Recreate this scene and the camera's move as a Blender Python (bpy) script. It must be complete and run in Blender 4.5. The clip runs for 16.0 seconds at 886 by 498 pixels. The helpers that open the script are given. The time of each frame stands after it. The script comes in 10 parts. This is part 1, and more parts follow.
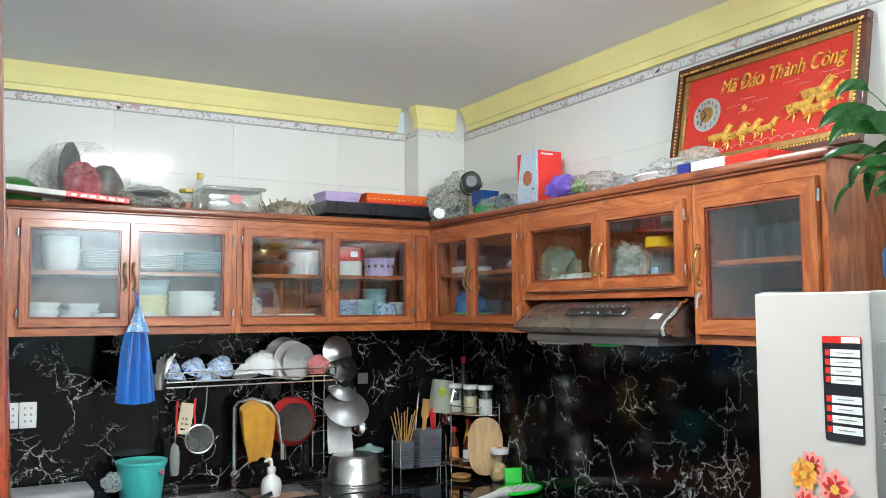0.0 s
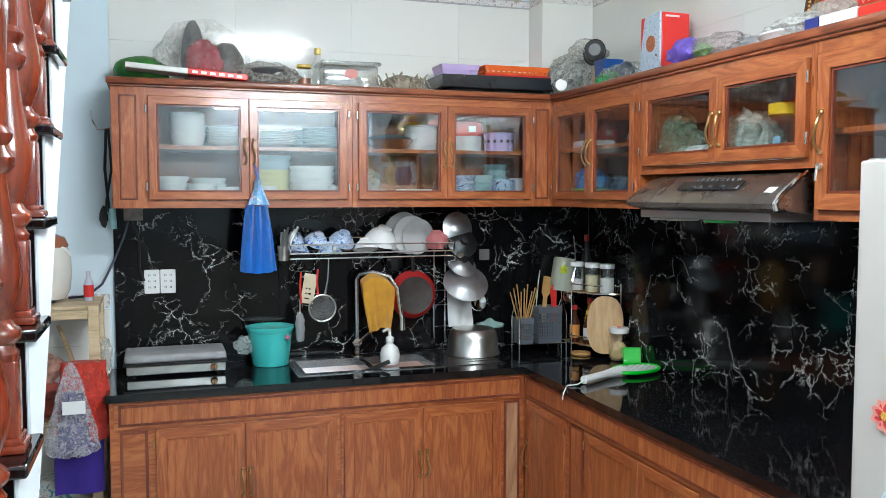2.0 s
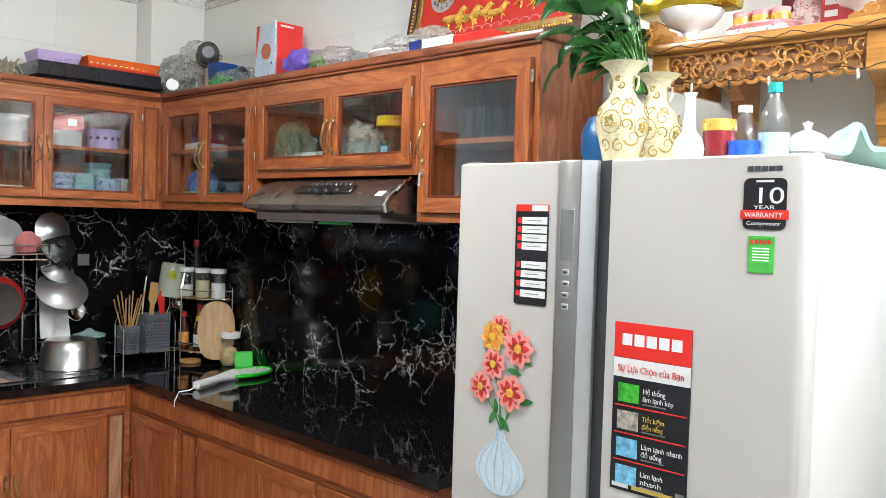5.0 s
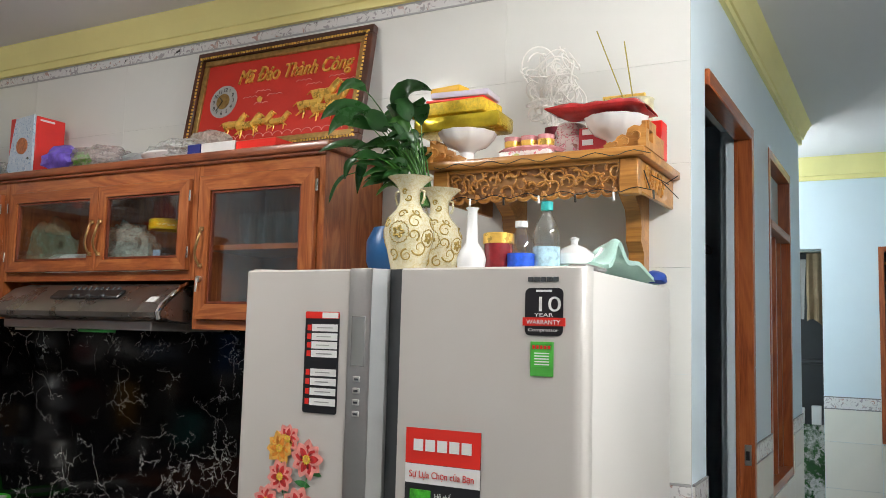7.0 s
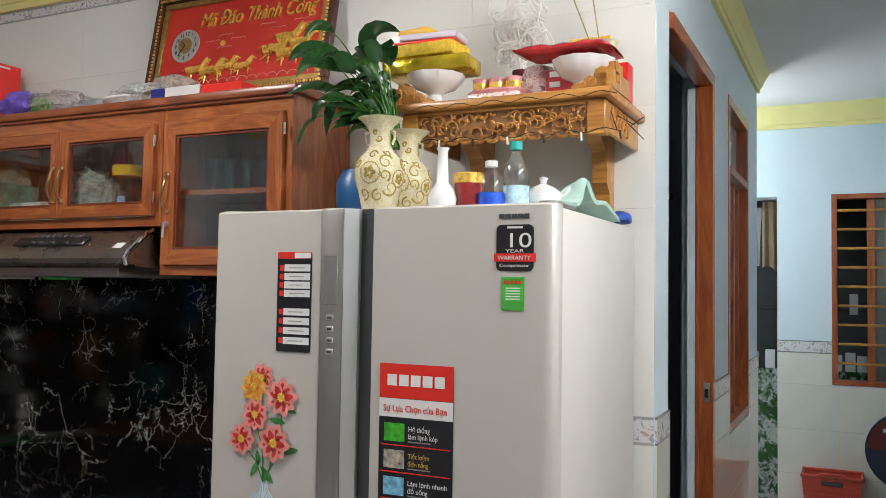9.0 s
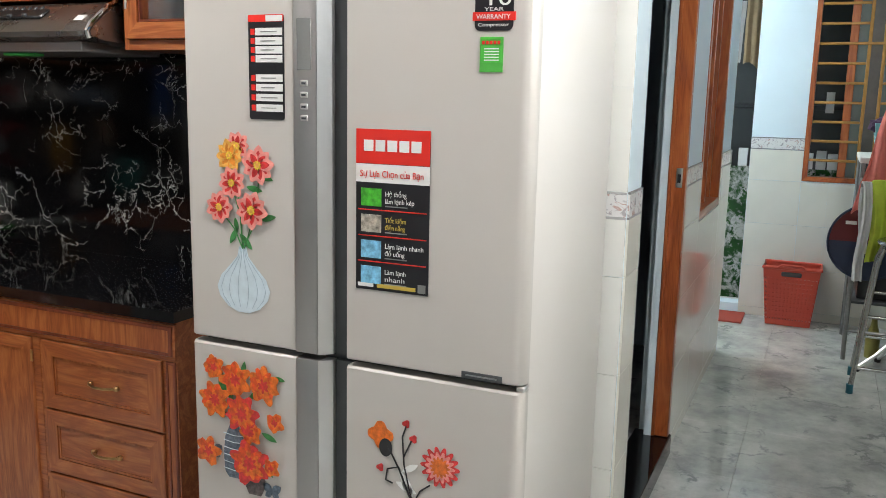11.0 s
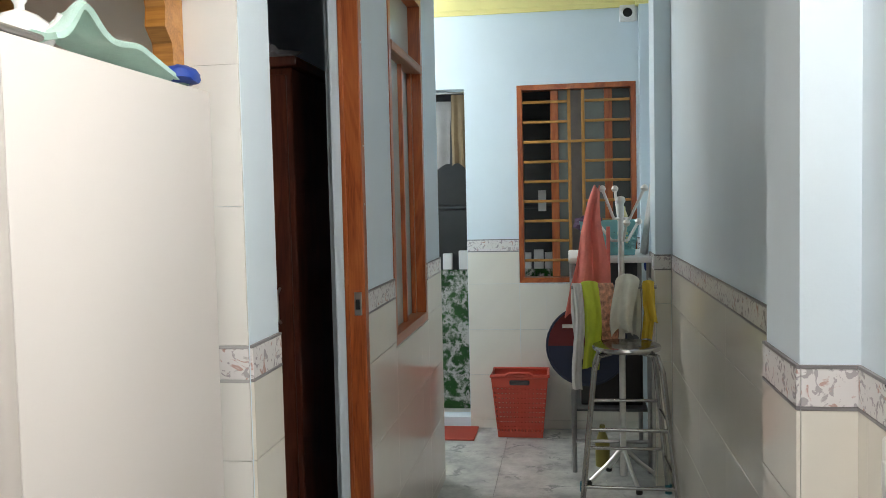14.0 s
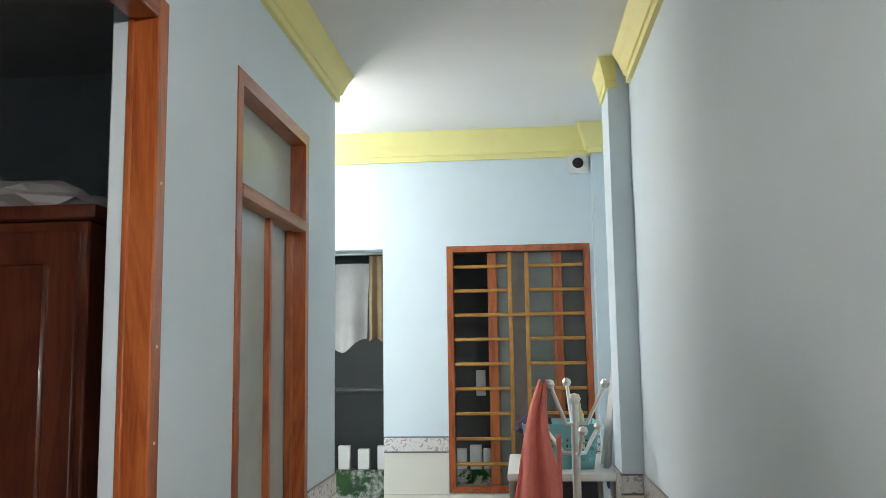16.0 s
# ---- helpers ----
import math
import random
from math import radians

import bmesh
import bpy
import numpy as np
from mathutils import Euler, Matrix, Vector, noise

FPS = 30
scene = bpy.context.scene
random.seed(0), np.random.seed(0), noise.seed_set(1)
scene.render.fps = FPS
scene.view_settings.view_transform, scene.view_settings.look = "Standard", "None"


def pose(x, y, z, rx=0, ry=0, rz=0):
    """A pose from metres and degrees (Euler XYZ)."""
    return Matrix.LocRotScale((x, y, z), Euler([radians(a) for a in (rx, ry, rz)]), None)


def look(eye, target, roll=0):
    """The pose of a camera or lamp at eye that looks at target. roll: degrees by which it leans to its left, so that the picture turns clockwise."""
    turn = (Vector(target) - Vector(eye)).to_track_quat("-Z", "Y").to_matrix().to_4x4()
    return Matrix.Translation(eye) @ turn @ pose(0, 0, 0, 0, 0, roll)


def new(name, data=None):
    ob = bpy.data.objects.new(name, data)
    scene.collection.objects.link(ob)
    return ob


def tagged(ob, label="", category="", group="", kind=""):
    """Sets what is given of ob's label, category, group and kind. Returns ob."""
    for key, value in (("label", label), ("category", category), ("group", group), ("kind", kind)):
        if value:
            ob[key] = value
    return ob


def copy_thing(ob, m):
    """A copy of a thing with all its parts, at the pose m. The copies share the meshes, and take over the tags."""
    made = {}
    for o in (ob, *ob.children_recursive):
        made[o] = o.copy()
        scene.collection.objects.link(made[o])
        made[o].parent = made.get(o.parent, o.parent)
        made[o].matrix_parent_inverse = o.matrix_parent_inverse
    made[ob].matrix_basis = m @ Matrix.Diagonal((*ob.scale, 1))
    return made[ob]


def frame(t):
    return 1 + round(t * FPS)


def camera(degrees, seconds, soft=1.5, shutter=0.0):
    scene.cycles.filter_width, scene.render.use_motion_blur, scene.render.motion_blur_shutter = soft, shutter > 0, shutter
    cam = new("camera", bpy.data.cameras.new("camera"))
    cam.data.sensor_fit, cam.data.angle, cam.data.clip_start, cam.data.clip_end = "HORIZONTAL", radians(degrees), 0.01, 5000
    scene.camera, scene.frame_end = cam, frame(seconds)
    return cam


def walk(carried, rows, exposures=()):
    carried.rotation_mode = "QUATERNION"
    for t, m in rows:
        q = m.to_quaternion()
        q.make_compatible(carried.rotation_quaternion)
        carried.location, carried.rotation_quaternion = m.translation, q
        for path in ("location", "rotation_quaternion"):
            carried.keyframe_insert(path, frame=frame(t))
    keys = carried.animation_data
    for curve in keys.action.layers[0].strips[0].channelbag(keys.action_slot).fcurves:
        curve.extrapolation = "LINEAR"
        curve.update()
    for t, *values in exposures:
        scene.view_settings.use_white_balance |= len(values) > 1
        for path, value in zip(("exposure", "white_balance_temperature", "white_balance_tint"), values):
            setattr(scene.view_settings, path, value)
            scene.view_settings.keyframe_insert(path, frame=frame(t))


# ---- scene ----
cam = camera(55.0, 16.0, 0.75)
METRES, EYE, TILT, LEAN, TURN = 8.0, 1.5, 0.0, 0.0, -31.1
PATH = [
    (0, (0.076, 0.188, 1.764), (1.073, 1.915, 1.91), -0.3),
    (0.5, (0.189, 0.231, 1.775), (1.086, 2.015, 1.891), -0.3),
    (1, (0.29, 0.193, 1.771), (1.088, 2.026, 1.828), -0.2),
    (1.5, (0.333, 0.165, 1.76), (1.048, 2.033, 1.732), -0.0),
    (2, (0.349, 0.144, 1.726), (0.987, 2.035, 1.599), -0.0),
    (2.5, (0.358, 0.138, 1.694), (0.952, 2.034, 1.469), 0.1),
    (3, (0.365, 0.148, 1.661), (0.971, 2.028, 1.347), 0.4),
    (3.5, (0.361, 0.151, 1.648), (1.087, 1.98, 1.288), 1.0),
    (4, (0.337, 0.138, 1.631), (1.303, 1.858, 1.301), 1.5),
    (4.5, (0.292, 0.14, 1.632), (1.519, 1.707, 1.428), 1.6),
    (5, (0.257, 0.151, 1.657), (1.68, 1.555, 1.587), 1.7),
    (5.2, (0.256, 0.153, 1.665), (1.742, 1.493, 1.652), 1.8),
    (7.3, (0.182, 0.203, 1.657), (1.945, 1.127, 1.855), 1.2),
    (7.5, (0.177, 0.203, 1.657), (1.949, 1.109, 1.856), 1.0),
    (8, (0.164, 0.206, 1.647), (1.949, 1.083, 1.847), 1.0),
    (8.5, (0.16, 0.209, 1.634), (1.951, 1.082, 1.802), 0.9),
    (9, (0.158, 0.213, 1.615), (1.955, 1.086, 1.707), 0.9),
    (9.5, (0.145, 0.214, 1.586), (1.945, 1.087, 1.575), 0.9),
    (9.7, (0.141, 0.212, 1.574), (1.939, 1.085, 1.514), 0.9),
    (11.8, (0.19, 0.218, 1.488), (2.0, 0.94, 1.04), -0.0),
    (12, (0.199, 0.214, 1.486), (2.053, 0.856, 1.097), -0.2),
    (12.5, (0.267, 0.175, 1.511), (2.216, 0.571, 1.305), -0.4),
    (13, (0.404, 0.099, 1.545), (2.38, 0.389, 1.445), -1.3),
    (13.5, (0.629, 0.041, 1.545), (2.604, 0.33, 1.416), -1.3),
    (14, (0.906, 0.048, 1.556), (2.881, 0.336, 1.443), -1.3),
    (14.5, (1.208, 0.036, 1.574), (3.188, 0.311, 1.549), -1.0),
    (15, (1.505, -0.025, 1.662), (3.489, 0.202, 1.785), -1.0),
    (15.5, (1.81, -0.025, 1.699), (3.792, 0.141, 1.905), -0.9),
    (16, (2.022, -0.032, 1.727), (3.999, 0.146, 1.971), -0.8),
]
EXPOSURES = [(0, 0.64, 5900, 3), (1.0, 0.68, 5900, 3), (1.5, 0.6, 5850, 3), (2.5, 0.52, 5600, 2), (3.5, 0.82, 5600, 3), (4, 0.86, 5750, 4), (4.5, 0.66, 6000, 6), (5, 0.52, 6100, 7), (7.3, -0.34, 6500, 10), (9.7, -0.36, 6500, 10), (12, 0.52, 6500, 9), (12.5, 0.27, 6600, 10), (13, -0.04, 6700, 11), (13.5, -0.16, 6750, 12), (14.5, -0.18, 6900, 13), (15, -0.1, 6950, 13), (16, 0.13, 7000, 13)]
walk(cam, [(t, look(eye, target, roll)) for t, eye, target, roll in PATH], EXPOSURES)

# ---- light ----
CEIL = 2.945
world = bpy.data.worlds.new("world")
world.use_nodes = True
scene.world = world
world.node_tree.nodes["Background"].inputs[0].default_value = (0.55, 0.7, 1.0, 1)
world.node_tree.nodes["Background"].inputs[1].default_value = 0.02


def area_lamp(name, x, y, z, sx, sy, watts, colour, rx=0, ry=0, rz=0):
    data = bpy.data.lights.new(name, "AREA")
    data.shape, data.size, data.size_y, data.energy, data.color = "RECTANGLE", sx, sy, watts, colour
    ob = new(name, data)
    ob.matrix_world = pose(x, y, z, rx, ry, rz)
    return ob


WARM, NEUTRAL = (1.0, 0.98, 0.94), (1.0, 0.98, 0.94)
area_lamp("tube_light_kitchen", 1.15, 2.3, CEIL - 0.11, 0.6, 0.1, 19, WARM)
area_lamp("tube_light_hall", 1.5, -0.37, 2.6, 1.15, 0.05, 15, WARM, 90)
area_lamp("tube_light_rear", 6.52, 1.8, 2.55, 0.05, 0.9, 34, NEUTRAL, 0, 90)


# ---- materials ----
def nodes_of(name):
    m = bpy.data.materials.new(name)
    m.use_nodes = True
    nt = m.node_tree
    return m, nt, nt.nodes["Principled BSDF"]


def add(nt, kind, operation="", feature="", data_type="", interpolation_type="", use_clamp=False, **values):
    n = nt.nodes.new(kind)
    if operation:
        n.operation = operation
    if feature:
        n.feature = feature
    if data_type:
        n.data_type = data_type
    if interpolation_type:
        n.interpolation_type = interpolation_type
    if use_clamp:
        n.use_clamp = True
    for k, v in values.items():
        n.inputs[k].default_value = v
    return n


def colour_stops(ramp, stops):
    el = ramp.color_ramp.elements
    while len(el) > 1:
        el.remove(el[-1])
    el[0].position, el[0].color = stops[0][0], (*stops[0][1], 1)
    for p, c in stops[1:]:
        e = el.new(p)
        e.color = (*c, 1)


def plain(name, colour, rough=0.5, metal=0.0, vary=0.08, scale=6.0, bump=0.02, fine=90.0, random=0.0, coat=0.0, sheen=0.0):
    """A surface with slow patches of tone, fine relief and uneven gloss."""
    m, nt, b = nodes_of(name)
    geo = add(nt, "ShaderNodeTexCoord")
    n1 = add(nt, "ShaderNodeTexNoise", Scale=scale, Detail=5.0, Roughness=0.6)
    nt.links.new(geo.outputs["Object"], n1.inputs["Vector"])
    ramp = add(nt, "ShaderNodeValToRGB")
    lo = tuple(max(0, c * (1 - vary)) for c in colour)
    hi = tuple(min(1, c * (1 + vary)) for c in colour)
    colour_stops(ramp, [(0.3, lo), (0.7, hi)])
    nt.links.new(n1.outputs["Fac"], ramp.inputs["Fac"])
    out = ramp.outputs["Color"]
    if random:
        info = add(nt, "ShaderNodeObjectInfo")
        mr = add(nt, "ShaderNodeMapRange")
        mr.inputs["To Min"].default_value, mr.inputs["To Max"].default_value = 1 - random, 1 + random
        nt.links.new(info.outputs["Random"], mr.inputs["Value"])
        hsv = add(nt, "ShaderNodeHueSaturation")
        nt.links.new(mr.outputs["Result"], hsv.inputs["Value"])
        nt.links.new(out, hsv.inputs["Color"])
        out = hsv.outputs["Color"]
    nt.links.new(out, b.inputs["Base Color"])
    n2 = add(nt, "ShaderNodeTexNoise", Scale=fine, Detail=4.0)
    nt.links.new(geo.outputs["Object"], n2.inputs["Vector"])
    if bump:
        bp = add(nt, "ShaderNodeBump", Strength=min(1.0, bump * 10), Distance=0.002)
        nt.links.new(n2.outputs["Fac"], bp.inputs["Height"])
        nt.links.new(bp.outputs["Normal"], b.inputs["Normal"])
    rr = add(nt, "ShaderNodeMapRange")
    rr.inputs["To Min"].default_value, rr.inputs["To Max"].default_value = max(0.02, rough * 0.82), min(1, rough * 1.18)
    nt.links.new(n1.outputs["Fac"], rr.inputs["Value"])
    if vary > 0.006:
        nt.links.new(rr.outputs["Result"], b.inputs["Roughness"])
    else:
        b.inputs["Roughness"].default_value = rough
    b.inputs["Metallic"].default_value = metal
    b.inputs["Coat Weight"].default_value = coat
    b.inputs["Coat Roughness"].default_value = 0.08
    b.inputs["Sheen Weight"].default_value = sheen
    return m


def wood(name, dark, mid, light, axis="z", rough=0.35, coat=0.3, scale=1.0, rings=7.0):
    """Grain drawn out along one axis, with long flames and fine pores."""
    m, nt, b = nodes_of(name)
    geo = add(nt, "ShaderNodeTexCoord")
    info = add(nt, "ShaderNodeObjectInfo")
    shift = add(nt, "ShaderNodeVectorMath", operation="MULTIPLY_ADD")
    comb = add(nt, "ShaderNodeCombineXYZ")
    for k in "XYZ":
        nt.links.new(info.outputs["Random"], comb.inputs[k])
    shift.inputs[1].default_value = (3, 5, 7)
    nt.links.new(comb.outputs[0], shift.inputs[0])
    nt.links.new(geo.outputs["Object"], shift.inputs[2])
    mp = add(nt, "ShaderNodeMapping")
    s = {"x": (1.5, 9, 9), "y": (9, 1.5, 9), "z": (9, 9, 1.5)}[axis]
    mp.inputs["Scale"].default_value = tuple(v * scale for v in s)
    nt.links.new(shift.outputs[0], mp.inputs["Vector"])
    n1 = add(nt, "ShaderNodeTexNoise", Scale=1.0, Detail=4.0, Roughness=0.55, Distortion=1.0)
    nt.links.new(mp.outputs[0], n1.inputs["Vector"])
    mul = add(nt, "ShaderNodeMath", operation="MULTIPLY")
    mul.inputs[1].default_value = rings
    nt.links.new(n1.outputs["Fac"], mul.inputs[0])
    fr = add(nt, "ShaderNodeMath", operation="PINGPONG")
    fr.inputs[1].default_value = 1.0
    nt.links.new(mul.outputs[0], fr.inputs[0])
    mp2 = add(nt, "ShaderNodeMapping")
    s2 = {"x": (11, 190, 190), "y": (190, 11, 190), "z": (190, 190, 11)}[axis]
    mp2.inputs["Scale"].default_value = s2
    nt.links.new(geo.outputs["Object"], mp2.inputs["Vector"])
    n2 = add(nt, "ShaderNodeTexNoise", Scale=1.0, Detail=3.0)
    nt.links.new(mp2.outputs[0], n2.inputs["Vector"])
    mix = add(nt, "ShaderNodeMath", operation="MULTIPLY_ADD")
    mix.inputs[1].default_value = 0.58
    nt.links.new(n2.outputs["Fac"], mix.inputs[0])
    half = add(nt, "ShaderNodeMath", operation="MULTIPLY")
    half.inputs[1].default_value = 0.4
    nt.links.new(fr.outputs[0], half.inputs[0])
    nt.links.new(half.outputs[0], mix.inputs[2])
    ramp = add(nt, "ShaderNodeValToRGB")
    colour_stops(ramp, [(0.2, dark), (0.46, mid), (0.76, light)])
    nt.links.new(mix.outputs[0], ramp.inputs["Fac"])
    nt.links.new(ramp.outputs["Color"], b.inputs["Base Color"])
    bp = add(nt, "ShaderNodeBump", Strength=0.12, Distance=0.001)
    nt.links.new(n2.outputs["Fac"], bp.inputs["Height"])
    nt.links.new(bp.outputs["Normal"], b.inputs["Normal"])
    b.inputs["Roughness"].default_value = rough
    b.inputs["Coat Weight"].default_value, b.inputs["Coat Roughness"].default_value = coat, 0.15
    return m


def veined(name, base, patch, vein, scale, width, rough, cover=0.52, bend=0.35, shift=(0, 0, 0), patch_at=(0.35, 0.75), layers=None, upright=False):
    """Polished stone: cloudy ground with broken, branching veins."""
    m, nt, b = nodes_of(name)
    geo = add(nt, "ShaderNodeNewGeometry")
    off = add(nt, "ShaderNodeVectorMath", operation="ADD")
    off.inputs[1].default_value = shift
    nt.links.new(geo.outputs["Position"], off.inputs[0])
    n0 = add(nt, "ShaderNodeTexNoise", Scale=scale * 1.6, Detail=9.0, Roughness=0.65)
    nt.links.new(off.outputs[0], n0.inputs["Vector"])
    sub = add(nt, "ShaderNodeVectorMath", operation="SCALE")
    sub.inputs["Scale"].default_value = bend
    nt.links.new(n0.outputs["Color"], sub.inputs[0])
    warp = add(nt, "ShaderNodeVectorMath", operation="ADD")
    nt.links.new(off.outputs[0], warp.inputs[0])
    nt.links.new(sub.outputs[0], warp.inputs[1])
    if upright:
        xyz = add(nt, "ShaderNodeSeparateXYZ")
        nt.links.new(warp.outputs[0], xyz.inputs[0])
        along = add(nt, "ShaderNodeMath", operation="ADD")
        nt.links.new(xyz.outputs["X"], along.inputs[0])
        nt.links.new(xyz.outputs["Y"], along.inputs[1])
        warp = add(nt, "ShaderNodeCombineXYZ")
        nt.links.new(along.outputs[0], warp.inputs["X"])
        nt.links.new(xyz.outputs["Z"], warp.inputs["Y"])
    total = None
    for s, w, c, seed in layers or ((scale, width, cover, 0.0), (scale * 2.7, width * 1.6, cover + 0.06, 9.1)):
        v = add(nt, "ShaderNodeTexVoronoi", feature="DISTANCE_TO_EDGE", Scale=s)
        v.voronoi_dimensions = "2D" if upright else "3D"
        nt.links.new(warp.outputs[0], v.inputs["Vector"])
        r = add(nt, "ShaderNodeMapRange", interpolation_type="SMOOTHSTEP")
        r.inputs["From Min"].default_value, r.inputs["From Max"].default_value = 0.0, w
        r.inputs["To Min"].default_value, r.inputs["To Max"].default_value = 1.0, 0.0
        nt.links.new(v.outputs["Distance"], r.inputs["Value"])
        mv = add(nt, "ShaderNodeVectorMath", operation="ADD")
        mv.inputs[1].default_value = (seed, seed * 2, seed)
        nt.links.new(off.outputs[0], mv.inputs[0])
        k = add(nt, "ShaderNodeTexNoise", Scale=scale * 1.9, Detail=4.0, Roughness=0.6)
        nt.links.new(mv.outputs[0], k.inputs["Vector"])
        kr = add(nt, "ShaderNodeMapRange")
        kr.inputs["From Min"].default_value, kr.inputs["From Max"].default_value = c, c + 0.1
        nt.links.new(k.outputs["Fac"], kr.inputs["Value"])
        mu = add(nt, "ShaderNodeMath", operation="MULTIPLY", use_clamp=True)
        nt.links.new(r.outputs["Result"], mu.inputs[0])
        nt.links.new(kr.outputs["Result"], mu.inputs[1])
        if total is None:
            total = mu
        else:
            mx = add(nt, "ShaderNodeMath", operation="MAXIMUM", use_clamp=True)
            nt.links.new(total.outputs[0], mx.inputs[0])
            nt.links.new(mu.outputs[0], mx.inputs[1])
            total = mx
    ramp = add(nt, "ShaderNodeValToRGB")
    colour_stops(ramp, [(patch_at[0], base), (patch_at[1], patch)])
    nt.links.new(n0.outputs["Fac"], ramp.inputs["Fac"])
    mix = add(nt, "ShaderNodeMix", data_type="RGBA")
    mix.inputs[7].default_value = (*vein, 1)
    nt.links.new(total.outputs[0], mix.inputs[0])
    nt.links.new(ramp.outputs["Color"], mix.inputs[6])
    nt.links.new(mix.outputs[2], b.inputs["Base Color"])
    rr = add(nt, "ShaderNodeMapRange")
    rr.inputs["To Min"].default_value, rr.inputs["To Max"].default_value = rough * 0.7, rough * 1.4
    nt.links.new(n0.outputs["Fac"], rr.inputs["Value"])
    nt.links.new(rr.outputs["Result"], b.inputs["Roughness"])
    return m


def border(name, ground, tone_a, tone_b, scale=26.0):
    """Printed border tile: pale ground with scattered flower-like blots in two tones."""
    m, nt, b = nodes_of(name)
    geo = add(nt, "ShaderNodeNewGeometry")
    n = add(nt, "ShaderNodeTexNoise", Scale=scale * 1.5, Detail=4.0)
    nt.links.new(geo.outputs["Position"], n.inputs["Vector"])
    prev = None
    for s, tone, lim in ((scale, tone_a, 0.56), (scale * 0.6, tone_b, 0.62), (scale * 0.28, (0.06, 0.06, 0.06), 0.69)):
        k = add(nt, "ShaderNodeTexNoise", Scale=s, Detail=3.0, Distortion=1.6)
        nt.links.new(geo.outputs["Position"], k.inputs["Vector"])
        r = add(nt, "ShaderNodeMapRange")
        r.inputs["From Min"].default_value, r.inputs["From Max"].default_value = lim, lim + 0.05
        nt.links.new(k.outputs["Fac"], r.inputs["Value"])
        mix = add(nt, "ShaderNodeMix", data_type="RGBA")
        if prev is None:
            mix.inputs[6].default_value = (*ground, 1)
        else:
            nt.links.new(prev, mix.inputs[6])
        mix.inputs[7].default_value = (*tone, 1)
        nt.links.new(r.outputs["Result"], mix.inputs[0])
        prev = mix.outputs[2]
    nt.links.new(prev, b.inputs["Base Color"])
    b.inputs["Roughness"].default_value = 0.12
    return m


def glass(name, colour=(0.95, 0.98, 0.97), rough=0.0, gloss=0.045):
    """Thin pane: mostly see-through with a gloss on top."""
    m, nt, b = nodes_of(name)
    tr = add(nt, "ShaderNodeBsdfTransparent")
    tr.inputs[0].default_value = (*colour, 1)
    gl = add(nt, "ShaderNodeBsdfGlossy", Roughness=0.02 + rough)
    lw = add(nt, "ShaderNodeLayerWeight", Blend=0.5)
    pw = add(nt, "ShaderNodeMath", operation="POWER")
    pw.inputs[1].default_value = 5.0
    fr = add(nt, "ShaderNodeMath", operation="MULTIPLY_ADD", use_clamp=True)
    fr.inputs[1].default_value, fr.inputs[2].default_value = 0.9, gloss
    nt.links.new(lw.outputs["Facing"], pw.inputs[0])
    nt.links.new(pw.outputs[0], fr.inputs[0])
    mix = add(nt, "ShaderNodeMixShader")
    nt.links.new(fr.outputs[0], mix.inputs[0])
    nt.links.new(tr.outputs[0], mix.inputs[1])
    nt.links.new(gl.outputs[0], mix.inputs[2])
    nt.links.new(mix.outputs[0], nt.nodes["Material Output"].inputs[0])
    return m


def film(name, colour, amount, rough=0.25):
    """Crumpled clear plastic film: part see-through, part milky gloss."""
    m, nt, b = nodes_of(name)
    b.inputs["Base Color"].default_value = (*colour, 1)
    b.inputs["Roughness"].default_value = rough * 0.6
    b.inputs["Specular IOR Level"].default_value = 0.8
    geo = add(nt, "ShaderNodeTexCoord")
    n = add(nt, "ShaderNodeTexNoise", Scale=34.0, Detail=6.0, Distortion=1.8)
    nt.links.new(geo.outputs["Object"], n.inputs["Vector"])
    bp = add(nt, "ShaderNodeBump", Strength=1.0, Distance=0.022)
    nt.links.new(n.outputs["Fac"], bp.inputs["Height"])
    nt.links.new(bp.outputs["Normal"], b.inputs["Normal"])
    r = add(nt, "ShaderNodeMapRange")
    r.inputs["From Min"].default_value, r.inputs["From Max"].default_value = 0.3, 0.75
    r.inputs["To Min"].default_value, r.inputs["To Max"].default_value = max(0, amount - 0.2), min(1, amount + 0.25)
    nt.links.new(n.outputs["Fac"], r.inputs["Value"])
    nt.links.new(r.outputs["Result"], b.inputs["Alpha"])
    return m


def glow(name, colour, strength):
    m, nt, b = nodes_of(name)
    b.inputs["Base Color"].default_value = (0.9, 0.9, 0.9, 1)
    b.inputs["Emission Color"].default_value = (*colour, 1)
    b.inputs["Emission Strength"].default_value = strength
    return m


WD, WM, WL = (0.225, 0.056, 0.016), (0.325, 0.09, 0.0255), (0.44, 0.15, 0.046)
wood_z = wood("cabinet_wood_upright", WD, WM, WL, "z", rough=0.28, coat=0.4, scale=1.7, rings=8)
wood_x = wood("cabinet_wood_along_x", WD, WM, WL, "x", rough=0.28, coat=0.4, scale=1.7, rings=8)
wood_y = wood("cabinet_wood_along_y", WD, WM, WL, "y", rough=0.28, coat=0.4, scale=1.7, rings=8)
wood_trim = wood("dark_trim_wood", (0.09, 0.016, 0.008), (0.17, 0.035, 0.015), (0.22, 0.05, 0.022), "z")
wood_crown = wood("crown_wood", (0.12, 0.03, 0.012), (0.22, 0.06, 0.022), (0.3, 0.09, 0.035), "x")
wood_strip = wood("pale_strip_wood", (0.25, 0.12, 0.06), (0.38, 0.2, 0.11), (0.48, 0.28, 0.16), "z")
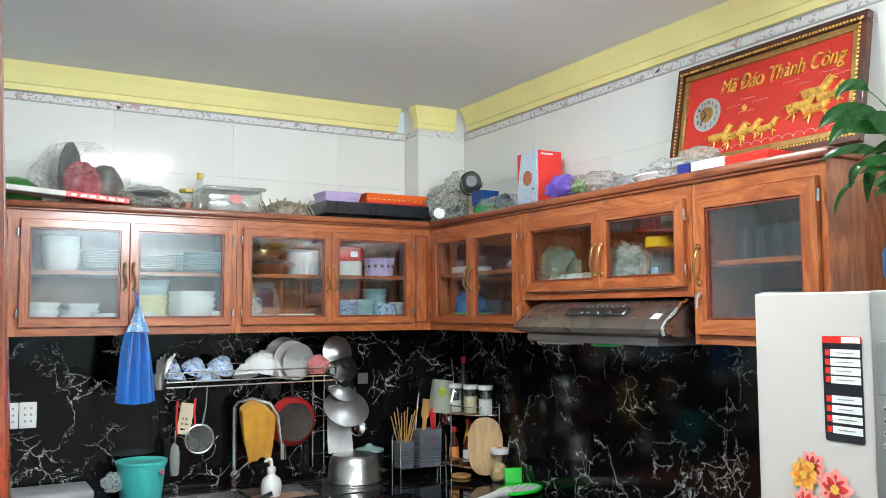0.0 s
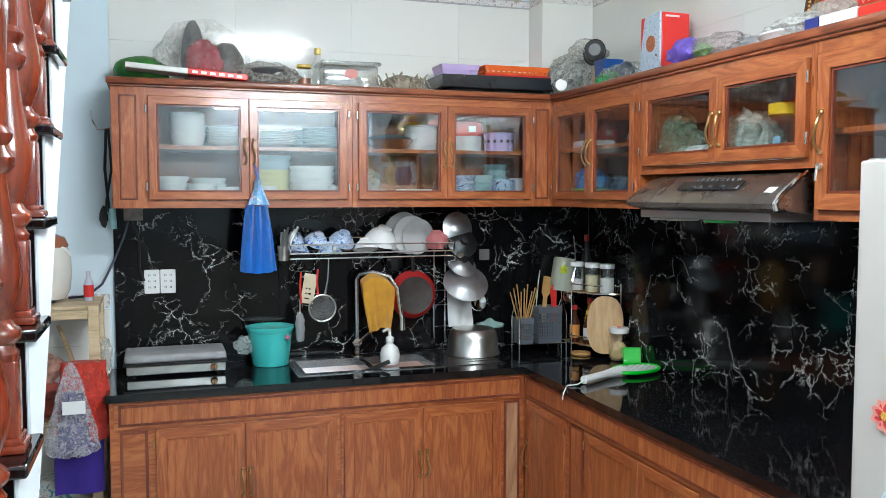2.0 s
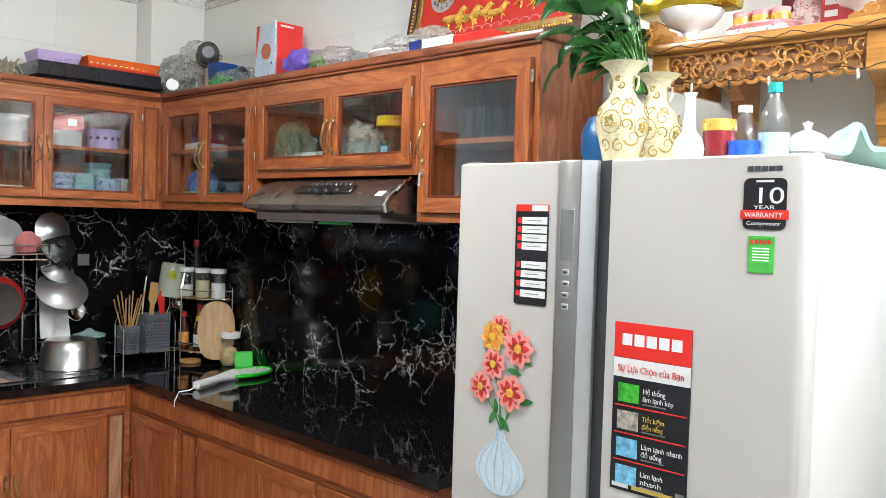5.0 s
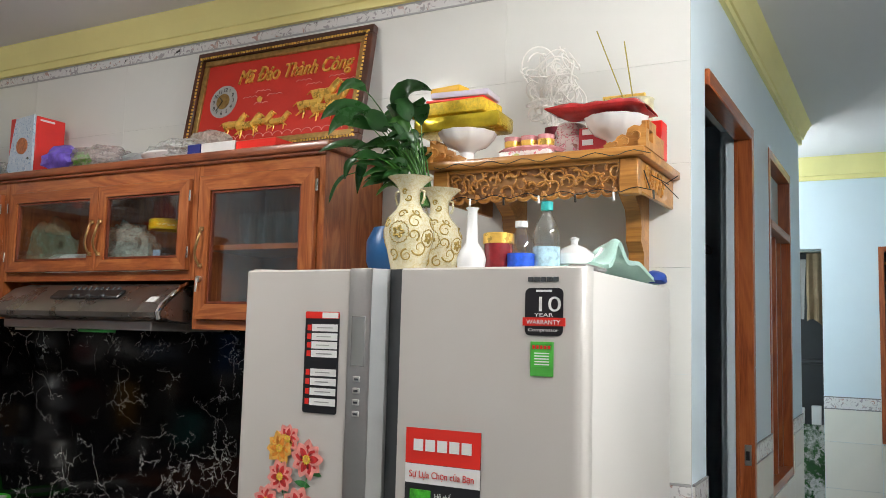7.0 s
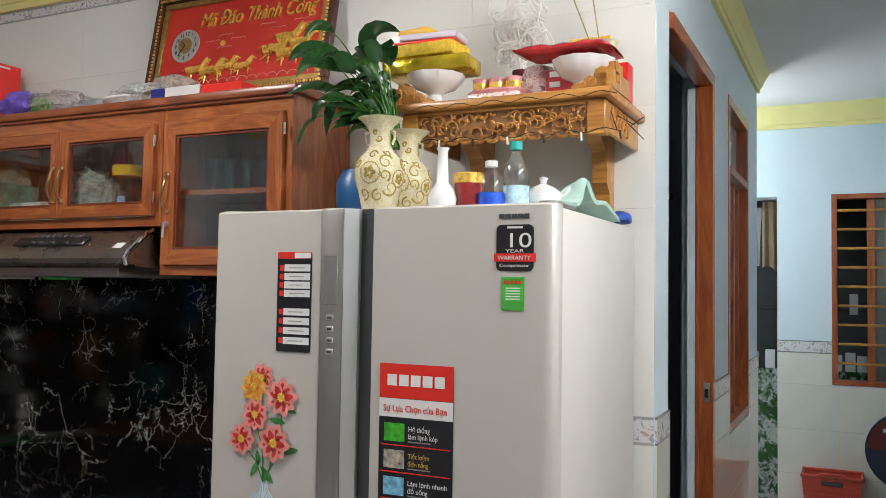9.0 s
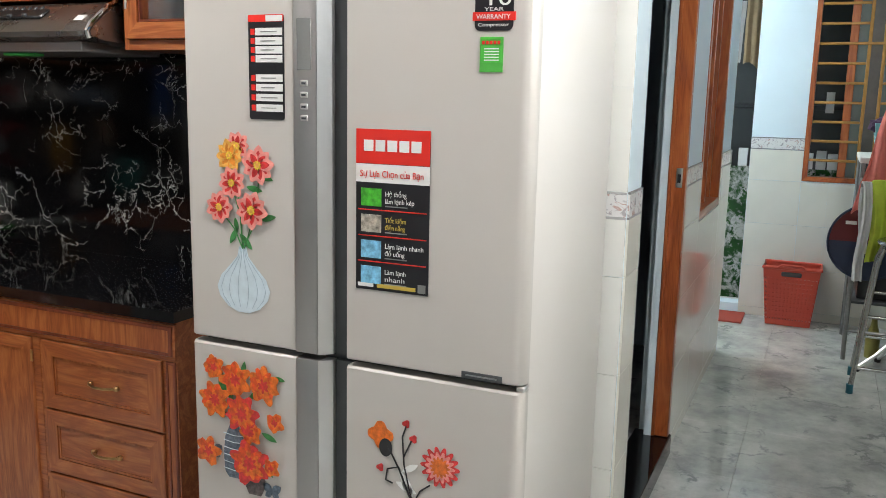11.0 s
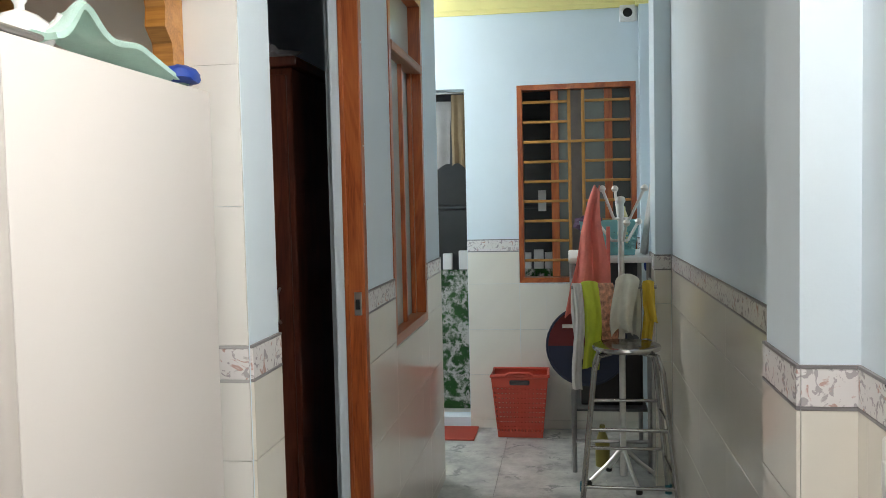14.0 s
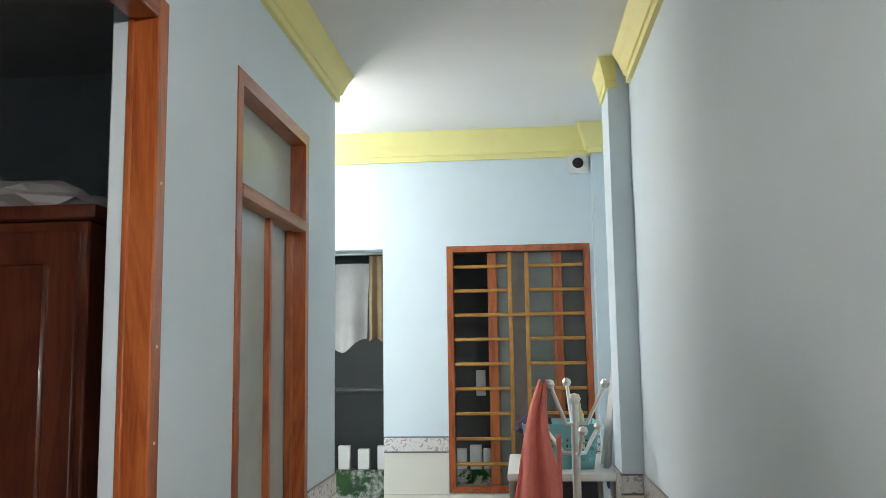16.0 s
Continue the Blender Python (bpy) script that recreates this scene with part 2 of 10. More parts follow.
wood_door = wood("door_frame_wood", (0.22, 0.045, 0.012), (0.36, 0.085, 0.022), (0.45, 0.13, 0.035), "z", rough=0.3)
wood_door_x = wood("door_frame_wood_level", (0.22, 0.045, 0.012), (0.36, 0.085, 0.022), (0.45, 0.13, 0.035), "x", rough=0.3)
wood_altar = wood("altar_wood", (0.3, 0.12, 0.022), (0.46, 0.2, 0.042), (0.56, 0.28, 0.075), "y", rough=0.35)
wood_stair = wood("varnished_red_wood", (0.1, 0.016, 0.006), (0.18, 0.028, 0.011), (0.23, 0.04, 0.015), "z", rough=0.15, coat=0.8)
wood_pale = wood("pale_board", (0.42, 0.3, 0.17), (0.58, 0.44, 0.27), (0.66, 0.53, 0.35), "x", rough=0.6, coat=0)
wood_dark = wood("wardrobe_wood", (0.06, 0.015, 0.008), (0.1, 0.024, 0.012), (0.14, 0.036, 0.017), "z", rough=0.35)
paint_blue = plain("pale_blue_wall_paint", (0.68, 0.79, 0.86), 0.6, vary=0.03, scale=2.0, bump=0.02, fine=150)
paint_white = plain("white_ceiling_paint", (0.8, 0.8, 0.8), 0.75, vary=0.02, scale=1.5, bump=0.01)
paint_yellow = plain("yellow_cornice_paint", (0.84, 0.76, 0.32), 0.55, vary=0.05, scale=3.0)
tile_white = plain("glazed_white_tile", (0.78, 0.78, 0.75), 0.08, vary=0.02, scale=3.0, bump=0.003, fine=6, random=0.015)
tile_cream = plain("glazed_cream_tile", (0.76, 0.74, 0.67), 0.07, vary=0.03, scale=3.0, bump=0.003, fine=6, random=0.02)
grout = plain("tile_grout", (0.68, 0.68, 0.65), 0.8)
band_mat = border("border_tile_print", (0.74, 0.73, 0.73), (0.42, 0.4, 0.42), (0.52, 0.36, 0.33), 36)
line_dark = plain("dark_line", (0.2, 0.19, 0.2), 0.4)
line_soft = plain("grey_line", (0.42, 0.42, 0.43), 0.4)
stone_black = veined("black_marble", (0.002, 0.002, 0.0025), (0.008, 0.008, 0.009), (0.9, 0.9, 0.86), 2.6, 0.008, 0.09, bend=0.27, upright=True, layers=((1.5, 0.0030, 0.46, 0.0), (4.6, 0.0085, 0.505, 9.1), (15.0, 0.03, 0.535, 4.3)))
stone_black.node_tree.nodes["Principled BSDF"].inputs["Specular IOR Level"].default_value = 0.26
counter_black = plain("black_granite", (0.006, 0.006, 0.007), 0.05, vary=0.3, scale=40, bump=0)
floor_stone = veined("grey_marble_floor", (0.33, 0.35, 0.345), (0.72, 0.73, 0.71), (0.28, 0.3, 0.3), 2.6, 0.05, 0.1, cover=0.5)
steel = plain("brushed_steel", (0.7, 0.69, 0.66), 0.3, metal=1.0, vary=0.08, scale=15)
chrome = plain("chrome", (0.8, 0.8, 0.8), 0.08, metal=1.0, vary=0.03)
bronze = plain("antique_brass", (0.42, 0.27, 0.12), 0.3, metal=1.0, vary=0.2, scale=60)
hood_mat = plain("bronze_grey_steel", (0.27, 0.24, 0.22), 0.28, metal=0.9, vary=0.1, scale=8)
fridge_mat = plain("beige_fridge_enamel", (0.57, 0.535, 0.5), 0.28, metal=0.0, vary=0.005, scale=3, bump=0, coat=0.4)
fridge_side = plain("cream_fridge_side", (0.68, 0.65, 0.62), 0.35, vary=0.005, scale=3, bump=0.0)
handle_grey = plain("grey_aluminium", (0.42, 0.41, 0.4), 0.32, metal=0.8, vary=0.04, scale=4)
handle_bright = plain("bright_aluminium_edge", (0.6, 0.6, 0.6), 0.3, metal=0.6, vary=0.04, scale=4)
# dark plastic parts; also puts night darkness into the yard walls and roof
dark_grey = plain("dark_grey_plastic_and_yard_shade", (0.06, 0.065, 0.07), 0.4)
black = plain("black_plastic", (0.012, 0.012, 0.013), 0.35, vary=0.2)
white = plain("white_plastic", (0.8, 0.8, 0.79), 0.3, vary=0.03)
porcelain = plain("white_porcelain", (0.8, 0.8, 0.8), 0.1, vary=0.02, scale=10)
red = plain("red_plastic", (0.62, 0.03, 0.025), 0.35)
pane = glass("clear_glass", gloss=0.14)
tint_pane = glass("window_glass", (0.5, 0.54, 0.54))
bulb = glow("lit_tube", (1.0, 0.97, 0.93), 230.0)
bulb_rear = glow("lit_rear_tube", (1.0, 0.97, 0.93), 95.0)

# ---- mesh helpers ----
ROOT = {}


def thing(name, at, label, category, group="", kind=""):
    ob = new(name)
    ob.location = at
    ob.empty_display_size = 0.05
    ROOT[ob] = Vector(at)
    return tagged(ob, label, category, group, kind)


def link(name, bm, material, smooth=True):
    me = bpy.data.meshes.new(name)
    bm.to_mesh(me)
    bm.free()
    for mt in material if isinstance(material, (list, tuple)) else [material]:
        me.materials.append(mt)
    if smooth:
        me.shade_smooth()
        me.set_sharp_from_angle(angle=radians(38))
    return me


def part(name, bm, material, parent, label="", smooth=True):
    """One mesh under a thing or a part; the mesh is given in world coordinates."""
    base = ROOT[parent]
    bmesh.ops.translate(bm, verts=bm.verts, vec=-base)
    ob = new(name, link(name, bm, material, smooth))
    ob.parent = parent
    ROOT[ob] = base
    if label:
        ob["label"] = label
    return ob


def solo(name, bm, material, label, category, group="", kind="", at=None, smooth=True):
    """A thing of one mesh, given in world coordinates, with its origin at its base."""
    lo = [min(v.co[k] for v in bm.verts) for k in range(3)]
    hi = [max(v.co[k] for v in bm.verts) for k in range(3)]
    base = Vector(at) if at else Vector(((lo[0] + hi[0]) / 2, (lo[1] + hi[1]) / 2, lo[2]))
    bmesh.ops.translate(bm, verts=bm.verts, vec=-base)
    ob = new(name, link(name, bm, material, smooth))
    ob.location = base
    ROOT[ob] = base
    return tagged(ob, label, category, group, kind)


def box(bm, x0, x1, y0, y1, z0, z1, bevel=0.0, seg=1):
    m = Matrix.Translation(((x0 + x1) / 2, (y0 + y1) / 2, (z0 + z1) / 2)) @ Matrix.Diagonal((abs(x1 - x0), abs(y1 - y0), abs(z1 - z0), 1))
    vs = bmesh.ops.create_cube(bm, size=1, matrix=m)["verts"]
    if bevel:
        es = list({e for v in vs for e in v.link_edges})
        bmesh.ops.bevel(bm, geom=es, offset=bevel, segments=seg, affect="EDGES", profile=0.5)
    return bm


def B(x0, x1, y0, y1, z0, z1, bevel=0.0, seg=1):
    return box(bmesh.new(), x0, x1, y0, y1, z0, z1, bevel, seg)


def lathe(bm, profile, at=(0, 0, 0), seg=24, sx=1.0, sy=1.0, turn=None, wave=None):
    """Rings (radius, height) turned about the upright axis. wave(angle, radius, height) -> new radius."""
    m = Matrix.Translation(at) @ (turn or Matrix())
    rings = []
    for r, z in profile:
        if r < 1e-5:
            rings.append([bm.verts.new(m @ Vector((0, 0, z)))])
        else:
            ring = []
            for i in range(seg):
                a = 2 * math.pi * i / seg
                q = wave(a, r, z) if wave else r
                ring.append(bm.verts.new(m @ Vector((q * math.cos(a) * sx, q * math.sin(a) * sy, z))))
            rings.append(ring)
    for a, b in zip(rings, rings[1:]):
        if len(a) == 1 and len(b) == 1:
            continue
        for i in range(seg):
            j = (i + 1) % seg
            if len(a) == 1:
                bm.faces.new((a[0], b[j], b[i]))
            elif len(b) == 1:
                bm.faces.new((a[i], a[j], b[0]))
            else:
                bm.faces.new((a[i], a[j], b[j], b[i]))
    return bm


def L(profile, at=(0, 0, 0), seg=24, **k):
    bm = lathe(bmesh.new(), profile, at, seg, **k)
    bmesh.ops.recalc_face_normals(bm, faces=bm.faces)
    return bm


def rod(bm, pts, r, seg=8, r_end=None, caps=True):
    """A round bar along points, thinning to r_end."""
    pts = [Vector(p) for p in pts]
    rings, n = [], len(pts)
    up = Vector((0, 0, 1))
    for i, p in enumerate(pts):
        d = (pts[min(i + 1, n - 1)] - pts[max(i - 1, 0)]).normalized()
        side = d.cross(up if abs(d.dot(up)) < 0.95 else Vector((1, 0, 0))).normalized()
        if i and side.dot(prev) < 0:
            side = -side
        prev = side
        top = side.cross(d).normalized()
        q = r if r_end is None else r + (r_end - r) * i / (n - 1)
        rings.append([bm.verts.new(p + q * (math.cos(a) * side + math.sin(a) * top)) for a in [2 * math.pi * k / seg for k in range(seg)]])
    for a, b in zip(rings, rings[1:]):
        for i in range(seg):
            j = (i + 1) % seg
            bm.faces.new((a[i], a[j], b[j], b[i]))
    if caps:
        bm.faces.new(rings[0][::-1])
        bm.faces.new(rings[-1])
    return bm


def R(pts, r, seg=8, r_end=None):
    bm = rod(bmesh.new(), pts, r, seg, r_end)
    bmesh.ops.recalc_face_normals(bm, faces=bm.faces)
    return bm


def arc(c, r, a0, a1, n, u, v):
    c, u, v = Vector(c), Vector(u), Vector(v)
    return [c + r * (math.cos(radians(a0 + (a1 - a0) * i / n)) * u + math.sin(radians(a0 + (a1 - a0) * i / n)) * v) for i in range(n + 1)]


def plate(bm, outline, origin, u, v, depth):
    """A flat piece: an outline in the plane (u, v) at origin, thickened along u x v."""
    u, v, o = Vector(u), Vector(v), Vector(origin)
    w = u.cross(v).normalized() * depth
    a = [bm.verts.new(o + u * x + v * y) for x, y in outline]
    b = [bm.verts.new(p.co + w) for p in a]
    bm.faces.new(a[::-1])
    bm.faces.new(b)
    n = len(a)
    for i in range(n):
        j = (i + 1) % n
        bm.faces.new((a[i], a[j], b[j], b[i]))
    return bm


def P(outline, origin, u, v, depth):
    bm = plate(bmesh.new(), outline, origin, u, v, depth)
    bmesh.ops.recalc_face_normals(bm, faces=bm.faces)
    return bm


def lump(rx, ry, rz, at, rough=0.2, seed=0, freq=2.5, sub=3, flat=True):
    """A crumpled soft body, such as a full plastic bag, flattened where it rests."""
    bm = bmesh.new()
    bmesh.ops.create_icosphere(bm, subdivisions=sub, radius=1)
    for v in bm.verts:
        d = noise.noise(v.co * freq + Vector((seed * 3.1, seed * 1.7, seed))) + 0.5 * noise.noise(v.co * freq * 2.7 + Vector((seed, 5, 2)))
        v.co *= 1 + rough * d
        if flat and v.co.z < -0.7:
            v.co.z = -0.7
        v.co = Vector((v.co.x * rx, v.co.y * ry, v.co.z * rz)) + Vector(at) + Vector((0, 0, rz * 0.7 if flat else 0))
    return bm


def ring(run, s0, s1, z0, z1, w, o0, o1, bm=None):
    """A mitred frame of four bars in one mesh; bars upright take slot 0, level ones slot 1."""
    bm = bm or bmesh.new()
    a, b = min(s0, s1), max(s0, s1)
    outer = [(a, z0), (b, z0), (b, z1), (a, z1)]
    inner = [(a + w, z0 + w), (b - w, z0 + w), (b - w, z1 - w), (a + w, z1 - w)]

    def v(p, o):
        return bm.verts.new((p[0], o, p[1]) if run == "n" else (o, p[0], p[1]))

    c = 0.0025
    grown = [(p[0] + c * (1 if i in (0, 3) else -1), p[1] + c * (1 if i < 2 else -1)) for i, p in enumerate(outer)]
    rings = [[v(p, o1) for p in outer], [v(p, o0 + c) for p in outer], [v(p, o0) for p in grown], [v(p, o0) for p in inner], [v(p, o1) for p in inner]]
    for p, q in zip(rings, rings[1:] + rings[:1]):
        for i in range(4):
            j = (i + 1) % 4
            f = bm.faces.new((p[i], p[j], q[j], q[i]))
            f.material_index = 1 if i in (0, 2) else 0
    bmesh.ops.recalc_face_normals(bm, faces=bm.faces)
    return bm


def cells(us, vs, skip, w0, w1, place):
    """A slab laid out as a grid of joined cells with some left open. place(u, v, w) -> point."""
    bm = bmesh.new()
    low = {(i, j): bm.verts.new(place(u, v, w0)) for i, u in enumerate(us) for j, v in enumerate(vs)}
    high = {(i, j): bm.verts.new(place(u, v, w1)) for i, u in enumerate(us) for j, v in enumerate(vs)}
    full = {(i, j) for i in range(len(us) - 1) for j in range(len(vs) - 1)} - set(skip)
    for i, j in full:
        q = [(i, j), (i + 1, j), (i + 1, j + 1), (i, j + 1)]
        bm.faces.new([low[k] for k in q])
        bm.faces.new([high[k] for k in q])
        for (a, b), n in zip(zip(q, q[1:] + q[:1]), ((i, j - 1), (i + 1, j), (i, j + 1), (i - 1, j))):
            if n not in full:
                bm.faces.new((low[a], low[b], high[b], high[a]))
    bmesh.ops.delete(bm, geom=[v for v in bm.verts if not v.link_faces], context="VERTS")
    bmesh.ops.recalc_face_normals(bm, faces=bm.faces)
    return bm


PIECES = {}


def piece(name, centre, dims, material, parent, bevel=0.0015):
    """One of many alike pieces that share their mesh."""
    key = (name, material.name, tuple(round(d, 4) for d in dims))
    if key not in PIECES:
        x, y, z = (d / 2 for d in dims)
        bm = bmesh.new()
        box(bm, -x, x, -y, y, -z, z, min(bevel, min(dims) * 0.4))
        PIECES[key] = link(name, bm, material, False)
    ob = new(name, PIECES[key])
    ob.parent = parent
    ob.location = Vector(centre) - ROOT[parent]
    ROOT[ob] = ROOT[parent]
    return ob


def sheet(nx, ny, place, thick=0.004):
    """A cloth: place(s, t) for s, t in 0..1, given a thickness."""
    bm = bmesh.new()
    g = [[bm.verts.new(place(i / nx, j / ny)) for i in range(nx + 1)] for j in range(ny + 1)]
    for j in range(ny):
        for i in range(nx):
            bm.faces.new((g[j][i], g[j][i + 1], g[j + 1][i + 1], g[j + 1][i]))
    bmesh.ops.recalc_face_normals(bm, faces=bm.faces)
    bmesh.ops.solidify(bm, geom=bm.faces[:], thickness=thick)
    return bm


def lettering(name, text, size, origin, u, v, material, parent, depth=0.0006, width=None):
    """Built-in font turned into a mesh, its left foot at origin, along u with v up."""
    cu = bpy.data.curves.new(name, "FONT")
    cu.body, cu.size, cu.extrude = text, size, depth
    tmp = new(name, cu)
    me = bpy.data.meshes.new_from_object(tmp.evaluated_get(bpy.context.evaluated_depsgraph_get()))
    bpy.data.objects.remove(tmp)
    u, v = Vector(u).normalized(), Vector(v).normalized()
    w = u.cross(v)
    xs = [p.co.x for p in me.vertices]
    k = width / (max(xs) - min(xs)) if width else 1.0
    base = ROOT[parent]
    for p in me.vertices:
        p.co = Vector(origin) + u * p.co.x * k + v * p.co.y + w * p.co.z - base
    me.materials.append(material)
    ob = new(name, me)
    ob.parent = parent
    ROOT[ob] = base
    return ob

# ---- structure ----
XW, YB, YA = 2.685, 4.62, 0.746
XA_END, XFAR, YR = 5.55, 6.635, -0.503


def structure(name, bm, material, label, smooth=False):
    return solo(name, bm, material, label, name.split("_")[0], kind="structure", at=(0, 0, 0), smooth=smooth)


structure("floor", B(-1.9, 8.6, -0.9, 4.9, -0.12, -0.01), grout, "grey and white marble tile floor")
structure("ceiling", B(-1.9, 6.8, -0.9, 4.9, CEIL, CEIL + 0.12), paint_white, "plain white painted ceiling")
wall_back = structure("wall_north", B(-1.9, 2.9, YB + 0.008, YB + 0.16, -0.01, CEIL), paint_blue, "kitchen wall in pale blue paint and white tile")
wall_east = structure("wall_east", B(XW + 0.008, XW + 0.15, YA + 0.12, YB + 0.008, -0.01, CEIL), paint_white, "white tiled kitchen wall behind the fridge")
structure("wall_west", B(-1.9, -1.75, -0.75, YB + 0.008, -0.01, CEIL), paint_blue, "pale blue painted wall beside the stairs")
structure("wall_south", B(-1.75, 2.505, -0.75, -0.47, -0.01, CEIL), paint_blue, "pale blue painted hall wall")
bm = bmesh.new()
box(bm, 2.76, XFAR, -0.75, YR, -0.01, CEIL)
wall_passage = structure("wall_passage", bm, paint_blue, "pale blue passage wall above a tiled dado")
structure("pillar_near", B(2.505, 2.76, -0.75, -0.365, -0.01, CEIL), paint_blue, "pale blue painted square pillar")
structure("pillar_far", B(5.52, 5.78, YR, -0.416, -0.01, CEIL), paint_blue, "pale blue painted square pillar")
structure("pillar_kitchen", B(2.378, XW + 0.008, 4.455, YB + 0.008, 0.8685, CEIL), tile_white, "narrow white tiled corner pillar")

# wall with the bedroom door and the inner window
DX0, DX1, DZ = 2.885, 3.79, 2.516
WX0, WX1, WZ0, WZ1 = 4.283, 5.087, 0.962, 2.545
y0, y1 = YA, YA + 0.12
bm = cells([XW + 0.009, DX0, DX1, WX0, WX1, XA_END], [-0.01, WZ0, DZ, WZ1, CEIL], {(1, 0), (1, 1), (3, 1), (3, 2)}, y0, y1, lambda a, b, c: (a, c, b))
wall_bed = structure("wall_bedroom", bm, paint_blue, "pale blue wall with a door and a window")
structure("wall_bedroom_end", B(XA_END - 0.12, XA_END, y1, 2.3, -0.01, CEIL), paint_blue, "pale blue painted end wall")
bm = bmesh.new()
box(bm, XA_END, XFAR + 0.15, 2.3, 2.45, -0.01, CEIL)
structure("wall_rear_side", bm, paint_blue, "pale blue painted rear wall")
bm = bmesh.new()
box(bm, 2.83, 5.43, 3.6, 3.75, -0.01, CEIL)
structure("wall_bedroom_back", bm, paint_blue, "bedroom back wall in shade")
# rear wall with a window and a doorway
RY0, RY1, RZ0, RZ1 = -0.411, 0.365, 0.993, 2.309
OY0, OY1, OZ0, OZ1 = 0.717, 1.55, 0.07, 2.303
bm = cells([-0.75, RY0, RY1, OY0, OY1, 2.3], [-0.01, OZ0, RZ0, OZ1, RZ1, CEIL], {(1, 2), (1, 3), (3, 1), (3, 2)}, XFAR, XFAR + 0.14, lambda a, b, c: (c, a, b))
wall_far = structure("wall_rear", bm, paint_blue, "rear wall with a barred window and dark doorway")

# yard behind the rear wall
yard_tile = veined("green_pebble_tile", (0.01, 0.05, 0.012), (0.03, 0.12, 0.025), (0.5, 0.5, 0.47), 4.2, 0.16, 0.2, cover=0.42)
# walls and added, unseen roof: dark grey colour stands in for unlit yard
structure("wall_yard", B(7.95, 8.1, -1.0, 2.6, -0.01, 3.4), dark_grey, "yard wall in dark grey standing in for night")
structure("wall_yard_side", B(6.775, 7.95, 2.45, 2.6, -0.01, 3.4), dark_grey, "yard side wall in dark grey standing in for night")
structure("wall_yard_other_side", B(6.775, 7.95, -1.0, -0.85, -0.01, 3.4), dark_grey, "yard side wall in dark grey standing in for night")
structure("roof_yard", B(6.8, 8.1, -1.0, 2.6, 3.4, 3.5), dark_grey, "added dark grey roof over the yard, unseen")
structure("dado_yard", B(7.2, 7.26, -0.85, 2.45, -0.01, 1.04), yard_tile, "green and white patterned tile dado")


# cornices: a flat lower lip, a small bead and a cove that spreads to the ceiling
COVE = ((0.0, 0.0), (0.016, 0.0), (0.016, 0.03), (0.024, 0.033), (0.028, 0.045), (0.044, 0.085), (0.068, 1.0))


def cornice(name, runs, label, foot=2.817, flare=1.0):
    """Each run is a plan box and the sides on which the profile stands out from it."""
    bm = bmesh.new()
    for a, b, c, d, grow in runs:
        rows = []
        for depth, up in COVE:
            gx0, gx1, gy0, gy1 = [depth * flare * q for q in grow]
            z = CEIL if up == 1.0 else foot + up
            rows.append([bm.verts.new(p) for p in ((a - gx0, c - gy0, z), (b + gx1, c - gy0, z), (b + gx1, d + gy1, z), (a - gx0, d + gy1, z))])
        for p, q in zip(rows, rows[1:]):
            for k in range(4):
                bm.faces.new((p[k], p[(k + 1) % 4], q[(k + 1) % 4], q[k]))
        bm.faces.new(rows[0][::-1])
        bm.faces.new(rows[-1])
    bmesh.ops.recalc_face_normals(bm, faces=bm.faces)
    return structure(name, bm, paint_yellow, label)


cornice("trim_cornice_north", [(-1.75, 2.32, YB, YB + 0.004, (0, 0, 1, 0))], "yellow stepped plaster cornice")
cornice("trim_cornice_pillar", [(2.378, 2.62, 4.455, 4.5, (1, 0, 1, 0))], "yellow cornice round the pillar", flare=0.55)
cornice("trim_cornice_east", [(XW, XW + 0.004, YA, 4.39, (1, 0, 0, 0))], "yellow stepped plaster cornice")
cornice("trim_cornice_bedroom", [(XW + 0.01, XA_END, YA - 0.002, YA, (0, 1, 1, 0))], "yellow stepped plaster cornice")
cornice("trim_cornice_passage", [(2.82, 5.46, YR, YR + 0.002, (0, 0, 0, 1))], "yellow stepped plaster cornice")
cornice("trim_cornice_pillar_far", [(5.52, 5.78, -0.45, -0.416, (1, 0, 0, 1))], "yellow cornice round the pillar", flare=0.55)
cornice("trim_cornice_pillar_near", [(2.505, 2.76, -0.40, -0.365, (1, 1, 0, 1))], "yellow cornice round the pillar", flare=0.55)
cornice("trim_cornice_rear", [(XFAR - 0.001, XFAR, -0.42, 2.3, (1, 0, 0, 0)), (XFAR - 0.08, XFAR, YR, -0.425, (1, 0, 0, 1))], "yellow stepped plaster cornice", 2.785)
structure("pillar_rear", B(XFAR - 0.08, XFAR, YR, -0.43, -0.01, 2.805), paint_blue, "slim pale blue corner pillar")

# ---- kitchen cabinets ----
UY, UX = 4.246, 2.342


def rbox(bm, run, s0, s1, o0, o1, z0, z1, bevel=0.0):
    if run == "n":
        return box(bm, min(s0, s1), max(s0, s1), min(o0, o1), max(o0, o1), z0, z1, bevel)
    return box(bm, min(o0, o1), max(o0, o1), min(s0, s1), max(s0, s1), z0, z1, bevel)


def RB(run, s0, s1, o0, o1, z0, z1, bevel=0.0):
    return rbox(bmesh.new(), run, s0, s1, o0, o1, z0, z1, bevel)


def at(run, s, o, z):
    return (s, o, z) if run == "n" else (o, s, z)


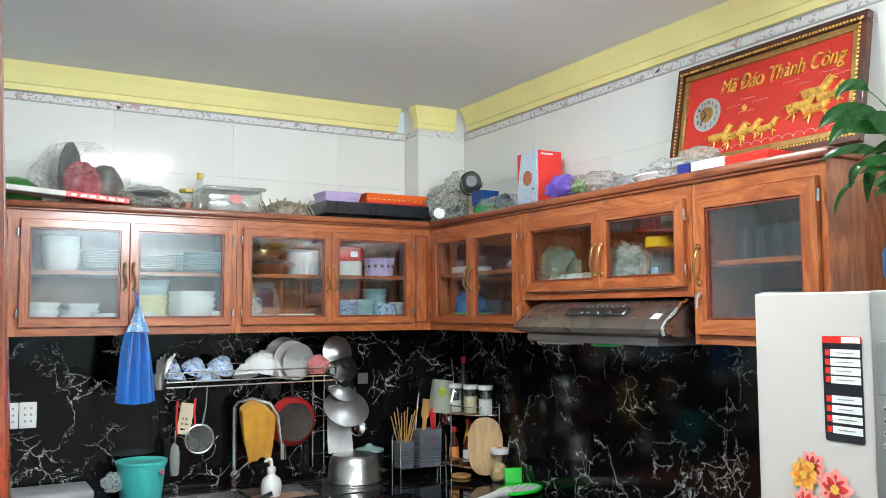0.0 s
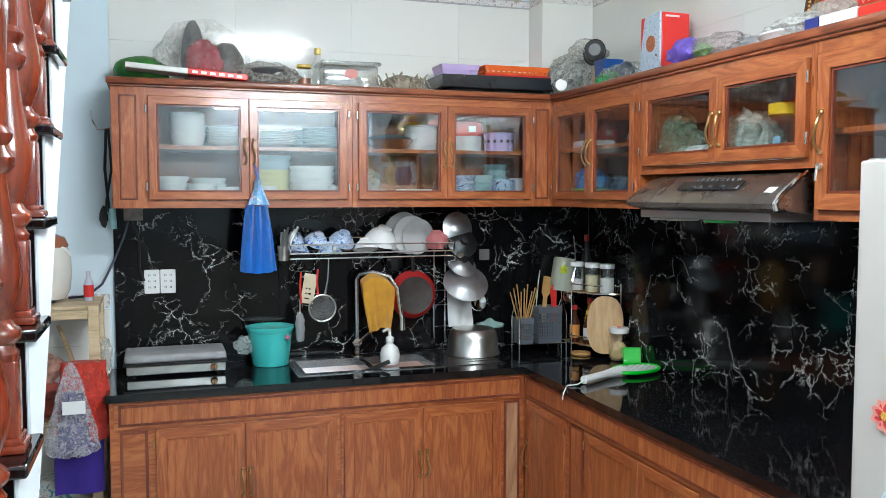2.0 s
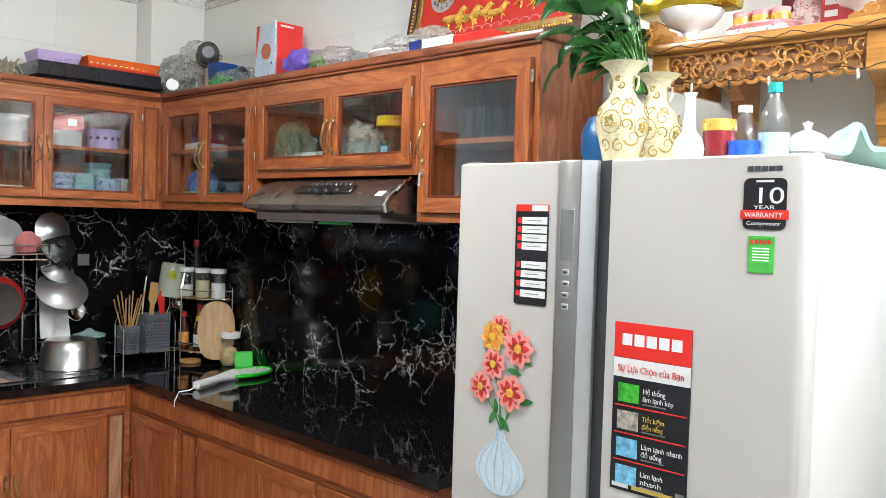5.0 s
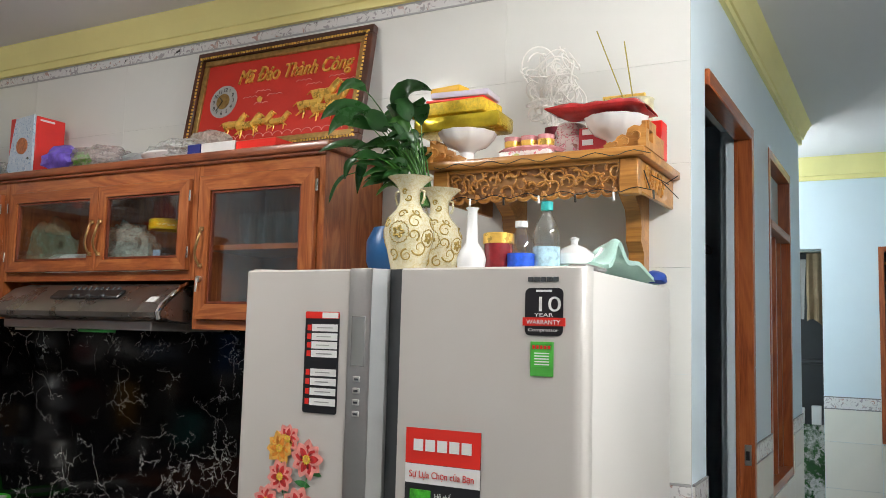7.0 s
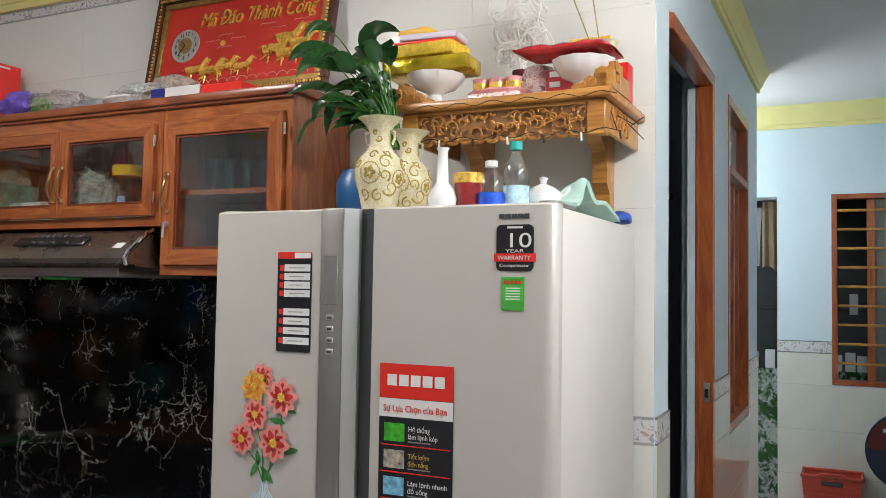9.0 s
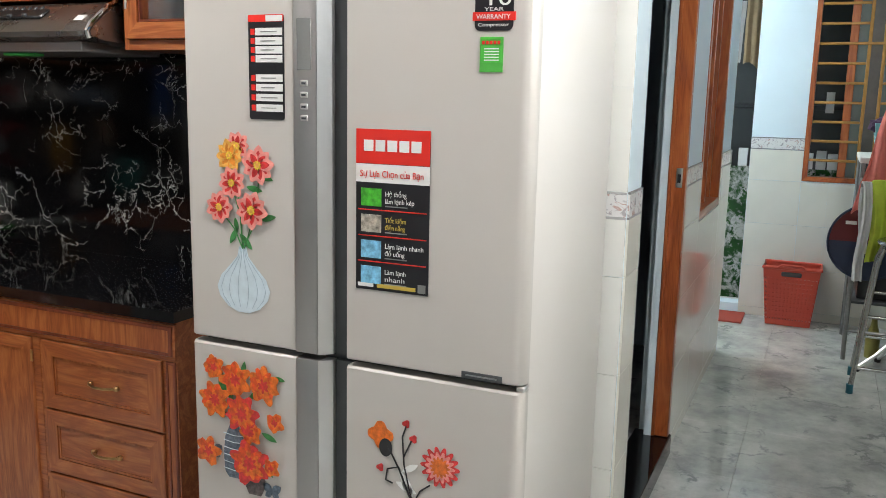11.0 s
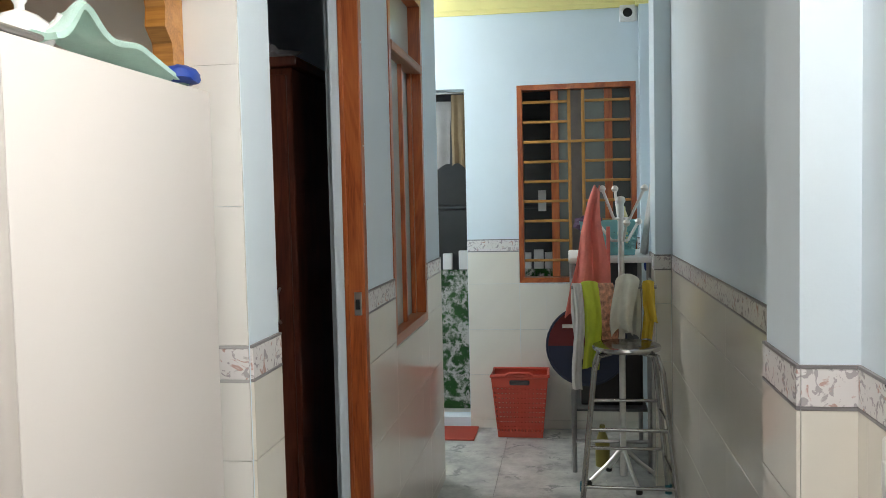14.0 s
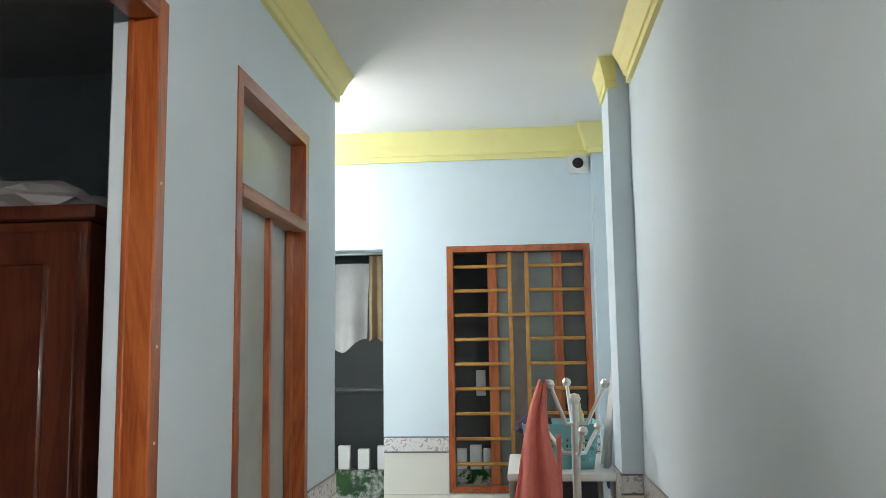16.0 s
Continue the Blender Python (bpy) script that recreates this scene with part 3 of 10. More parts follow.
def bow_handle(run, s, face, z0, z1, parent, mat=None, level=False):
    """A bowed pull with two fixing feet and a thicker grip."""
    mat = mat or bronze
    pts, n = [], 12
    for i in range(n + 1):
        f = i / n
        out = face - 0.003 - 0.024 * math.sin(math.pi * f) ** 0.6
        bend = 0.006 * math.sin(2 * math.pi * f)
        pts.append(at(run, s + (z0 + (z1 - z0) * f if level else bend), out, (z0 if not level else z1 * 0 + level) + (0 if level else (z1 - z0) * f)))
    bm = R(pts, 0.0048, 8)
    for q in (pts[0], pts[-1]):
        lathe(bm, [(0, -0.006), (0.009, -0.006), (0.009, 0.004), (0.006, 0.007), (0, 0.007)], q, 10)
    return part("handle", bm, mat, parent, "curved brass pull handle")


def hinge(run, s, face, z, parent):
    bm = RB(run, s - 0.0045, s + 0.0045, face - 0.007, face, z - 0.02, z + 0.02, 0.002)
    return part("hinge", bm, chrome if z > 1.2 else bronze, parent, "small metal hinge")


def frame_door(run, s0, s1, face, z0, z1, parent, glazed, stile=0.042, hinge_at=None, handle_at=None, hz=(1.87, 1.985), panel_mat=None, t=0.02):
    """A framed cabinet door, with four rails mitred as one mesh, a bead, and a pane or a raised panel."""
    up = wood_z
    along = wood_x if run == "n" else wood_y
    lo, hi = min(s0, s1) + 0.0008, max(s0, s1) - 0.0008
    door = part("door", ring(run, lo, hi, z0, z1, stile, face - t, face), [up, along], parent, "glazed wooden door" if glazed else "framed wooden door", smooth=False)
    i0, i1, j0, j1 = lo + stile, hi - stile, z0 + stile, z1 - stile
    part("bead", ring(run, i0, i1, j0, j1, 0.009, face - t * 0.7, face - t * 0.1), wood_trim if glazed else up, door, smooth=False)
    if glazed:
        pn = part("glass", RB(run, i0 + 0.002, i1 - 0.002, face - 0.008, face - 0.005, j0 + 0.002, j1 - 0.002), pane, door, "clear glass pane")
        pn.visible_shadow = False
    else:
        part("panel", RB(run, i0 + 0.002, i1 - 0.002, face - t * 0.45, face - 0.001, j0 + 0.002, j1 - 0.002), panel_mat or up, door)
    if hinge_at is not None:
        for z in (z0 + 0.06, z1 - 0.06):
            hinge(run, hinge_at, face - t, z, door)
    if handle_at is not None:
        bow_handle(run, handle_at, face - t, hz[0], hz[1], door)
    return door


def inset(run, s0, s1, face, z0, z1, parent, mat, line=0.009):
    """A flat inset panel outlined by a dark bead."""
    a, b = min(s0, s1), max(s0, s1)
    bead = part("trim_bead", ring(run, a, b, z0, z1, line, face - 0.005, face + 0.001), wood_trim, parent, "dark bead", smooth=False)
    part("inset_panel", RB(run, a + line, b - line, face - 0.0025, face + 0.001, z0 + line, z1 - line), mat, parent)
    return bead


def upper_unit(run, s0, s1, face, back, z0, z1, label, cuts, shelf=None, rail_low=None, left_panel=None, right_panel=None):
    """A wall cabinet: carcass, face frame, shelf; the doors are added by the caller. cuts: the openings (s, s, z, z)."""
    lo, hi = min(s0, s1), max(s0, s1)
    base = at(run, (lo + hi) / 2, (face + back) / 2, z0)
    unit = thing("wall_cabinet", base, label, "cabinet", "kitchen wall cabinets")
    t = 0.016
    part("side_board", RB(run, lo, lo + t, face + 0.02, back, z0, z1), wood_z, unit)
    part("side_board", RB(run, hi - t, hi, face + 0.02, back, z0, z1), wood_z, unit)
    for name, a, b in (("bottom_board", z0, z0 + t), ("top_board", z1 - t, z1)):
        part(name, RB(run, lo + t, hi - t, face + 0.02, back, a, b), wood_x if run == "n" else wood_y, unit)
    part("back_board", RB(run, lo + t, hi - t, back - 0.008, back, z0 + t, z1 - t), wood_z, unit)
    # face frame: stiles between the openings, rails above and below them
    cuts = sorted((min(a, b), max(a, b), c, d) for a, b, c, d in cuts)
    edge = lo
    for a, b, c, d in cuts + [(hi, hi, 0, 0)]:
        if a - edge > 0.002:
            part("stile", RB(run, edge, a, face, face + 0.02, z0, z1), wood_z, unit)
        if b > a:
            part("rail", RB(run, a, b, face, face + 0.02, z0, c), wood_x if run == "n" else wood_y, unit)
            part("rail", RB(run, a, b, face, face + 0.02, d, z1), wood_x if run == "n" else wood_y, unit)
        edge = b
    if shelf:
        part("shelf", RB(run, lo + t, hi - t, face + 0.03, back - 0.01, shelf - 0.009, shelf + 0.009), wood_x if run == "n" else wood_y, unit)
    return unit


Z0, Z1 = 1.665, 2.222
BK = YB - 0.012
u = upper_unit("n", 0.168, 1.265, UY, BK, Z0, Z1, "brown wooden wall cabinet with glass doors, full of plates", [(0.323, 1.237, 1.7, 2.175)], 1.945)
inset("n", 0.2, 0.275, UY, 1.705, 2.175, u, wood_z)
frame_door("n", 0.323, 0.77, UY, 1.703, 2.173, u, True, 0.036, 0.316, 0.752)
frame_door("n", 0.77, 1.237, UY, 1.703, 2.173, u, True, 0.036, 1.244, 0.79)
u = upper_unit("n", 1.267, UX, UY, BK, Z0, Z1, "brown wooden wall cabinet with glass doors, holding bowls", [(1.293, 2.217, 1.7, 2.175)], 1.945)
inset("n", 2.243, 2.32, UY, 1.705, 2.175, u, wood_z)
frame_door("n", 1.293, 1.751, UY, 1.703, 2.173, u, True, 0.036, 1.286, 1.733)
frame_door("n", 1.751, 2.217, UY, 1.703, 2.173, u, True, 0.036, 2.224, 1.77)
BX = XW - 0.008
u = upper_unit("e", 4.244, 3.38, UX, BX, Z0, Z1, "brown wooden corner wall cabinet with glass doors", [(4.19, 3.405, 1.7, 2.165)], 1.955)
frame_door("e", 4.19, 3.81, UX, 1.703, 2.163, u, True, 0.036, 4.2, 3.828)
frame_door("e", 3.81, 3.405, UX, 1.703, 2.163, u, True, 0.036, 3.397, 3.792)
u = upper_unit("e", 3.378, 2.346, UX, BX, 1.812, Z1, "short wooden wall cabinet above the cooker hood", [(3.345, 2.372, 1.845, 2.165)])
frame_door("e", 3.345, 2.83, UX, 1.847, 2.163, u, True, 0.042, 3.353, 2.852, (1.91, 2.03))
frame_door("e", 2.83, 2.372, UX, 1.847, 2.163, u, True, 0.042, 2.362, 2.808, (1.91, 2.03))
u = upper_unit("e", 2.344, 1.806, UX, BX, 1.645, Z1, "brown wooden wall cabinet with glasses behind a glass door", [(2.325, 1.832, 1.675, 2.17)], 1.925)
frame_door("e", 2.325, 1.832, UX, 1.678, 2.168, u, True, 0.052, 1.822, 2.3, (1.86, 1.985))
bm = bmesh.new()
lathe(bm, [(0, 0), (0.01, 0), (0.01, 0.012), (0, 0.012)], (UX - 0.02, 2.3, 1.815), 12, turn=pose(0, 0, 0, 0, -90, 0))
rod(bm, [(UX - 0.034, 2.3, 1.815), (UX - 0.036, 2.302, 1.77)], 0.004)
part("key", bm, steel, u, "small key in its lock")

# crown boards
bm = bmesh.new()
box(bm, 0.15, UX - 0.02, UY - 0.022, BK, Z1, Z1 + 0.03, 0.008, 2)
box(bm, 0.158, UX - 0.012, UY - 0.012, UY, Z1 - 0.012, Z1, 0.004)
crown_n = solo("cabinet_crown", bm, wood_crown, "dark brown moulded top board of the wall cabinets", "cabinet top")
bm = bmesh.new()
box(bm, UX - 0.02, BX, 1.784, 4.45, Z1 + 0.0005, Z1 + 0.0305, 0.008, 2)
box(bm, UX - 0.012, UX, 1.8, UY - 0.02, Z1 - 0.012, Z1, 0.004)
solo("cabinet_crown", bm, wood("crown_wood_along_y", (0.12, 0.03, 0.012), (0.22, 0.06, 0.022), (0.3, 0.09, 0.035), "y"), "dark brown moulded top board of the wall cabinets", "cabinet top")

# base cabinets
LY, LX, CT = 4.022, 2.095, 0.868
UND = CT - 0.034


def base_unit(run, s0, s1, face, back, label):
    lo, hi = min(s0, s1), max(s0, s1)
    unit = thing("base_cabinet", at(run, (lo + hi) / 2, (face + back) / 2, 0), label, "cabinet", "kitchen base cabinets")
    part("body", RB(run, lo, hi, face, back, 0.0, UND), wood_x if run == "n" else wood_y, unit)
    return unit


def closed_door(run, s0, s1, face, z0, z1, unit, handle_at=None, hinge_at=None, hz=(0.37, 0.49)):
    return frame_door(run, s0, s1, face, z0, z1, unit, False, 0.046, hinge_at, handle_at, hz, t=0.01)


u = base_unit("n", 0.142, 1.15, LY, BK, "brown wooden base cabinet with two closed doors")
inset("n", 0.182, 0.298, LY, 0.02, 0.7, u, wood_x, 0.013)
closed_door("n", 0.328, 0.712, LY, 0.025, 0.7, u, 0.698, 0.322)
closed_door("n", 0.713, 1.132, LY, 0.025, 0.7, u, 0.733)
u = base_unit("n", 1.152, 2.093, LY, BK, "brown wooden sink cabinet with two closed doors")
closed_door("n", 1.165, 1.552, LY, 0.025, 0.7, u, 1.535)
closed_door("n", 1.553, 1.962, LY, 0.025, 0.7, u, 1.572)
inset("n", 1.978, 2.064, LY, 0.03, 0.7, u, wood_strip, 0.013)
apron = solo("apron_board", B(0.16, 2.085, LY - 0.008, LY, 0.712, 0.824, 0.001), wood_x, "brown wooden board under the counter edge", "board")
inset("n", 0.178, 2.07, LY - 0.008, 0.724, 0.818, apron, wood_z, 0.012)
u = base_unit("e", 4.02, 2.53, LX, BX, "brown wooden base cabinet with closed doors")
closed_door("e", 4.0, 3.575, LX, 0.025, 0.705, u, 3.975, 3.568)
inset("e", 3.53, 3.4, LX, 0.02, 0.705, u, wood_z, 0.013)
closed_door("e", 3.372, 2.951, LX, 0.025, 0.705, u, 2.967, 3.378)
closed_door("e", 2.95, 2.56, LX, 0.025, 0.705, u, None, 2.554)
u = base_unit("e", 2.528, 1.95, LX, BX, "brown wooden drawer cabinet beside the fridge")
for z0, z1 in ((0.475, 0.705), (0.25, 0.468), (0.025, 0.243)):
    d = frame_door("e", 2.51, 2.005, LX, z0, z1, u, False, 0.05, panel_mat=wood_y, t=0.012)
    bow_handle("e", 0, LX - 0.012, 2.185, 2.295, d, bronze, (z0 + z1) / 2)
inset("e", 1.993, 1.955, LX, 0.02, 0.705, u, wood_z)
apron = solo("apron_board", B(LX - 0.008, LX, 1.95, 4.012, 0.712, 0.824, 0.001), wood_y, "brown wooden board under the counter edge", "board")
inset("e", 3.985, 1.96, LX - 0.008, 0.724, 0.818, apron, wood_z, 0.012)

# counter with an opening for the sink
SX0, SX1, SY0, SY1 = 0.985, 1.83, 4.14, 4.545
cf = LY - 0.02
bm = cells([0.128, SX0, SX1, LX - 0.02, BX], [1.94, cf, SY0, SY1, BK], {(0, 0), (1, 0), (2, 0), (1, 2)}, UND, CT, lambda a, b, c: (a, b, c))
solo("countertop", bm, counter_black, "polished black granite kitchen counter with reflections", "counter", smooth=False)
# stone slabs behind the counter
back_n = structure("wall_backsplash_north", B(0.15, 2.376, YB - 0.004, YB + 0.006, CT, Z0 + 0.05), counter_black, "black marble backsplash with white veins")
back_e = structure("wall_backsplash_east", B(XW - 0.006, XW + 0.007, 1.75, 4.454, CT, 1.86), counter_black, "black marble backsplash with white veins")
for x0, x1 in ((0.15, 0.949), (0.951, 1.749), (1.751, 2.366)):
    part("slab", B(x0, x1, YB - 0.012, YB - 0.005, CT + 0.001, Z0 + 0.04), stone_black, back_n)
part("slab", B(2.366, 2.52, 4.442, 4.453, CT + 0.001, Z0 + 0.04), stone_black, back_n)
part("slab", B(2.521, XW - 0.017, 4.442, 4.453, CT + 0.001, Z0 + 0.04), stone_black, back_n)
part("slab", B(2.366, 2.376, 4.454, YB - 0.013, CT + 0.001, Z0 + 0.04), stone_black, back_n)
for y0, y1 in ((3.651, 4.441), (2.801, 3.649), (1.951, 2.799), (1.76, 1.949)):
    part("slab", B(XW - 0.016, XW - 0.007, y0, y1, CT + 0.001, 1.84), stone_black, back_e)

# ---- fridge ----
FX, FY0, FY1, FZ = 1.915, 0.795, 1.735, 1.806
fridge = thing("fridge", (2.28, 1.265, 0), "beige four-door fridge with stickers and grey handles", "fridge")
part("body", B(FX + 0.055, XW - 0.03, FY0 + 0.004, FY1 - 0.012, 0.03, FZ - 0.006, 0.006, 2), fridge_side, fridge, "cream side panels")
part("door_seal", B(FX + 0.044, FX + 0.06, FY0 + 0.014, FY1 - 0.02, 0.06, FZ - 0.012), dark_grey, fridge)
part("plinth", B(FX + 0.09, XW - 0.06, FY0 + 0.03, FY1 - 0.03, 0.0, 0.06), black, fridge)
HY0, HY1, SPLIT = 1.288, 1.4, 0.862


def fridge_door(y0, y1, z0, z1, handle_side):
    """A door with a softly bowed front and rounded outer edges."""
    bm = bmesh.new()
    r0, r1 = (0.03, 0.004) if handle_side else (0.004, 0.014)
    ys = sorted({round(y, 4) for y in [y0 + r0 * q for q in (0, 0.04, 0.14, 0.3, 0.5, 0.72, 1)] + [y1 - r1 * q for q in (0, 0.04, 0.14, 0.3, 0.5, 0.72, 1)] + [y0 + (y1 - y0) * q for q in (0.25, 0.4, 0.6, 0.75)]})
    front = []
    for y in ys:
        a, b = max(0, 1 - (y - y0) / r0), max(0, 1 - (y1 - y) / r1)
        front.append((y, FX + 0.001 + r0 * (1 - math.sqrt(1 - min(1, a * a))) + r1 * (1 - math.sqrt(1 - min(1, b * b)))))
    rows = []
    for z, inn in ((z0, 0.006), (z0 + 0.005, 0.0), (z1 - 0.005, 0.0), (z1, 0.006)):
        ring = [bm.verts.new((x + inn, y, z)) for y, x in front]
        ring += [bm.verts.new((FX + 0.034, y1, z)), bm.verts.new((FX + 0.046, y1, z)), bm.verts.new((FX + 0.046, y0, z)), bm.verts.new((FX + 0.034, y0, z))]
        rows.append(ring)
    k = len(rows[0])
    for a, b in zip(rows, rows[1:]):
        for i in range(k):
            j = (i + 1) % k
            bm.faces.new((a[i], a[j], b[j], b[i]))
    bm.faces.new(rows[0])
    bm.faces.new(rows[-1])
    bmesh.ops.recalc_face_normals(bm, faces=bm.faces)
    return part("door", bm, fridge_mat, fridge, "beige enamelled door")


door_tl = fridge_door(HY1 + 0.001, FY1, SPLIT + 0.008, FZ, 0)
door_tr = fridge_door(FY0, 1.254, SPLIT + 0.008, FZ, 1)
door_bl = fridge_door(HY1 + 0.001, FY1, 0.06, SPLIT - 0.008, 0)
door_br = fridge_door(FY0, 1.254, 0.06, SPLIT - 0.008, 1)
for d, z0, z1 in ((door_tl, SPLIT + 0.008, FZ), (door_bl, 0.06, SPLIT - 0.008)):
    part("handle_strip", B(FX - 0.004, FX + 0.06, 1.334, HY1, z0, z1 + 0.001, 0.004, 2), handle_grey, d, "wide brushed grey handle strip")
    part("strip_edge", P([(-0.003, 1.333), (0.022, 1.306), (0.06, 1.306), (0.06, 1.333)], (FX, 0, z0), (1, 0, 0), (0, 1, 0), z1 - z0), handle_bright, d, smooth=False)
    part("grip_recess", B(FX + 0.034, FX + 0.06, 1.288, 1.305, z0, z1), dark_grey, d, "dark finger recess")
for d, z0, z1 in ((door_tr, SPLIT + 0.008, FZ), (door_br, 0.06, SPLIT - 0.008)):
    part("gasket", B(FX + 0.03, FX + 0.07, 1.255, 1.287, z0, z1), dark_grey, d, "dark gap beside the door")
part("hinge_cover", B(FX + 0.02, FX + 0.16, FY0 + 0.005, FY0 + 0.05, FZ - 0.004, FZ + 0.006, 0.004), handle_grey, fridge)
part("hinge_cover", B(FX + 0.02, FX + 0.13, FY1 - 0.06, FY1 - 0.005, FZ - 0.004, FZ + 0.005, 0.004), handle_grey, fridge)
part("hinge", B(FX + 0.012, FX + 0.045, FY0 - 0.002, FY0 + 0.02, SPLIT - 0.008, SPLIT + 0.006, 0.003), steel, fridge)

# stickers and the control panel
paper_red = plain("red_print", (0.75, 0.03, 0.02), 0.3, vary=0.02)
paper_black = plain("black_print", (0.015, 0.015, 0.018), 0.3, vary=0.1)
paper_white = plain("white_print", (0.82, 0.82, 0.8), 0.35, vary=0.02)
paper_green = plain("green_print", (0.08, 0.5, 0.06), 0.35, vary=0.05)
gold_print = plain("gold_print", (0.62, 0.45, 0.08), 0.3, vary=0.1)
ice_print = plain("ice_blue_print", (0.2, 0.5, 0.85), 0.3, vary=0.5, scale=60)
leaf_print = plain("leaf_green_print", (0.06, 0.4, 0.03), 0.3, vary=0.6, scale=50)
photo_print = plain("photo_print", (0.4, 0.36, 0.3), 0.3, vary=0.7, scale=70)
screen_grey = plain("panel_screen", (0.3, 0.3, 0.29), 0.2, metal=0.4, vary=0.05)


def on_door(name, y0, y1, z0, z1, mat, parent, lift=0.001, label="", r=0.0):
    """A thin print on the fridge front."""
    x = FX - lift
    if r:
        pts = []
        for cx, cz, a in ((y1 - r, z0 + r, 270), (y1 - r, z1 - r, 0), (y0 + r, z1 - r, 90), (y0 + r, z0 + r, 180)):
            pts += [(cx + r * math.cos(radians(a + 22.5 * k)), cz + r * math.sin(radians(a + 22.5 * k))) for k in range(5)]
        return part(name, P(pts, (x, 0, 0), (0, 1, 0), (0, 0, 1), 0.0016), mat, parent, label, smooth=False)
    return part(name, B(x, FX + 0.003, y0, y1, z0, z1), mat, parent, label, smooth=False)


def words(name, text, size, y, z, mat, parent, lift, width=None):
    return lettering(name, text, size, (FX - lift, y, z), (0, -1, 0), (0, 0, 1), mat, parent, 0.0003, width)


part("screen", B(FX - 0.0055, FX, 1.348, 1.388, 1.57, 1.69, 0.001), screen_grey, door_tl)
for k in range(4):
    b = part("button", B(FX - 0.007, FX, 1.358, 1.378, 1.532 - 0.0275 * k, 1.546 - 0.0275 * k, 0.0015), steel, door_tl)
    part("mark", B(FX - 0.0076, FX - 0.006, 1.362, 1.374, 1.536 - 0.0275 * k, 1.541 - 0.0275 * k), dark_grey, b)
strip = on_door("feature_sticker", 1.427, 1.53, 1.45, 1.7, paper_black, door_tl, 0.0012, "black and red list of features", 0.006)
on_door("head", 1.427, 1.53, 1.683, 1.7, paper_red, strip, 0.0018, r=0.004)
on_door("head_label", 1.43, 1.478, 1.684, 1.698, paper_white, strip, 0.0024)
for k, z in enumerate((1.66, 1.638, 1.617, 1.596, 1.55, 1.527, 1.503, 1.478)):
    on_door("feature_line", 1.431, 1.509, z - 0.0088, z + 0.0088, paper_white, strip, 0.0018)
    on_door("row_icon", 1.511, 1.523, z - 0.007, z + 0.007, paper_red, strip, 0.0018)
    on_door("row_bar", 1.446 + 0.004 * (k % 3), 1.494, z - 0.001, z + 0.0012, handle_grey, strip, 0.0024)
lab = on_door("label_sticker", 1.034, 1.226, 1.055, 1.437, paper_black, door_tr, 0.0012, "tall red and black product label")
on_door("head", 1.034, 1.226, 1.357, 1.437, paper_red, lab, 0.0018)
for k in range(5):
    a = 1.205 - 0.031 * k
    on_door("brand_block", a - 0.025, a, 1.386, 1.412, paper_white, lab, 0.0026)
on_door("slogan_strip", 1.034, 1.226, 1.313, 1.356, paper_white, lab, 0.0018)
words("slogan", "Sự Lựa Chọn của Bạn", 0.022, 1.215, 1.326, paper_red, lab, 0.0026, 0.165)
rows = (("Hệ thống", "làm lạnh kép", leaf_print, paper_white), ("Tiết kiệm", "điện năng", photo_print, gold_print), ("Làm lạnh nhanh", "đồ uống", ice_print, paper_white), ("Làm lạnh", "nhanh", ice_print, paper_white))
for k, (one, two, pic, ink) in enumerate(rows):
    z = 1.278 - 0.062 * k
    on_door("picture", 1.158, 1.212, z - 0.021, z + 0.021, pic, lab, 0.0022)
    words("line", one, 0.0165, 1.148, z + 0.004, ink, lab, 0.0024, 0.1 if len(one) > 10 else 0.055)
    words("line", two, 0.0165, 1.148, z - 0.013, ink, lab, 0.0024, 0.075 if len(two) > 10 else 0.052)
    on_door("small_line", 1.09, 1.148, z - 0.021, z - 0.0185, handle_grey, lab, 0.0022)
    if k < 3:
        on_door("rule", 1.04, 1.22, z - 0.031, z - 0.0285, paper_red, lab, 0.0022)
on_door("gold_strip", 1.066, 1.168, 1.062, 1.071, gold_print, lab, 0.0022)
on_door("brand_block", 1.178, 1.22, 1.062, 1.071, paper_white, lab, 0.0022)
on_door("square", 1.04, 1.06, 1.06, 1.08, handle_grey, lab, 0.0022)
ten = on_door("warranty_sticker", 0.846, 0.934, 1.655, 1.758, paper_black, door_tr, 0.0012, "black and red ten year warranty badge", 0.012)
words("number", "10", 0.046, 0.914, 1.7075, paper_white, ten, 0.0024, 0.05)
words("year", "YEAR", 0.011, 0.912, 1.696, paper_white, ten, 0.0024, 0.044)
on_door("ribbon", 0.841, 0.939, 1.676, 1.694, paper_red, ten, 0.002)
words("warranty", "WARRANTY", 0.014, 0.93, 1.6795, paper_white, ten, 0.003, 0.078)
words("compressor", "Compressor", 0.0105, 0.926, 1.664, paper_white, ten, 0.0024, 0.07)
on_door("brand_block", 0.872, 0.908, 1.7495, 1.754, paper_white, ten, 0.0024)
grn = on_door("energy_sticker", 0.867, 0.92, 1.568, 1.642, plain("lime_label", (0.08, 0.42, 0.06), 0.35), door_tr, 0.0012, "green energy label with five stars")
on_door("field", 0.869, 0.918, 1.588, 1.624, paper_green, grn, 0.002)
on_door("field", 0.869, 0.918, 1.637, 1.642, paper_green, grn, 0.002)
for k in range(5):
    on_door("star", 0.874 + 0.0088 * k, 0.88 + 0.0088 * k, 1.6265, 1.634, paper_red, grn, 0.002)
for k in range(5):
    on_door("small_line", 0.876, 0.91, 1.592 + 0.006 * k, 1.5945 + 0.006 * k, paper_white, grn, 0.0024)
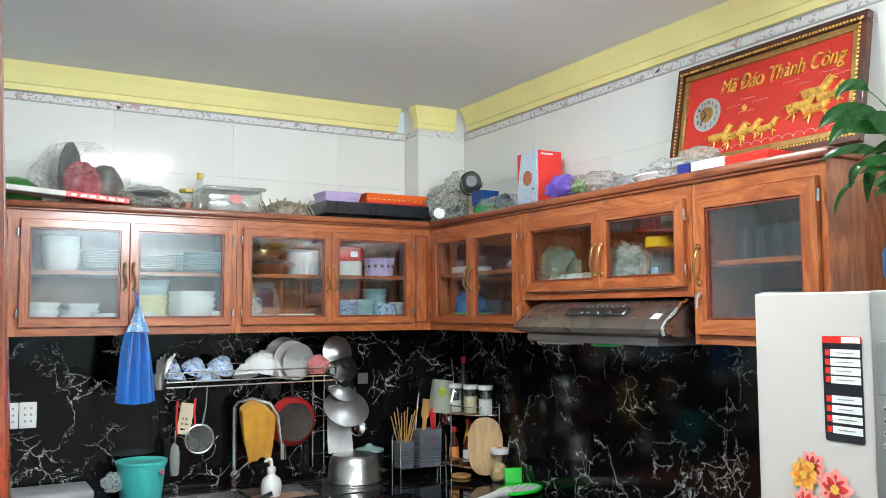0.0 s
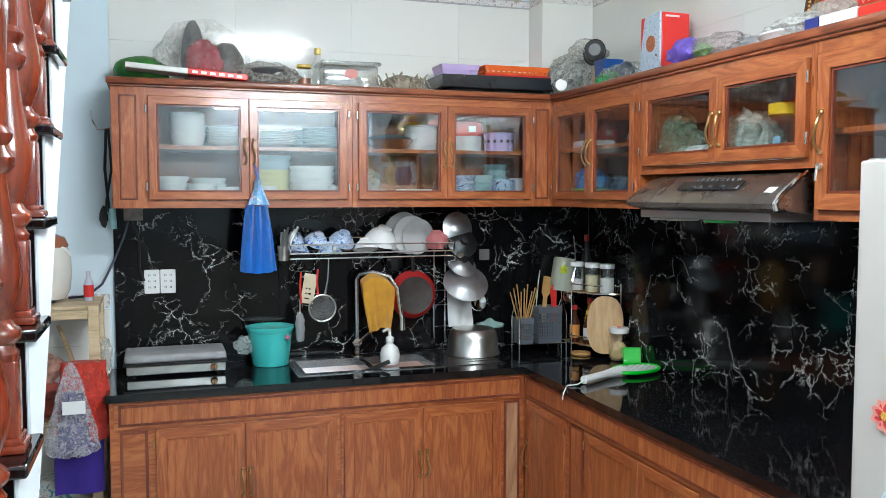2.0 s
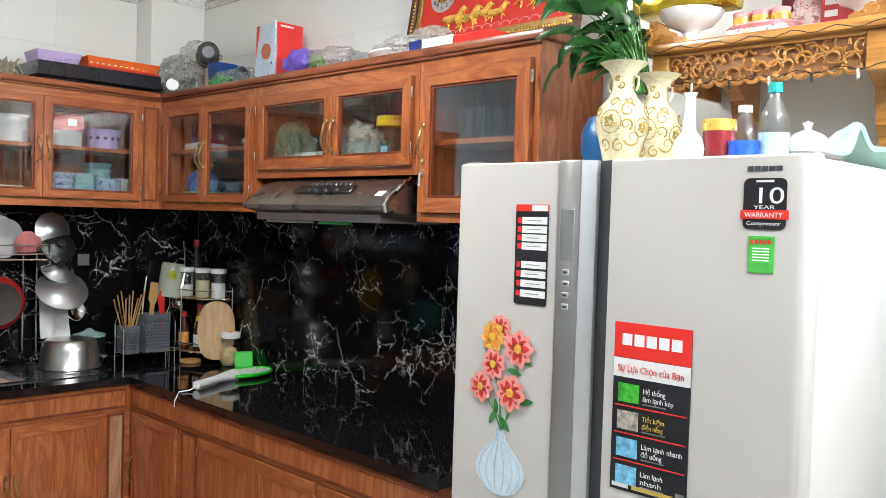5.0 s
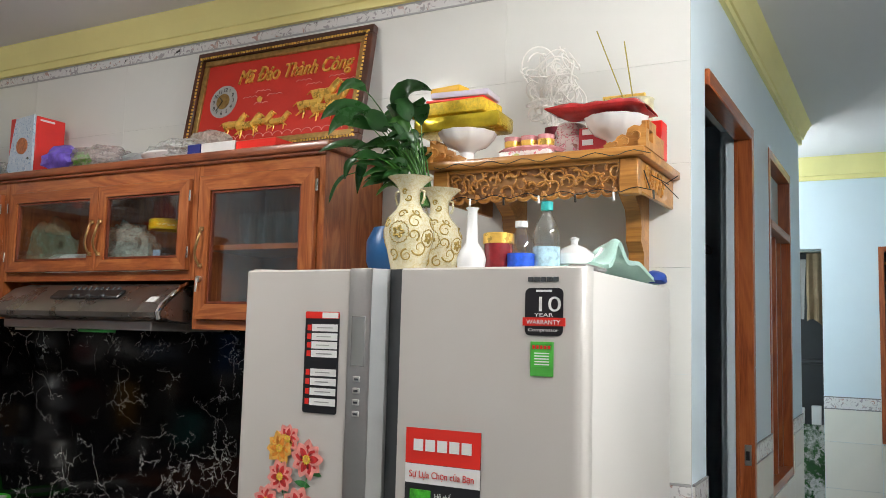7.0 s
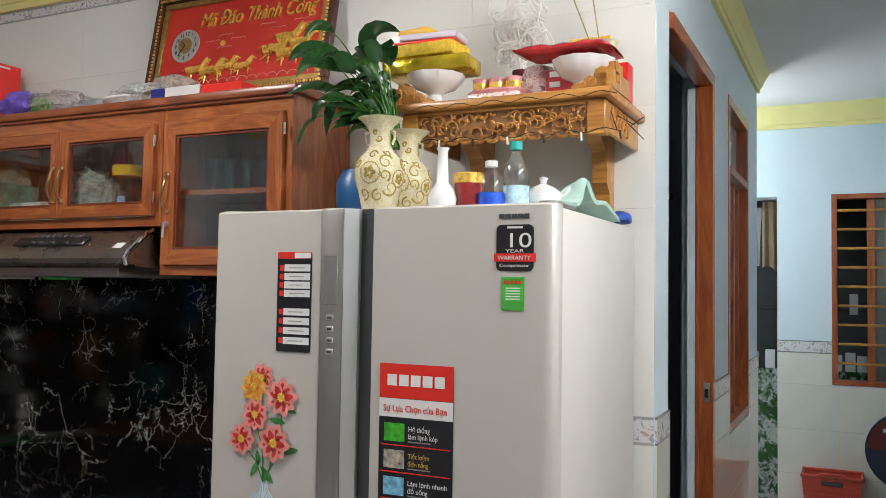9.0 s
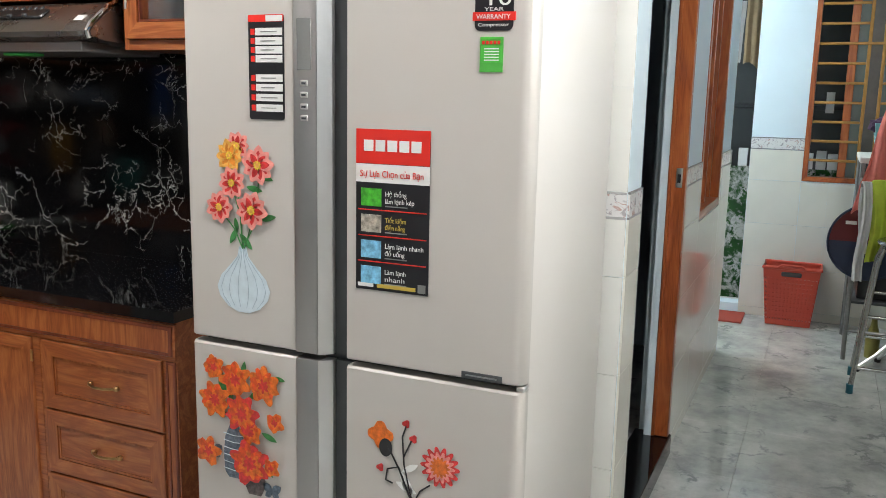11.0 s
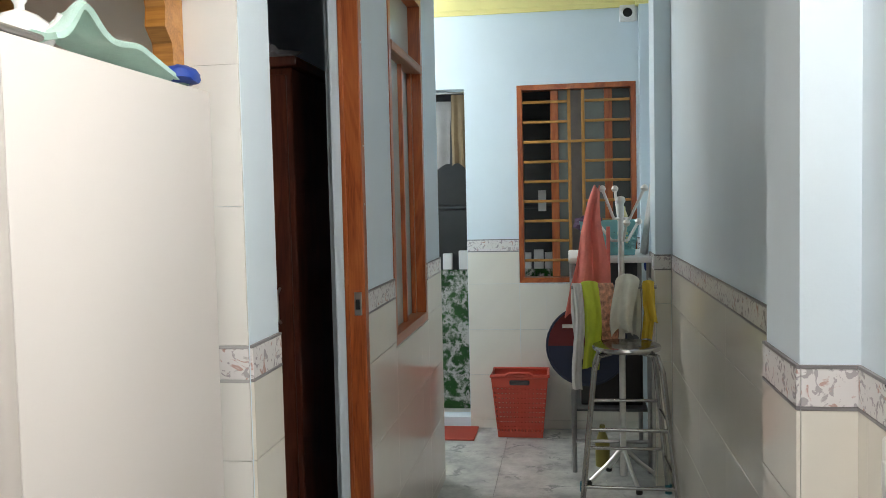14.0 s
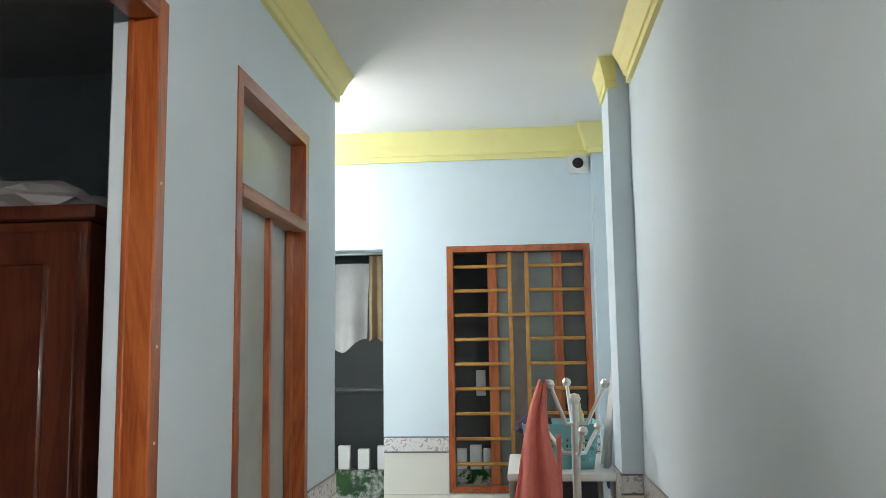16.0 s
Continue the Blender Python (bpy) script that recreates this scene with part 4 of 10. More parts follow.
for k in range(5):
    on_door("brand_letter", 0.928 - 0.0148 * k - 0.0118, 0.928 - 0.0148 * k, 1.772, 1.782, dark_grey, door_tr, 0.0015)
badge = on_door("badge", 0.844, 0.944, 0.873, 0.889, dark_grey, door_tr, 0.0015, "small dark name badge")
on_door("badge_bar", 0.856, 0.934, 0.879, 0.883, chrome, badge, 0.002)

# flower decals
petal_red = plain("coral_red_petal", (0.62, 0.035, 0.035), 0.35, vary=0.35, scale=70)
petal_pink = plain("pink_petal_edge", (0.8, 0.28, 0.25), 0.35, vary=0.3, scale=70)
petal_orange = plain("orange_petal", (0.8, 0.16, 0.02), 0.35, vary=0.45, scale=60)
petal_ember = plain("ember_red_petal", (0.66, 0.08, 0.015), 0.35, vary=0.4, scale=60)
petal_gold = plain("golden_petal", (0.8, 0.4, 0.08), 0.35, vary=0.35, scale=60)
stamen = plain("yellow_stamen", (0.75, 0.5, 0.05), 0.5, vary=0.4, scale=200)
decal_leaf = plain("decal_leaf", (0.05, 0.22, 0.06), 0.4, vary=0.4, scale=60)
decal_vase = plain("pale_blue_vase_print", (0.62, 0.72, 0.78), 0.3, vary=0.08, scale=30)
decal_line = plain("blue_grey_line", (0.36, 0.46, 0.54), 0.4)
vase_grey = plain("blue_grey_vase_print", (0.13, 0.17, 0.22), 0.3, vary=0.5, scale=90)
vase_brown = plain("brown_vase_print", (0.14, 0.11, 0.11), 0.3, vary=0.5, scale=90)


def petals(y, z, r, n, mat, parent, lift, inner=0.35, width=0.55, turn=0.0, jag=0.0):
    pts = []
    steps = n * 6
    for i in range(steps):
        a = 2 * math.pi * i / steps
        f = 0.5 + 0.5 * math.cos(n * a)
        q = r * (1 - width * (1 - f) ** 1.5) * (1 + jag * math.sin(5.3 * a + y * 90))
        pts.append((y + q * math.cos(a + turn), z + q * math.sin(a + turn)))
    return part("blossom", P(pts, (FX - lift, 0, 0), (0, 1, 0), (0, 0, 1), 0.0012), mat, parent, smooth=False)


def disc(y, z, r, mat, parent, lift, sz=1.0, name="flower_heart"):
    pts = [(y + r * math.cos(radians(a)), z + sz * r * math.sin(radians(a))) for a in range(0, 360, 20)]
    return part(name, P(pts, (FX - lift, 0, 0), (0, 1, 0), (0, 0, 1), 0.001), mat, parent, smooth=False)


def stalk(pts, r, mat, parent, lift=0.001, name="stalk"):
    return part(name, R([(FX - lift, y, z) for y, z in pts], r, 6), mat, parent)


def leaf_flat(y, z, length, angle, mat, parent, lift=0.0014, wide=0.32):
    a = radians(angle)
    pts = []
    for k in range(13):
        f = k / 12
        pts.append((f, wide * math.sin(math.pi * f) ** 0.8 * 0.5))
    for k in range(11, 0, -1):
        f = k / 12
        pts.append((f, -wide * math.sin(math.pi * f) ** 0.8 * 0.5))
    pts = [(y + length * (p * math.cos(a) - q * math.sin(a)), z + length * (p * math.sin(a) + q * math.cos(a))) for p, q in pts]
    return part("leaf", P(pts, (FX - lift, 0, 0), (0, 1, 0), (0, 0, 1), 0.001), mat, parent, smooth=False)


def outline_vase(prof, y, name, mat, parent, lift=0.0012):
    pts = [(y + r, z) for r, z in prof] + [(y - r, z) for r, z in reversed(prof)]
    return part(name, P(pts, (FX - lift, 0, 0), (0, 1, 0), (0, 0, 1), 0.0012), mat, parent, "printed vase", smooth=False)


# coral flowers in a ribbed pale vase
petal_pale = plain("pale_petal_edge", (0.8, 0.3, 0.26), 0.35, vary=0.2, scale=60)
petal_deep = plain("deep_red_petal", (0.5, 0.03, 0.03), 0.35, vary=0.3, scale=70)
petal_amber = plain("amber_petal", (0.72, 0.25, 0.03), 0.35, vary=0.3, scale=70)
BUNCH = 0.0
VP = [(0.018, 0.952), (0.05, 0.965), (0.075, 0.99), (0.083, 1.015), (0.07, 1.045), (0.04, 1.075), (0.017, 1.1), (0.011, 1.125)]
vz = outline_vase(VP, 1.56, "flower_decal", decal_vase, door_tl)
for k in (-0.85, -0.55, -0.2, 0.2, 0.55, 0.85):
    stalk([(1.56 + k * (r - 0.001), z) for r, z in VP[1:]], 0.0007, decal_line, vz, 0.0014, "rib")
for a, b in (((1.56, 1.12), (1.632, 1.22)), ((1.56, 1.12), (1.522, 1.225)), ((1.56, 1.12), (1.59, 1.28)), ((1.555, 1.12), (1.502, 1.335)), ((1.56, 1.12), (1.6, 1.37))):
    mid = ((a[0] + b[0]) / 2 - 0.012, (a[1] + b[1]) / 2)
    stalk([a, mid, b], 0.0016, decal_leaf, vz)
for y, z, l, an in ((1.52, 1.32, 0.06, 200), (1.6, 1.13, 0.05, 120), (1.53, 1.12, 0.055, 45), (1.545, 1.28, 0.05, 190), (1.51, 1.2, 0.055, 170), (1.575, 1.16, 0.04, 80)):
    leaf_flat(y, z, l, an, decal_leaf, vz)
for y, z, r, m in ((1.57, 1.382, 0.032, petal_red), (1.594, 1.357, 0.036, petal_gold), (1.507, 1.336, 0.042, petal_red), (1.587, 1.288, 0.036, petal_red), (1.627, 1.224, 0.036, petal_red), (1.526, 1.222, 0.042, petal_red)):
    for k in range(9):
        a = 40 * k + y * 700
        tone = 0.0004 * (k % 3)
        leaf_flat(y, z, r * (1.14 + 0.08 * (k % 2)), a, petal_pale if m is petal_red else petal_gold, vz, 0.002 + BUNCH + tone, 0.62)
        leaf_flat(y, z, r * (0.82 + 0.06 * (k % 2)), a, m if m is petal_red else petal_amber, vz, 0.0022 + BUNCH + tone, 0.5)
        leaf_flat(y, z, r * 0.62, a, petal_deep if m is petal_red else petal_amber, vz, 0.0024 + BUNCH + tone, 0.36)
    petals(y, z, r * 0.3, 11, stamen, vz, 0.0042 + BUNCH, width=0.3)
    disc(y, z, r * 0.14, petal_gold, vz, 0.0046 + BUNCH)
    BUNCH += 0.0012
# orange bunch in two dark vases
BUNCH = 0
bz = outline_vase([(0.02, 0.485), (0.032, 0.5), (0.036, 0.55), (0.03, 0.6), (0.014, 0.635), (0.012, 0.655)], 1.6, "flower_decal", vase_grey, door_bl)
outline_vase([(0.02, 0.45), (0.032, 0.475), (0.034, 0.495), (0.02, 0.525), (0.01, 0.54)], 1.535, "vase", vase_brown, bz, 0.0018)
for z in (0.51, 0.53, 0.55, 0.57, 0.59, 0.61):
    stalk([(1.565, z), (1.6, z - 0.004), (1.635, z)], 0.0012, decal_vase, bz, 0.0014, "rib")
for y, z, l, an in ((1.6, 0.7, 0.06, 60), (1.55, 0.72, 0.06, 150), (1.62, 0.66, 0.05, 20), (1.51, 0.63, 0.05, 200), (1.5, 0.55, 0.045, 240), (1.57, 0.77, 0.05, 100), (1.47, 0.79, 0.035, 190), (1.63, 0.72, 0.05, 70)):
    leaf_flat(y, z, l, an, decal_leaf, bz)
for y, z, r, n, m in ((1.662, 0.789, 0.034, 5, petal_orange), (1.591, 0.765, 0.05, 7, petal_orange), (1.499, 0.762, 0.05, 7, petal_orange), (1.657, 0.701, 0.05, 8, petal_orange), (1.463, 0.668, 0.028, 4, petal_orange), (1.54, 0.628, 0.036, 6, petal_orange), (1.566, 0.676, 0.054, 8, petal_red), (1.678, 0.553, 0.04, 5, petal_orange), (1.541, 0.544, 0.062, 8, petal_red), (1.47, 0.545, 0.026, 4, petal_orange)):
    up = 0.0024 + 0.0016 * BUNCH
    BUNCH += 1
    petals(y, z, r, n, m, bz, up, width=0.25, turn=y * 40, jag=0.13)
    petals(y + 0.1 * r, z + 0.08 * r, r * 0.8, n, petal_ember, bz, up + 0.0003, width=0.35, turn=y * 23, jag=0.16)
    petals(y - 0.08 * r, z - 0.1 * r, r * 0.62, n, petal_orange, bz, up + 0.0006, width=0.4, turn=y * 61, jag=0.16)
    petals(y, z, r * 0.36, n, petal_red, bz, up + 0.0009, width=0.4, turn=y * 17, jag=0.15)
for y, z in ((1.67, 0.55), (1.48, 0.47)):
    for s in (-1, 1):
        leaf_flat(y, z, 0.034, 90 + 55 * s, vase_grey, bz, 0.0018, 0.7)
        leaf_flat(y, z, 0.026, 90 + 125 * s, vase_grey, bz, 0.0018, 0.7)
# spotted vase on the lower right door
dz = outline_vase([(0.04, 0.33), (0.09, 0.38), (0.108, 0.44), (0.105, 0.49), (0.08, 0.545), (0.03, 0.575), (0.02, 0.58), (0.018, 0.6), (0.024, 0.612)], 1.03, "flower_decal", paper_white, door_br)
k = 0
for z in (0.36, 0.4, 0.44, 0.48, 0.52, 0.555):
    k += 1
    for y in range(-3, 4):
        yy = (y + 0.5 * (k % 2)) * 0.045
        if abs(yy) < (0.1 if 0.4 < z < 0.5 else 0.072 if z < 0.54 else 0.04):
            disc(1.03 + yy, z, 0.0145, paper_black, dz, 0.002, name="spot")
for pts in ([(1.03, 0.6), (1.06, 0.67), (1.1, 0.74)], [(1.03, 0.6), (1.055, 0.7), (1.06, 0.77), (1.05, 0.8)], [(1.03, 0.6), (1.01, 0.64), (0.985, 0.66)], [(1.04, 0.62), (1.07, 0.69), (1.1, 0.68), (1.105, 0.65), (1.085, 0.645)], [(1.055, 0.72), (1.035, 0.765)]):
    stalk(pts, 0.0022, paper_black, dz)
petals(1.12, 0.765, 0.036, 4, petal_orange, dz, 0.0024, width=0.3)
disc(1.105, 0.735, 0.018, paper_black, dz, 0.003, 1.3, "sepal")
for q in (0.052, 0.04, 0.027):
    petals(0.958, 0.712, q, 14, petal_red if q > 0.045 else petal_pink if q > 0.03 else petal_orange, dz, 0.0024 + (0.052 - q) * 0.03, width=0.3)
for y, z in ((1.05, 0.805), (1.03, 0.77), (1.12, 0.68)):
    petals(y, z, 0.011, 3, petal_red, dz, 0.0022, width=0.3)
for y, z, l, an in ((1.03, 0.62, 0.07, 60), (1.02, 0.63, 0.06, 20), (1.06, 0.68, 0.05, 150)):
    leaf_flat(y, z, l, an, paper_white, dz)
for ob in [dz]:
    ob.location += Vector((0, 0.035, -0.072))

# ---- cooker hood ----
hood = thing("cooker_hood", (2.4, 2.86, 1.56), "bronze-grey steel slim cooker hood with push buttons", "cooker hood")
bm = bmesh.new()
ys = (3.295, 2.372)
prof = [(2.66, 1.80), (2.36, 1.80), (2.325, 1.79), (2.225, 1.715), (2.21, 1.697), (2.213, 1.68), (2.27, 1.667), (2.66, 1.65)]
rows = []
n = 14
for i in range(n + 1):
    f = i / n
    y = ys[0] + (ys[1] - ys[0]) * f
    e = 1.0 if 0 < i < n else 0.965
    rows.append([bm.verts.new((2.66 - (2.66 - x) * e, y, 1.72 + (z - 1.72) * (1 if 0 < i < n else 0.93))) for x, z in prof])
for a, b in zip(rows, rows[1:]):
    for i in range(len(prof)):
        j = (i + 1) % len(prof)
        bm.faces.new((a[i], a[j], b[j], b[i]))
bm.faces.new(rows[0])
bm.faces.new(rows[-1])
bmesh.ops.recalc_face_normals(bm, faces=bm.faces)
part("body", bm, hood_mat, hood)
part("end_trim", R([(2.345, 2.376, 1.797), (2.312, 2.376, 1.786), (2.235, 2.376, 1.724), (2.214, 2.376, 1.696), (2.222, 2.376, 1.676)], 0.009, 8), chrome, hood, "bright chrome end trim")
u_slope = Vector((-0.1, 0, -0.075)).normalized()


def on_hood(name, y0, y1, d0, d1, lift, mat, bevel=0.002):
    """A piece lying on the sloping front, from d0 to d1 down the slope."""
    nrm = Vector((-0.075, 0, 0.1)).normalized()
    o = Vector((2.325, 0, 1.79))
    bm = bmesh.new()
    box(bm, 0, d1 - d0, 0, abs(y1 - y0), -0.001, lift, bevel)
    m = Matrix.Translation(o + u_slope * d0 + Vector((0, min(y0, y1), 0))) @ Matrix((u_slope, Vector((0, 1, 0)), nrm)).transposed().to_4x4()
    bmesh.ops.transform(bm, matrix=m, verts=bm.verts)
    bmesh.ops.recalc_face_normals(bm, faces=bm.faces)
    return part(name, bm, mat, hood)


on_hood("control_panel", 2.98, 2.62, 0.03, 0.082, 0.009, black, 0.006)
for k in range(9):
    on_hood("vent_bar", 2.92 - 0.03 * k, 2.908 - 0.03 * k, 0.008, 0.028, 0.005, dark_grey)
for y in (2.86, 2.82, 2.76, 2.69):
    on_hood("button", y, y + 0.02, 0.068, 0.08, 0.016, dark_grey)
on_hood("label", 2.47, 2.43, 0.065, 0.095, 0.0015, white, 0.0004)
part("filter", B(2.26, 2.62, 2.45, 3.24, 1.635, 1.668, 0.004), handle_grey, hood)
part("lamp_cover", B(2.28, 2.38, 3.0, 3.2, 1.624, 1.634, 0.003), plain("frosted_cover", (0.5, 0.48, 0.42), 0.4), hood)
part("lamp_cover", B(2.28, 2.35, 2.72, 2.84, 1.624, 1.634, 0.003), plain("green_cover", (0.06, 0.5, 0.1), 0.4), hood)

# ---- lamps ----
def tube_lamp(at_, along, out, length, mat, label):
    """A lamp of one bare tube between two holders on a flat housing: along runs with the tube, out away from its support."""
    a, u, c = Vector(along), Vector(out), Vector(at_)
    w = a.cross(u)
    m = Matrix.Translation(c) @ Matrix((a, w, u)).transposed().to_4x4()
    lamp = thing("tube_lamp", at_, label, "lamp", "tube lamps")

    def bar(name, x0, x1, y0, y1, z0, z1, bevel, material):
        bm = B(x0, x1, y0, y1, z0, z1, bevel)
        bmesh.ops.transform(bm, matrix=m, verts=bm.verts)
        bmesh.ops.recalc_face_normals(bm, faces=bm.faces)
        return part(name, bm, material, lamp)

    h = length / 2
    bar("housing", -h, h, -0.022, 0.022, 0.0, 0.032, 0.004, white)
    part("tube", R([c + u * 0.055 - a * (h - 0.02), c + u * 0.055 + a * (h - 0.02)], 0.013, 12), mat, lamp)
    for q in (-h + 0.006, h - 0.018):
        bar("holder", q, q + 0.012, -0.014, 0.014, 0.0325, 0.074, 0.003, white)


tube_lamp((1.15, 2.3, CEIL), (1, 0, 0), (0, 0, -1), 0.7, bulb, "lit white ceiling tube lamp")
tube_lamp((1.5, -0.47, 2.6), (1, 0, 0), (0, 1, 0), 1.25, bulb, "lit white tube lamp high on the hall wall")
tube_lamp((XFAR, 1.8, 2.55), (0, 1, 0), (-1, 0, 0), 1.0, bulb_rear, "lit white tube lamp on the rear wall")

# ---- bedroom door frame and what shows beyond it ----
jamb = thing("door_1", ((DX0 + DX1) / 2, YA, 0), "varnished red-brown wooden door frame around an open doorway", "door", kind="structure")
part("post", B(DX0 + 0.001, DX0 + 0.016, YA + 0.006, YA + 0.058, 0.09, DZ - 0.001, 0.004), wood_door, jamb)
part("post", B(DX1 - 0.052, DX1 - 0.001, YA - 0.012, YA + 0.058, 0.09, DZ - 0.001, 0.004), wood_door, jamb)
part("stop", B(DX1 - 0.06, DX1 - 0.052, YA + 0.043, YA + 0.058, 0.09, DZ - 0.055, 0.003), wood_door, jamb)
part("head", B(DX0 + 0.017, DX1 - 0.053, YA - 0.012, YA + 0.058, DZ - 0.054, DZ - 0.001, 0.004), wood_door_x, jamb)
part("threshold", B(DX0 - 0.004, DX1 + 0.004, YA - 0.02, YA + 0.14, -0.009, 0.088, 0.004), counter_black, jamb, "black granite door sill")
lk = part("lock_plate", B(DX1 - 0.0545, DX1 - 0.051, YA + 0.0, YA + 0.026, 1.17, 1.25, 0.001), steel, jamb)
part("lock_slot", B(DX1 - 0.0555, DX1 - 0.054, YA + 0.007, YA + 0.02, 1.19, 1.225), black, lk)
for z in (0.5, 0.9, 1.55, 1.75, 2.1):
    part("screw", L([(0, 0), (0.004, 0), (0.003, 0.002), (0, 0.002)], (DX1 - 0.025, YA - 0.012, z), 8, turn=pose(0, 0, 0, 90, 0, 0)), steel, jamb)
structure("trim_reveal", B(DX1 - 0.056, DX1, YA + 0.059, YA + 0.09, -0.01, DZ - 0.06), paint_blue, "pale painted inner edge of the doorway")
ward = thing("wardrobe", (4.45, 1.9, 0), "dark reddish-brown wooden wardrobe in an unlit room", "wardrobe")
part("body", B(4.2, 4.75, 1.12, 2.7, 0.0, 2.1, 0.006), wood_dark, ward)
part("cornice", B(4.17, 4.77, 1.09, 2.73, 2.1, 2.14, 0.01, 2), wood_dark, ward)
for k in range(3):
    y0 = 1.14 + 0.52 * k
    d = part("door", B(4.178, 4.199, y0, y0 + 0.51, 0.08, 2.07, 0.005), wood_dark, ward)
    for z0, z1 in ((0.16, 0.72), (0.8, 1.1), (1.18, 1.98)):
        part("raised_panel", B(4.168, 4.18, y0 + 0.08, y0 + 0.43, z0, z1, 0.01), wood_dark, d)
    part("handle", R([(4.178, y0 + 0.05, 1.08), (4.145, y0 + 0.05, 1.1), (4.145, y0 + 0.05, 1.2), (4.178, y0 + 0.05, 1.22)], 0.006), steel, d)
solo("cloth_bundle", lump(0.2, 0.25, 0.07, (4.45, 1.45, 2.14), 0.3, 3), plain("grey_cloth", (0.4, 0.4, 0.42), 0.8), "pale grey folded bundle on the wardrobe", "bundle")
solo("green_bag", lump(0.1, 0.16, 0.06, (4.3, 1.72, 2.14), 0.3, 5), plain("green_bag_cloth", (0.04, 0.2, 0.03), 0.6), "green bag lying on the wardrobe", "bag")

# ---- inner window ----
frosted = plain("frosted_window_glass", (0.44, 0.49, 0.46), 0.22, vary=0.1, scale=2.5, bump=0.01, fine=200)
win = thing("window_1", ((WX0 + WX1) / 2, YA, WZ0), "tall wooden window with frosted grey-green panes", "window", kind="structure")
YF = YA - 0.004
part("window_frame", ring("n", WX0, WX1, WZ0, WZ1, 0.045, YF, YA + 0.1), [wood_door, wood_door_x], win, smooth=False)
part("transom", B(WX0 + 0.046, WX1 - 0.046, YF - 0.004, YA + 0.09, 2.175, 2.215, 0.003), wood("bleached_transom", (0.26, 0.1, 0.05), (0.4, 0.19, 0.11), (0.48, 0.26, 0.17), "x", rough=0.5, coat=0), win, "sun-bleached cross bar")
part("mullion", B(4.7, 4.728, YF + 0.03, YA + 0.075, WZ0 + 0.046, 2.174, 0.003), wood_door, win)
part("pane", B(WX0 + 0.046, WX1 - 0.046, YA + 0.055, YA + 0.062, 2.216, WZ1 - 0.046), frosted, win)
part("pane", B(WX0 + 0.046, 4.699, YA + 0.045, YA + 0.051, WZ0 + 0.046, 2.174), frosted, win)
part("pane", B(4.729, WX1 - 0.046, YA + 0.062, YA + 0.068, WZ0 + 0.046, 2.174), frosted, win)
part("sash_stile", B(5.0, 5.04, YA + 0.04, YA + 0.06, WZ0 + 0.046, 2.174, 0.002), wood_door, win)

# ---- rear window with bars ----
bar_wood = plain("ochre_painted_bars", (0.4, 0.19, 0.04), 0.45, vary=0.15, scale=20)
rear = thing("window_2", (XFAR, (RY0 + RY1) / 2, RZ0), "wooden window with ochre security bars and grey panes", "window", kind="structure")
part("window_frame", ring("e", RY0, RY1, RZ0, RZ1, 0.034, XFAR - 0.008, XFAR + 0.1), [wood_door, wood_door_x], rear, smooth=False)
for y in (0.119, -0.235):
    part("sash_stile", B(XFAR + 0.045, XFAR + 0.075, y - 0.026, y + 0.026, RZ0 + 0.035, RZ1 - 0.035, 0.003), wood_door, rear)
grey_pane = plain("grey_patterned_pane", (0.13, 0.155, 0.15), 0.3, vary=0.2, scale=4)
part("pane", B(XFAR + 0.058, XFAR + 0.062, 0.02, 0.092, RZ0 + 0.036, RZ1 - 0.036), grey_pane, rear)
part("pane", B(XFAR + 0.058, XFAR + 0.062, -0.208, -0.07, RZ0 + 0.036, RZ1 - 0.036), grey_pane, rear)
part("pane", B(XFAR + 0.058, XFAR + 0.062, -0.376, -0.262, RZ0 + 0.036, RZ1 - 0.036), plain("dim_pane", (0.06, 0.07, 0.07), 0.25), rear)
part("pane", B(XFAR + 0.064, XFAR + 0.068, -0.07, 0.02, RZ0 + 0.036, RZ1 - 0.036), plain("brown_grey_pane", (0.14, 0.12, 0.11), 0.3, vary=0.25), rear)
for y in (0.022, -0.069):
    part("bar", B(XFAR + 0.012, XFAR + 0.028, y - 0.011, y + 0.011, RZ0 + 0.036, RZ1 - 0.036, 0.003), bar_wood, rear)
for k in range(9):
    z = 2.195 - 0.1315 * k
    if k == 2:
        part("bar", B(XFAR, XFAR + 0.012, RY0 + 0.036, RY1 - 0.036, z - 0.009, z + 0.009, 0.003), bar_wood, rear)
    else:
        part("bar", B(XFAR, XFAR + 0.012, 0.034, RY1 - 0.036, z - 0.009, z + 0.009, 0.003), bar_wood, rear)
        part("bar", B(XFAR, XFAR + 0.012, RY0 + 0.036, -0.081, z - 0.009, z + 0.009, 0.003), bar_wood, rear)
fan = thing("vent_fan", (XFAR, -0.366, 2.69), "small square white wall vent with a dark round opening", "vent")
part("plate", B(XFAR - 0.02, XFAR - 0.001, -0.421, -0.311, 2.69, 2.798, 0.006, 2), white, fan)
part("rim", L([(0.045, 0), (0.045, 0.022), (0.032, 0.022), (0.03, 0.004)], (XFAR - 0.02, -0.362, 2.746), 24, turn=pose(0, 0, 0, 0, -90, 0)), white, fan)
part("opening", L([(0, 0.006), (0.031, 0.006), (0.031, 0.0)], (XFAR - 0.02, -0.362, 2.746), 24, turn=pose(0, 0, 0, 0, -90, 0)), black, fan)

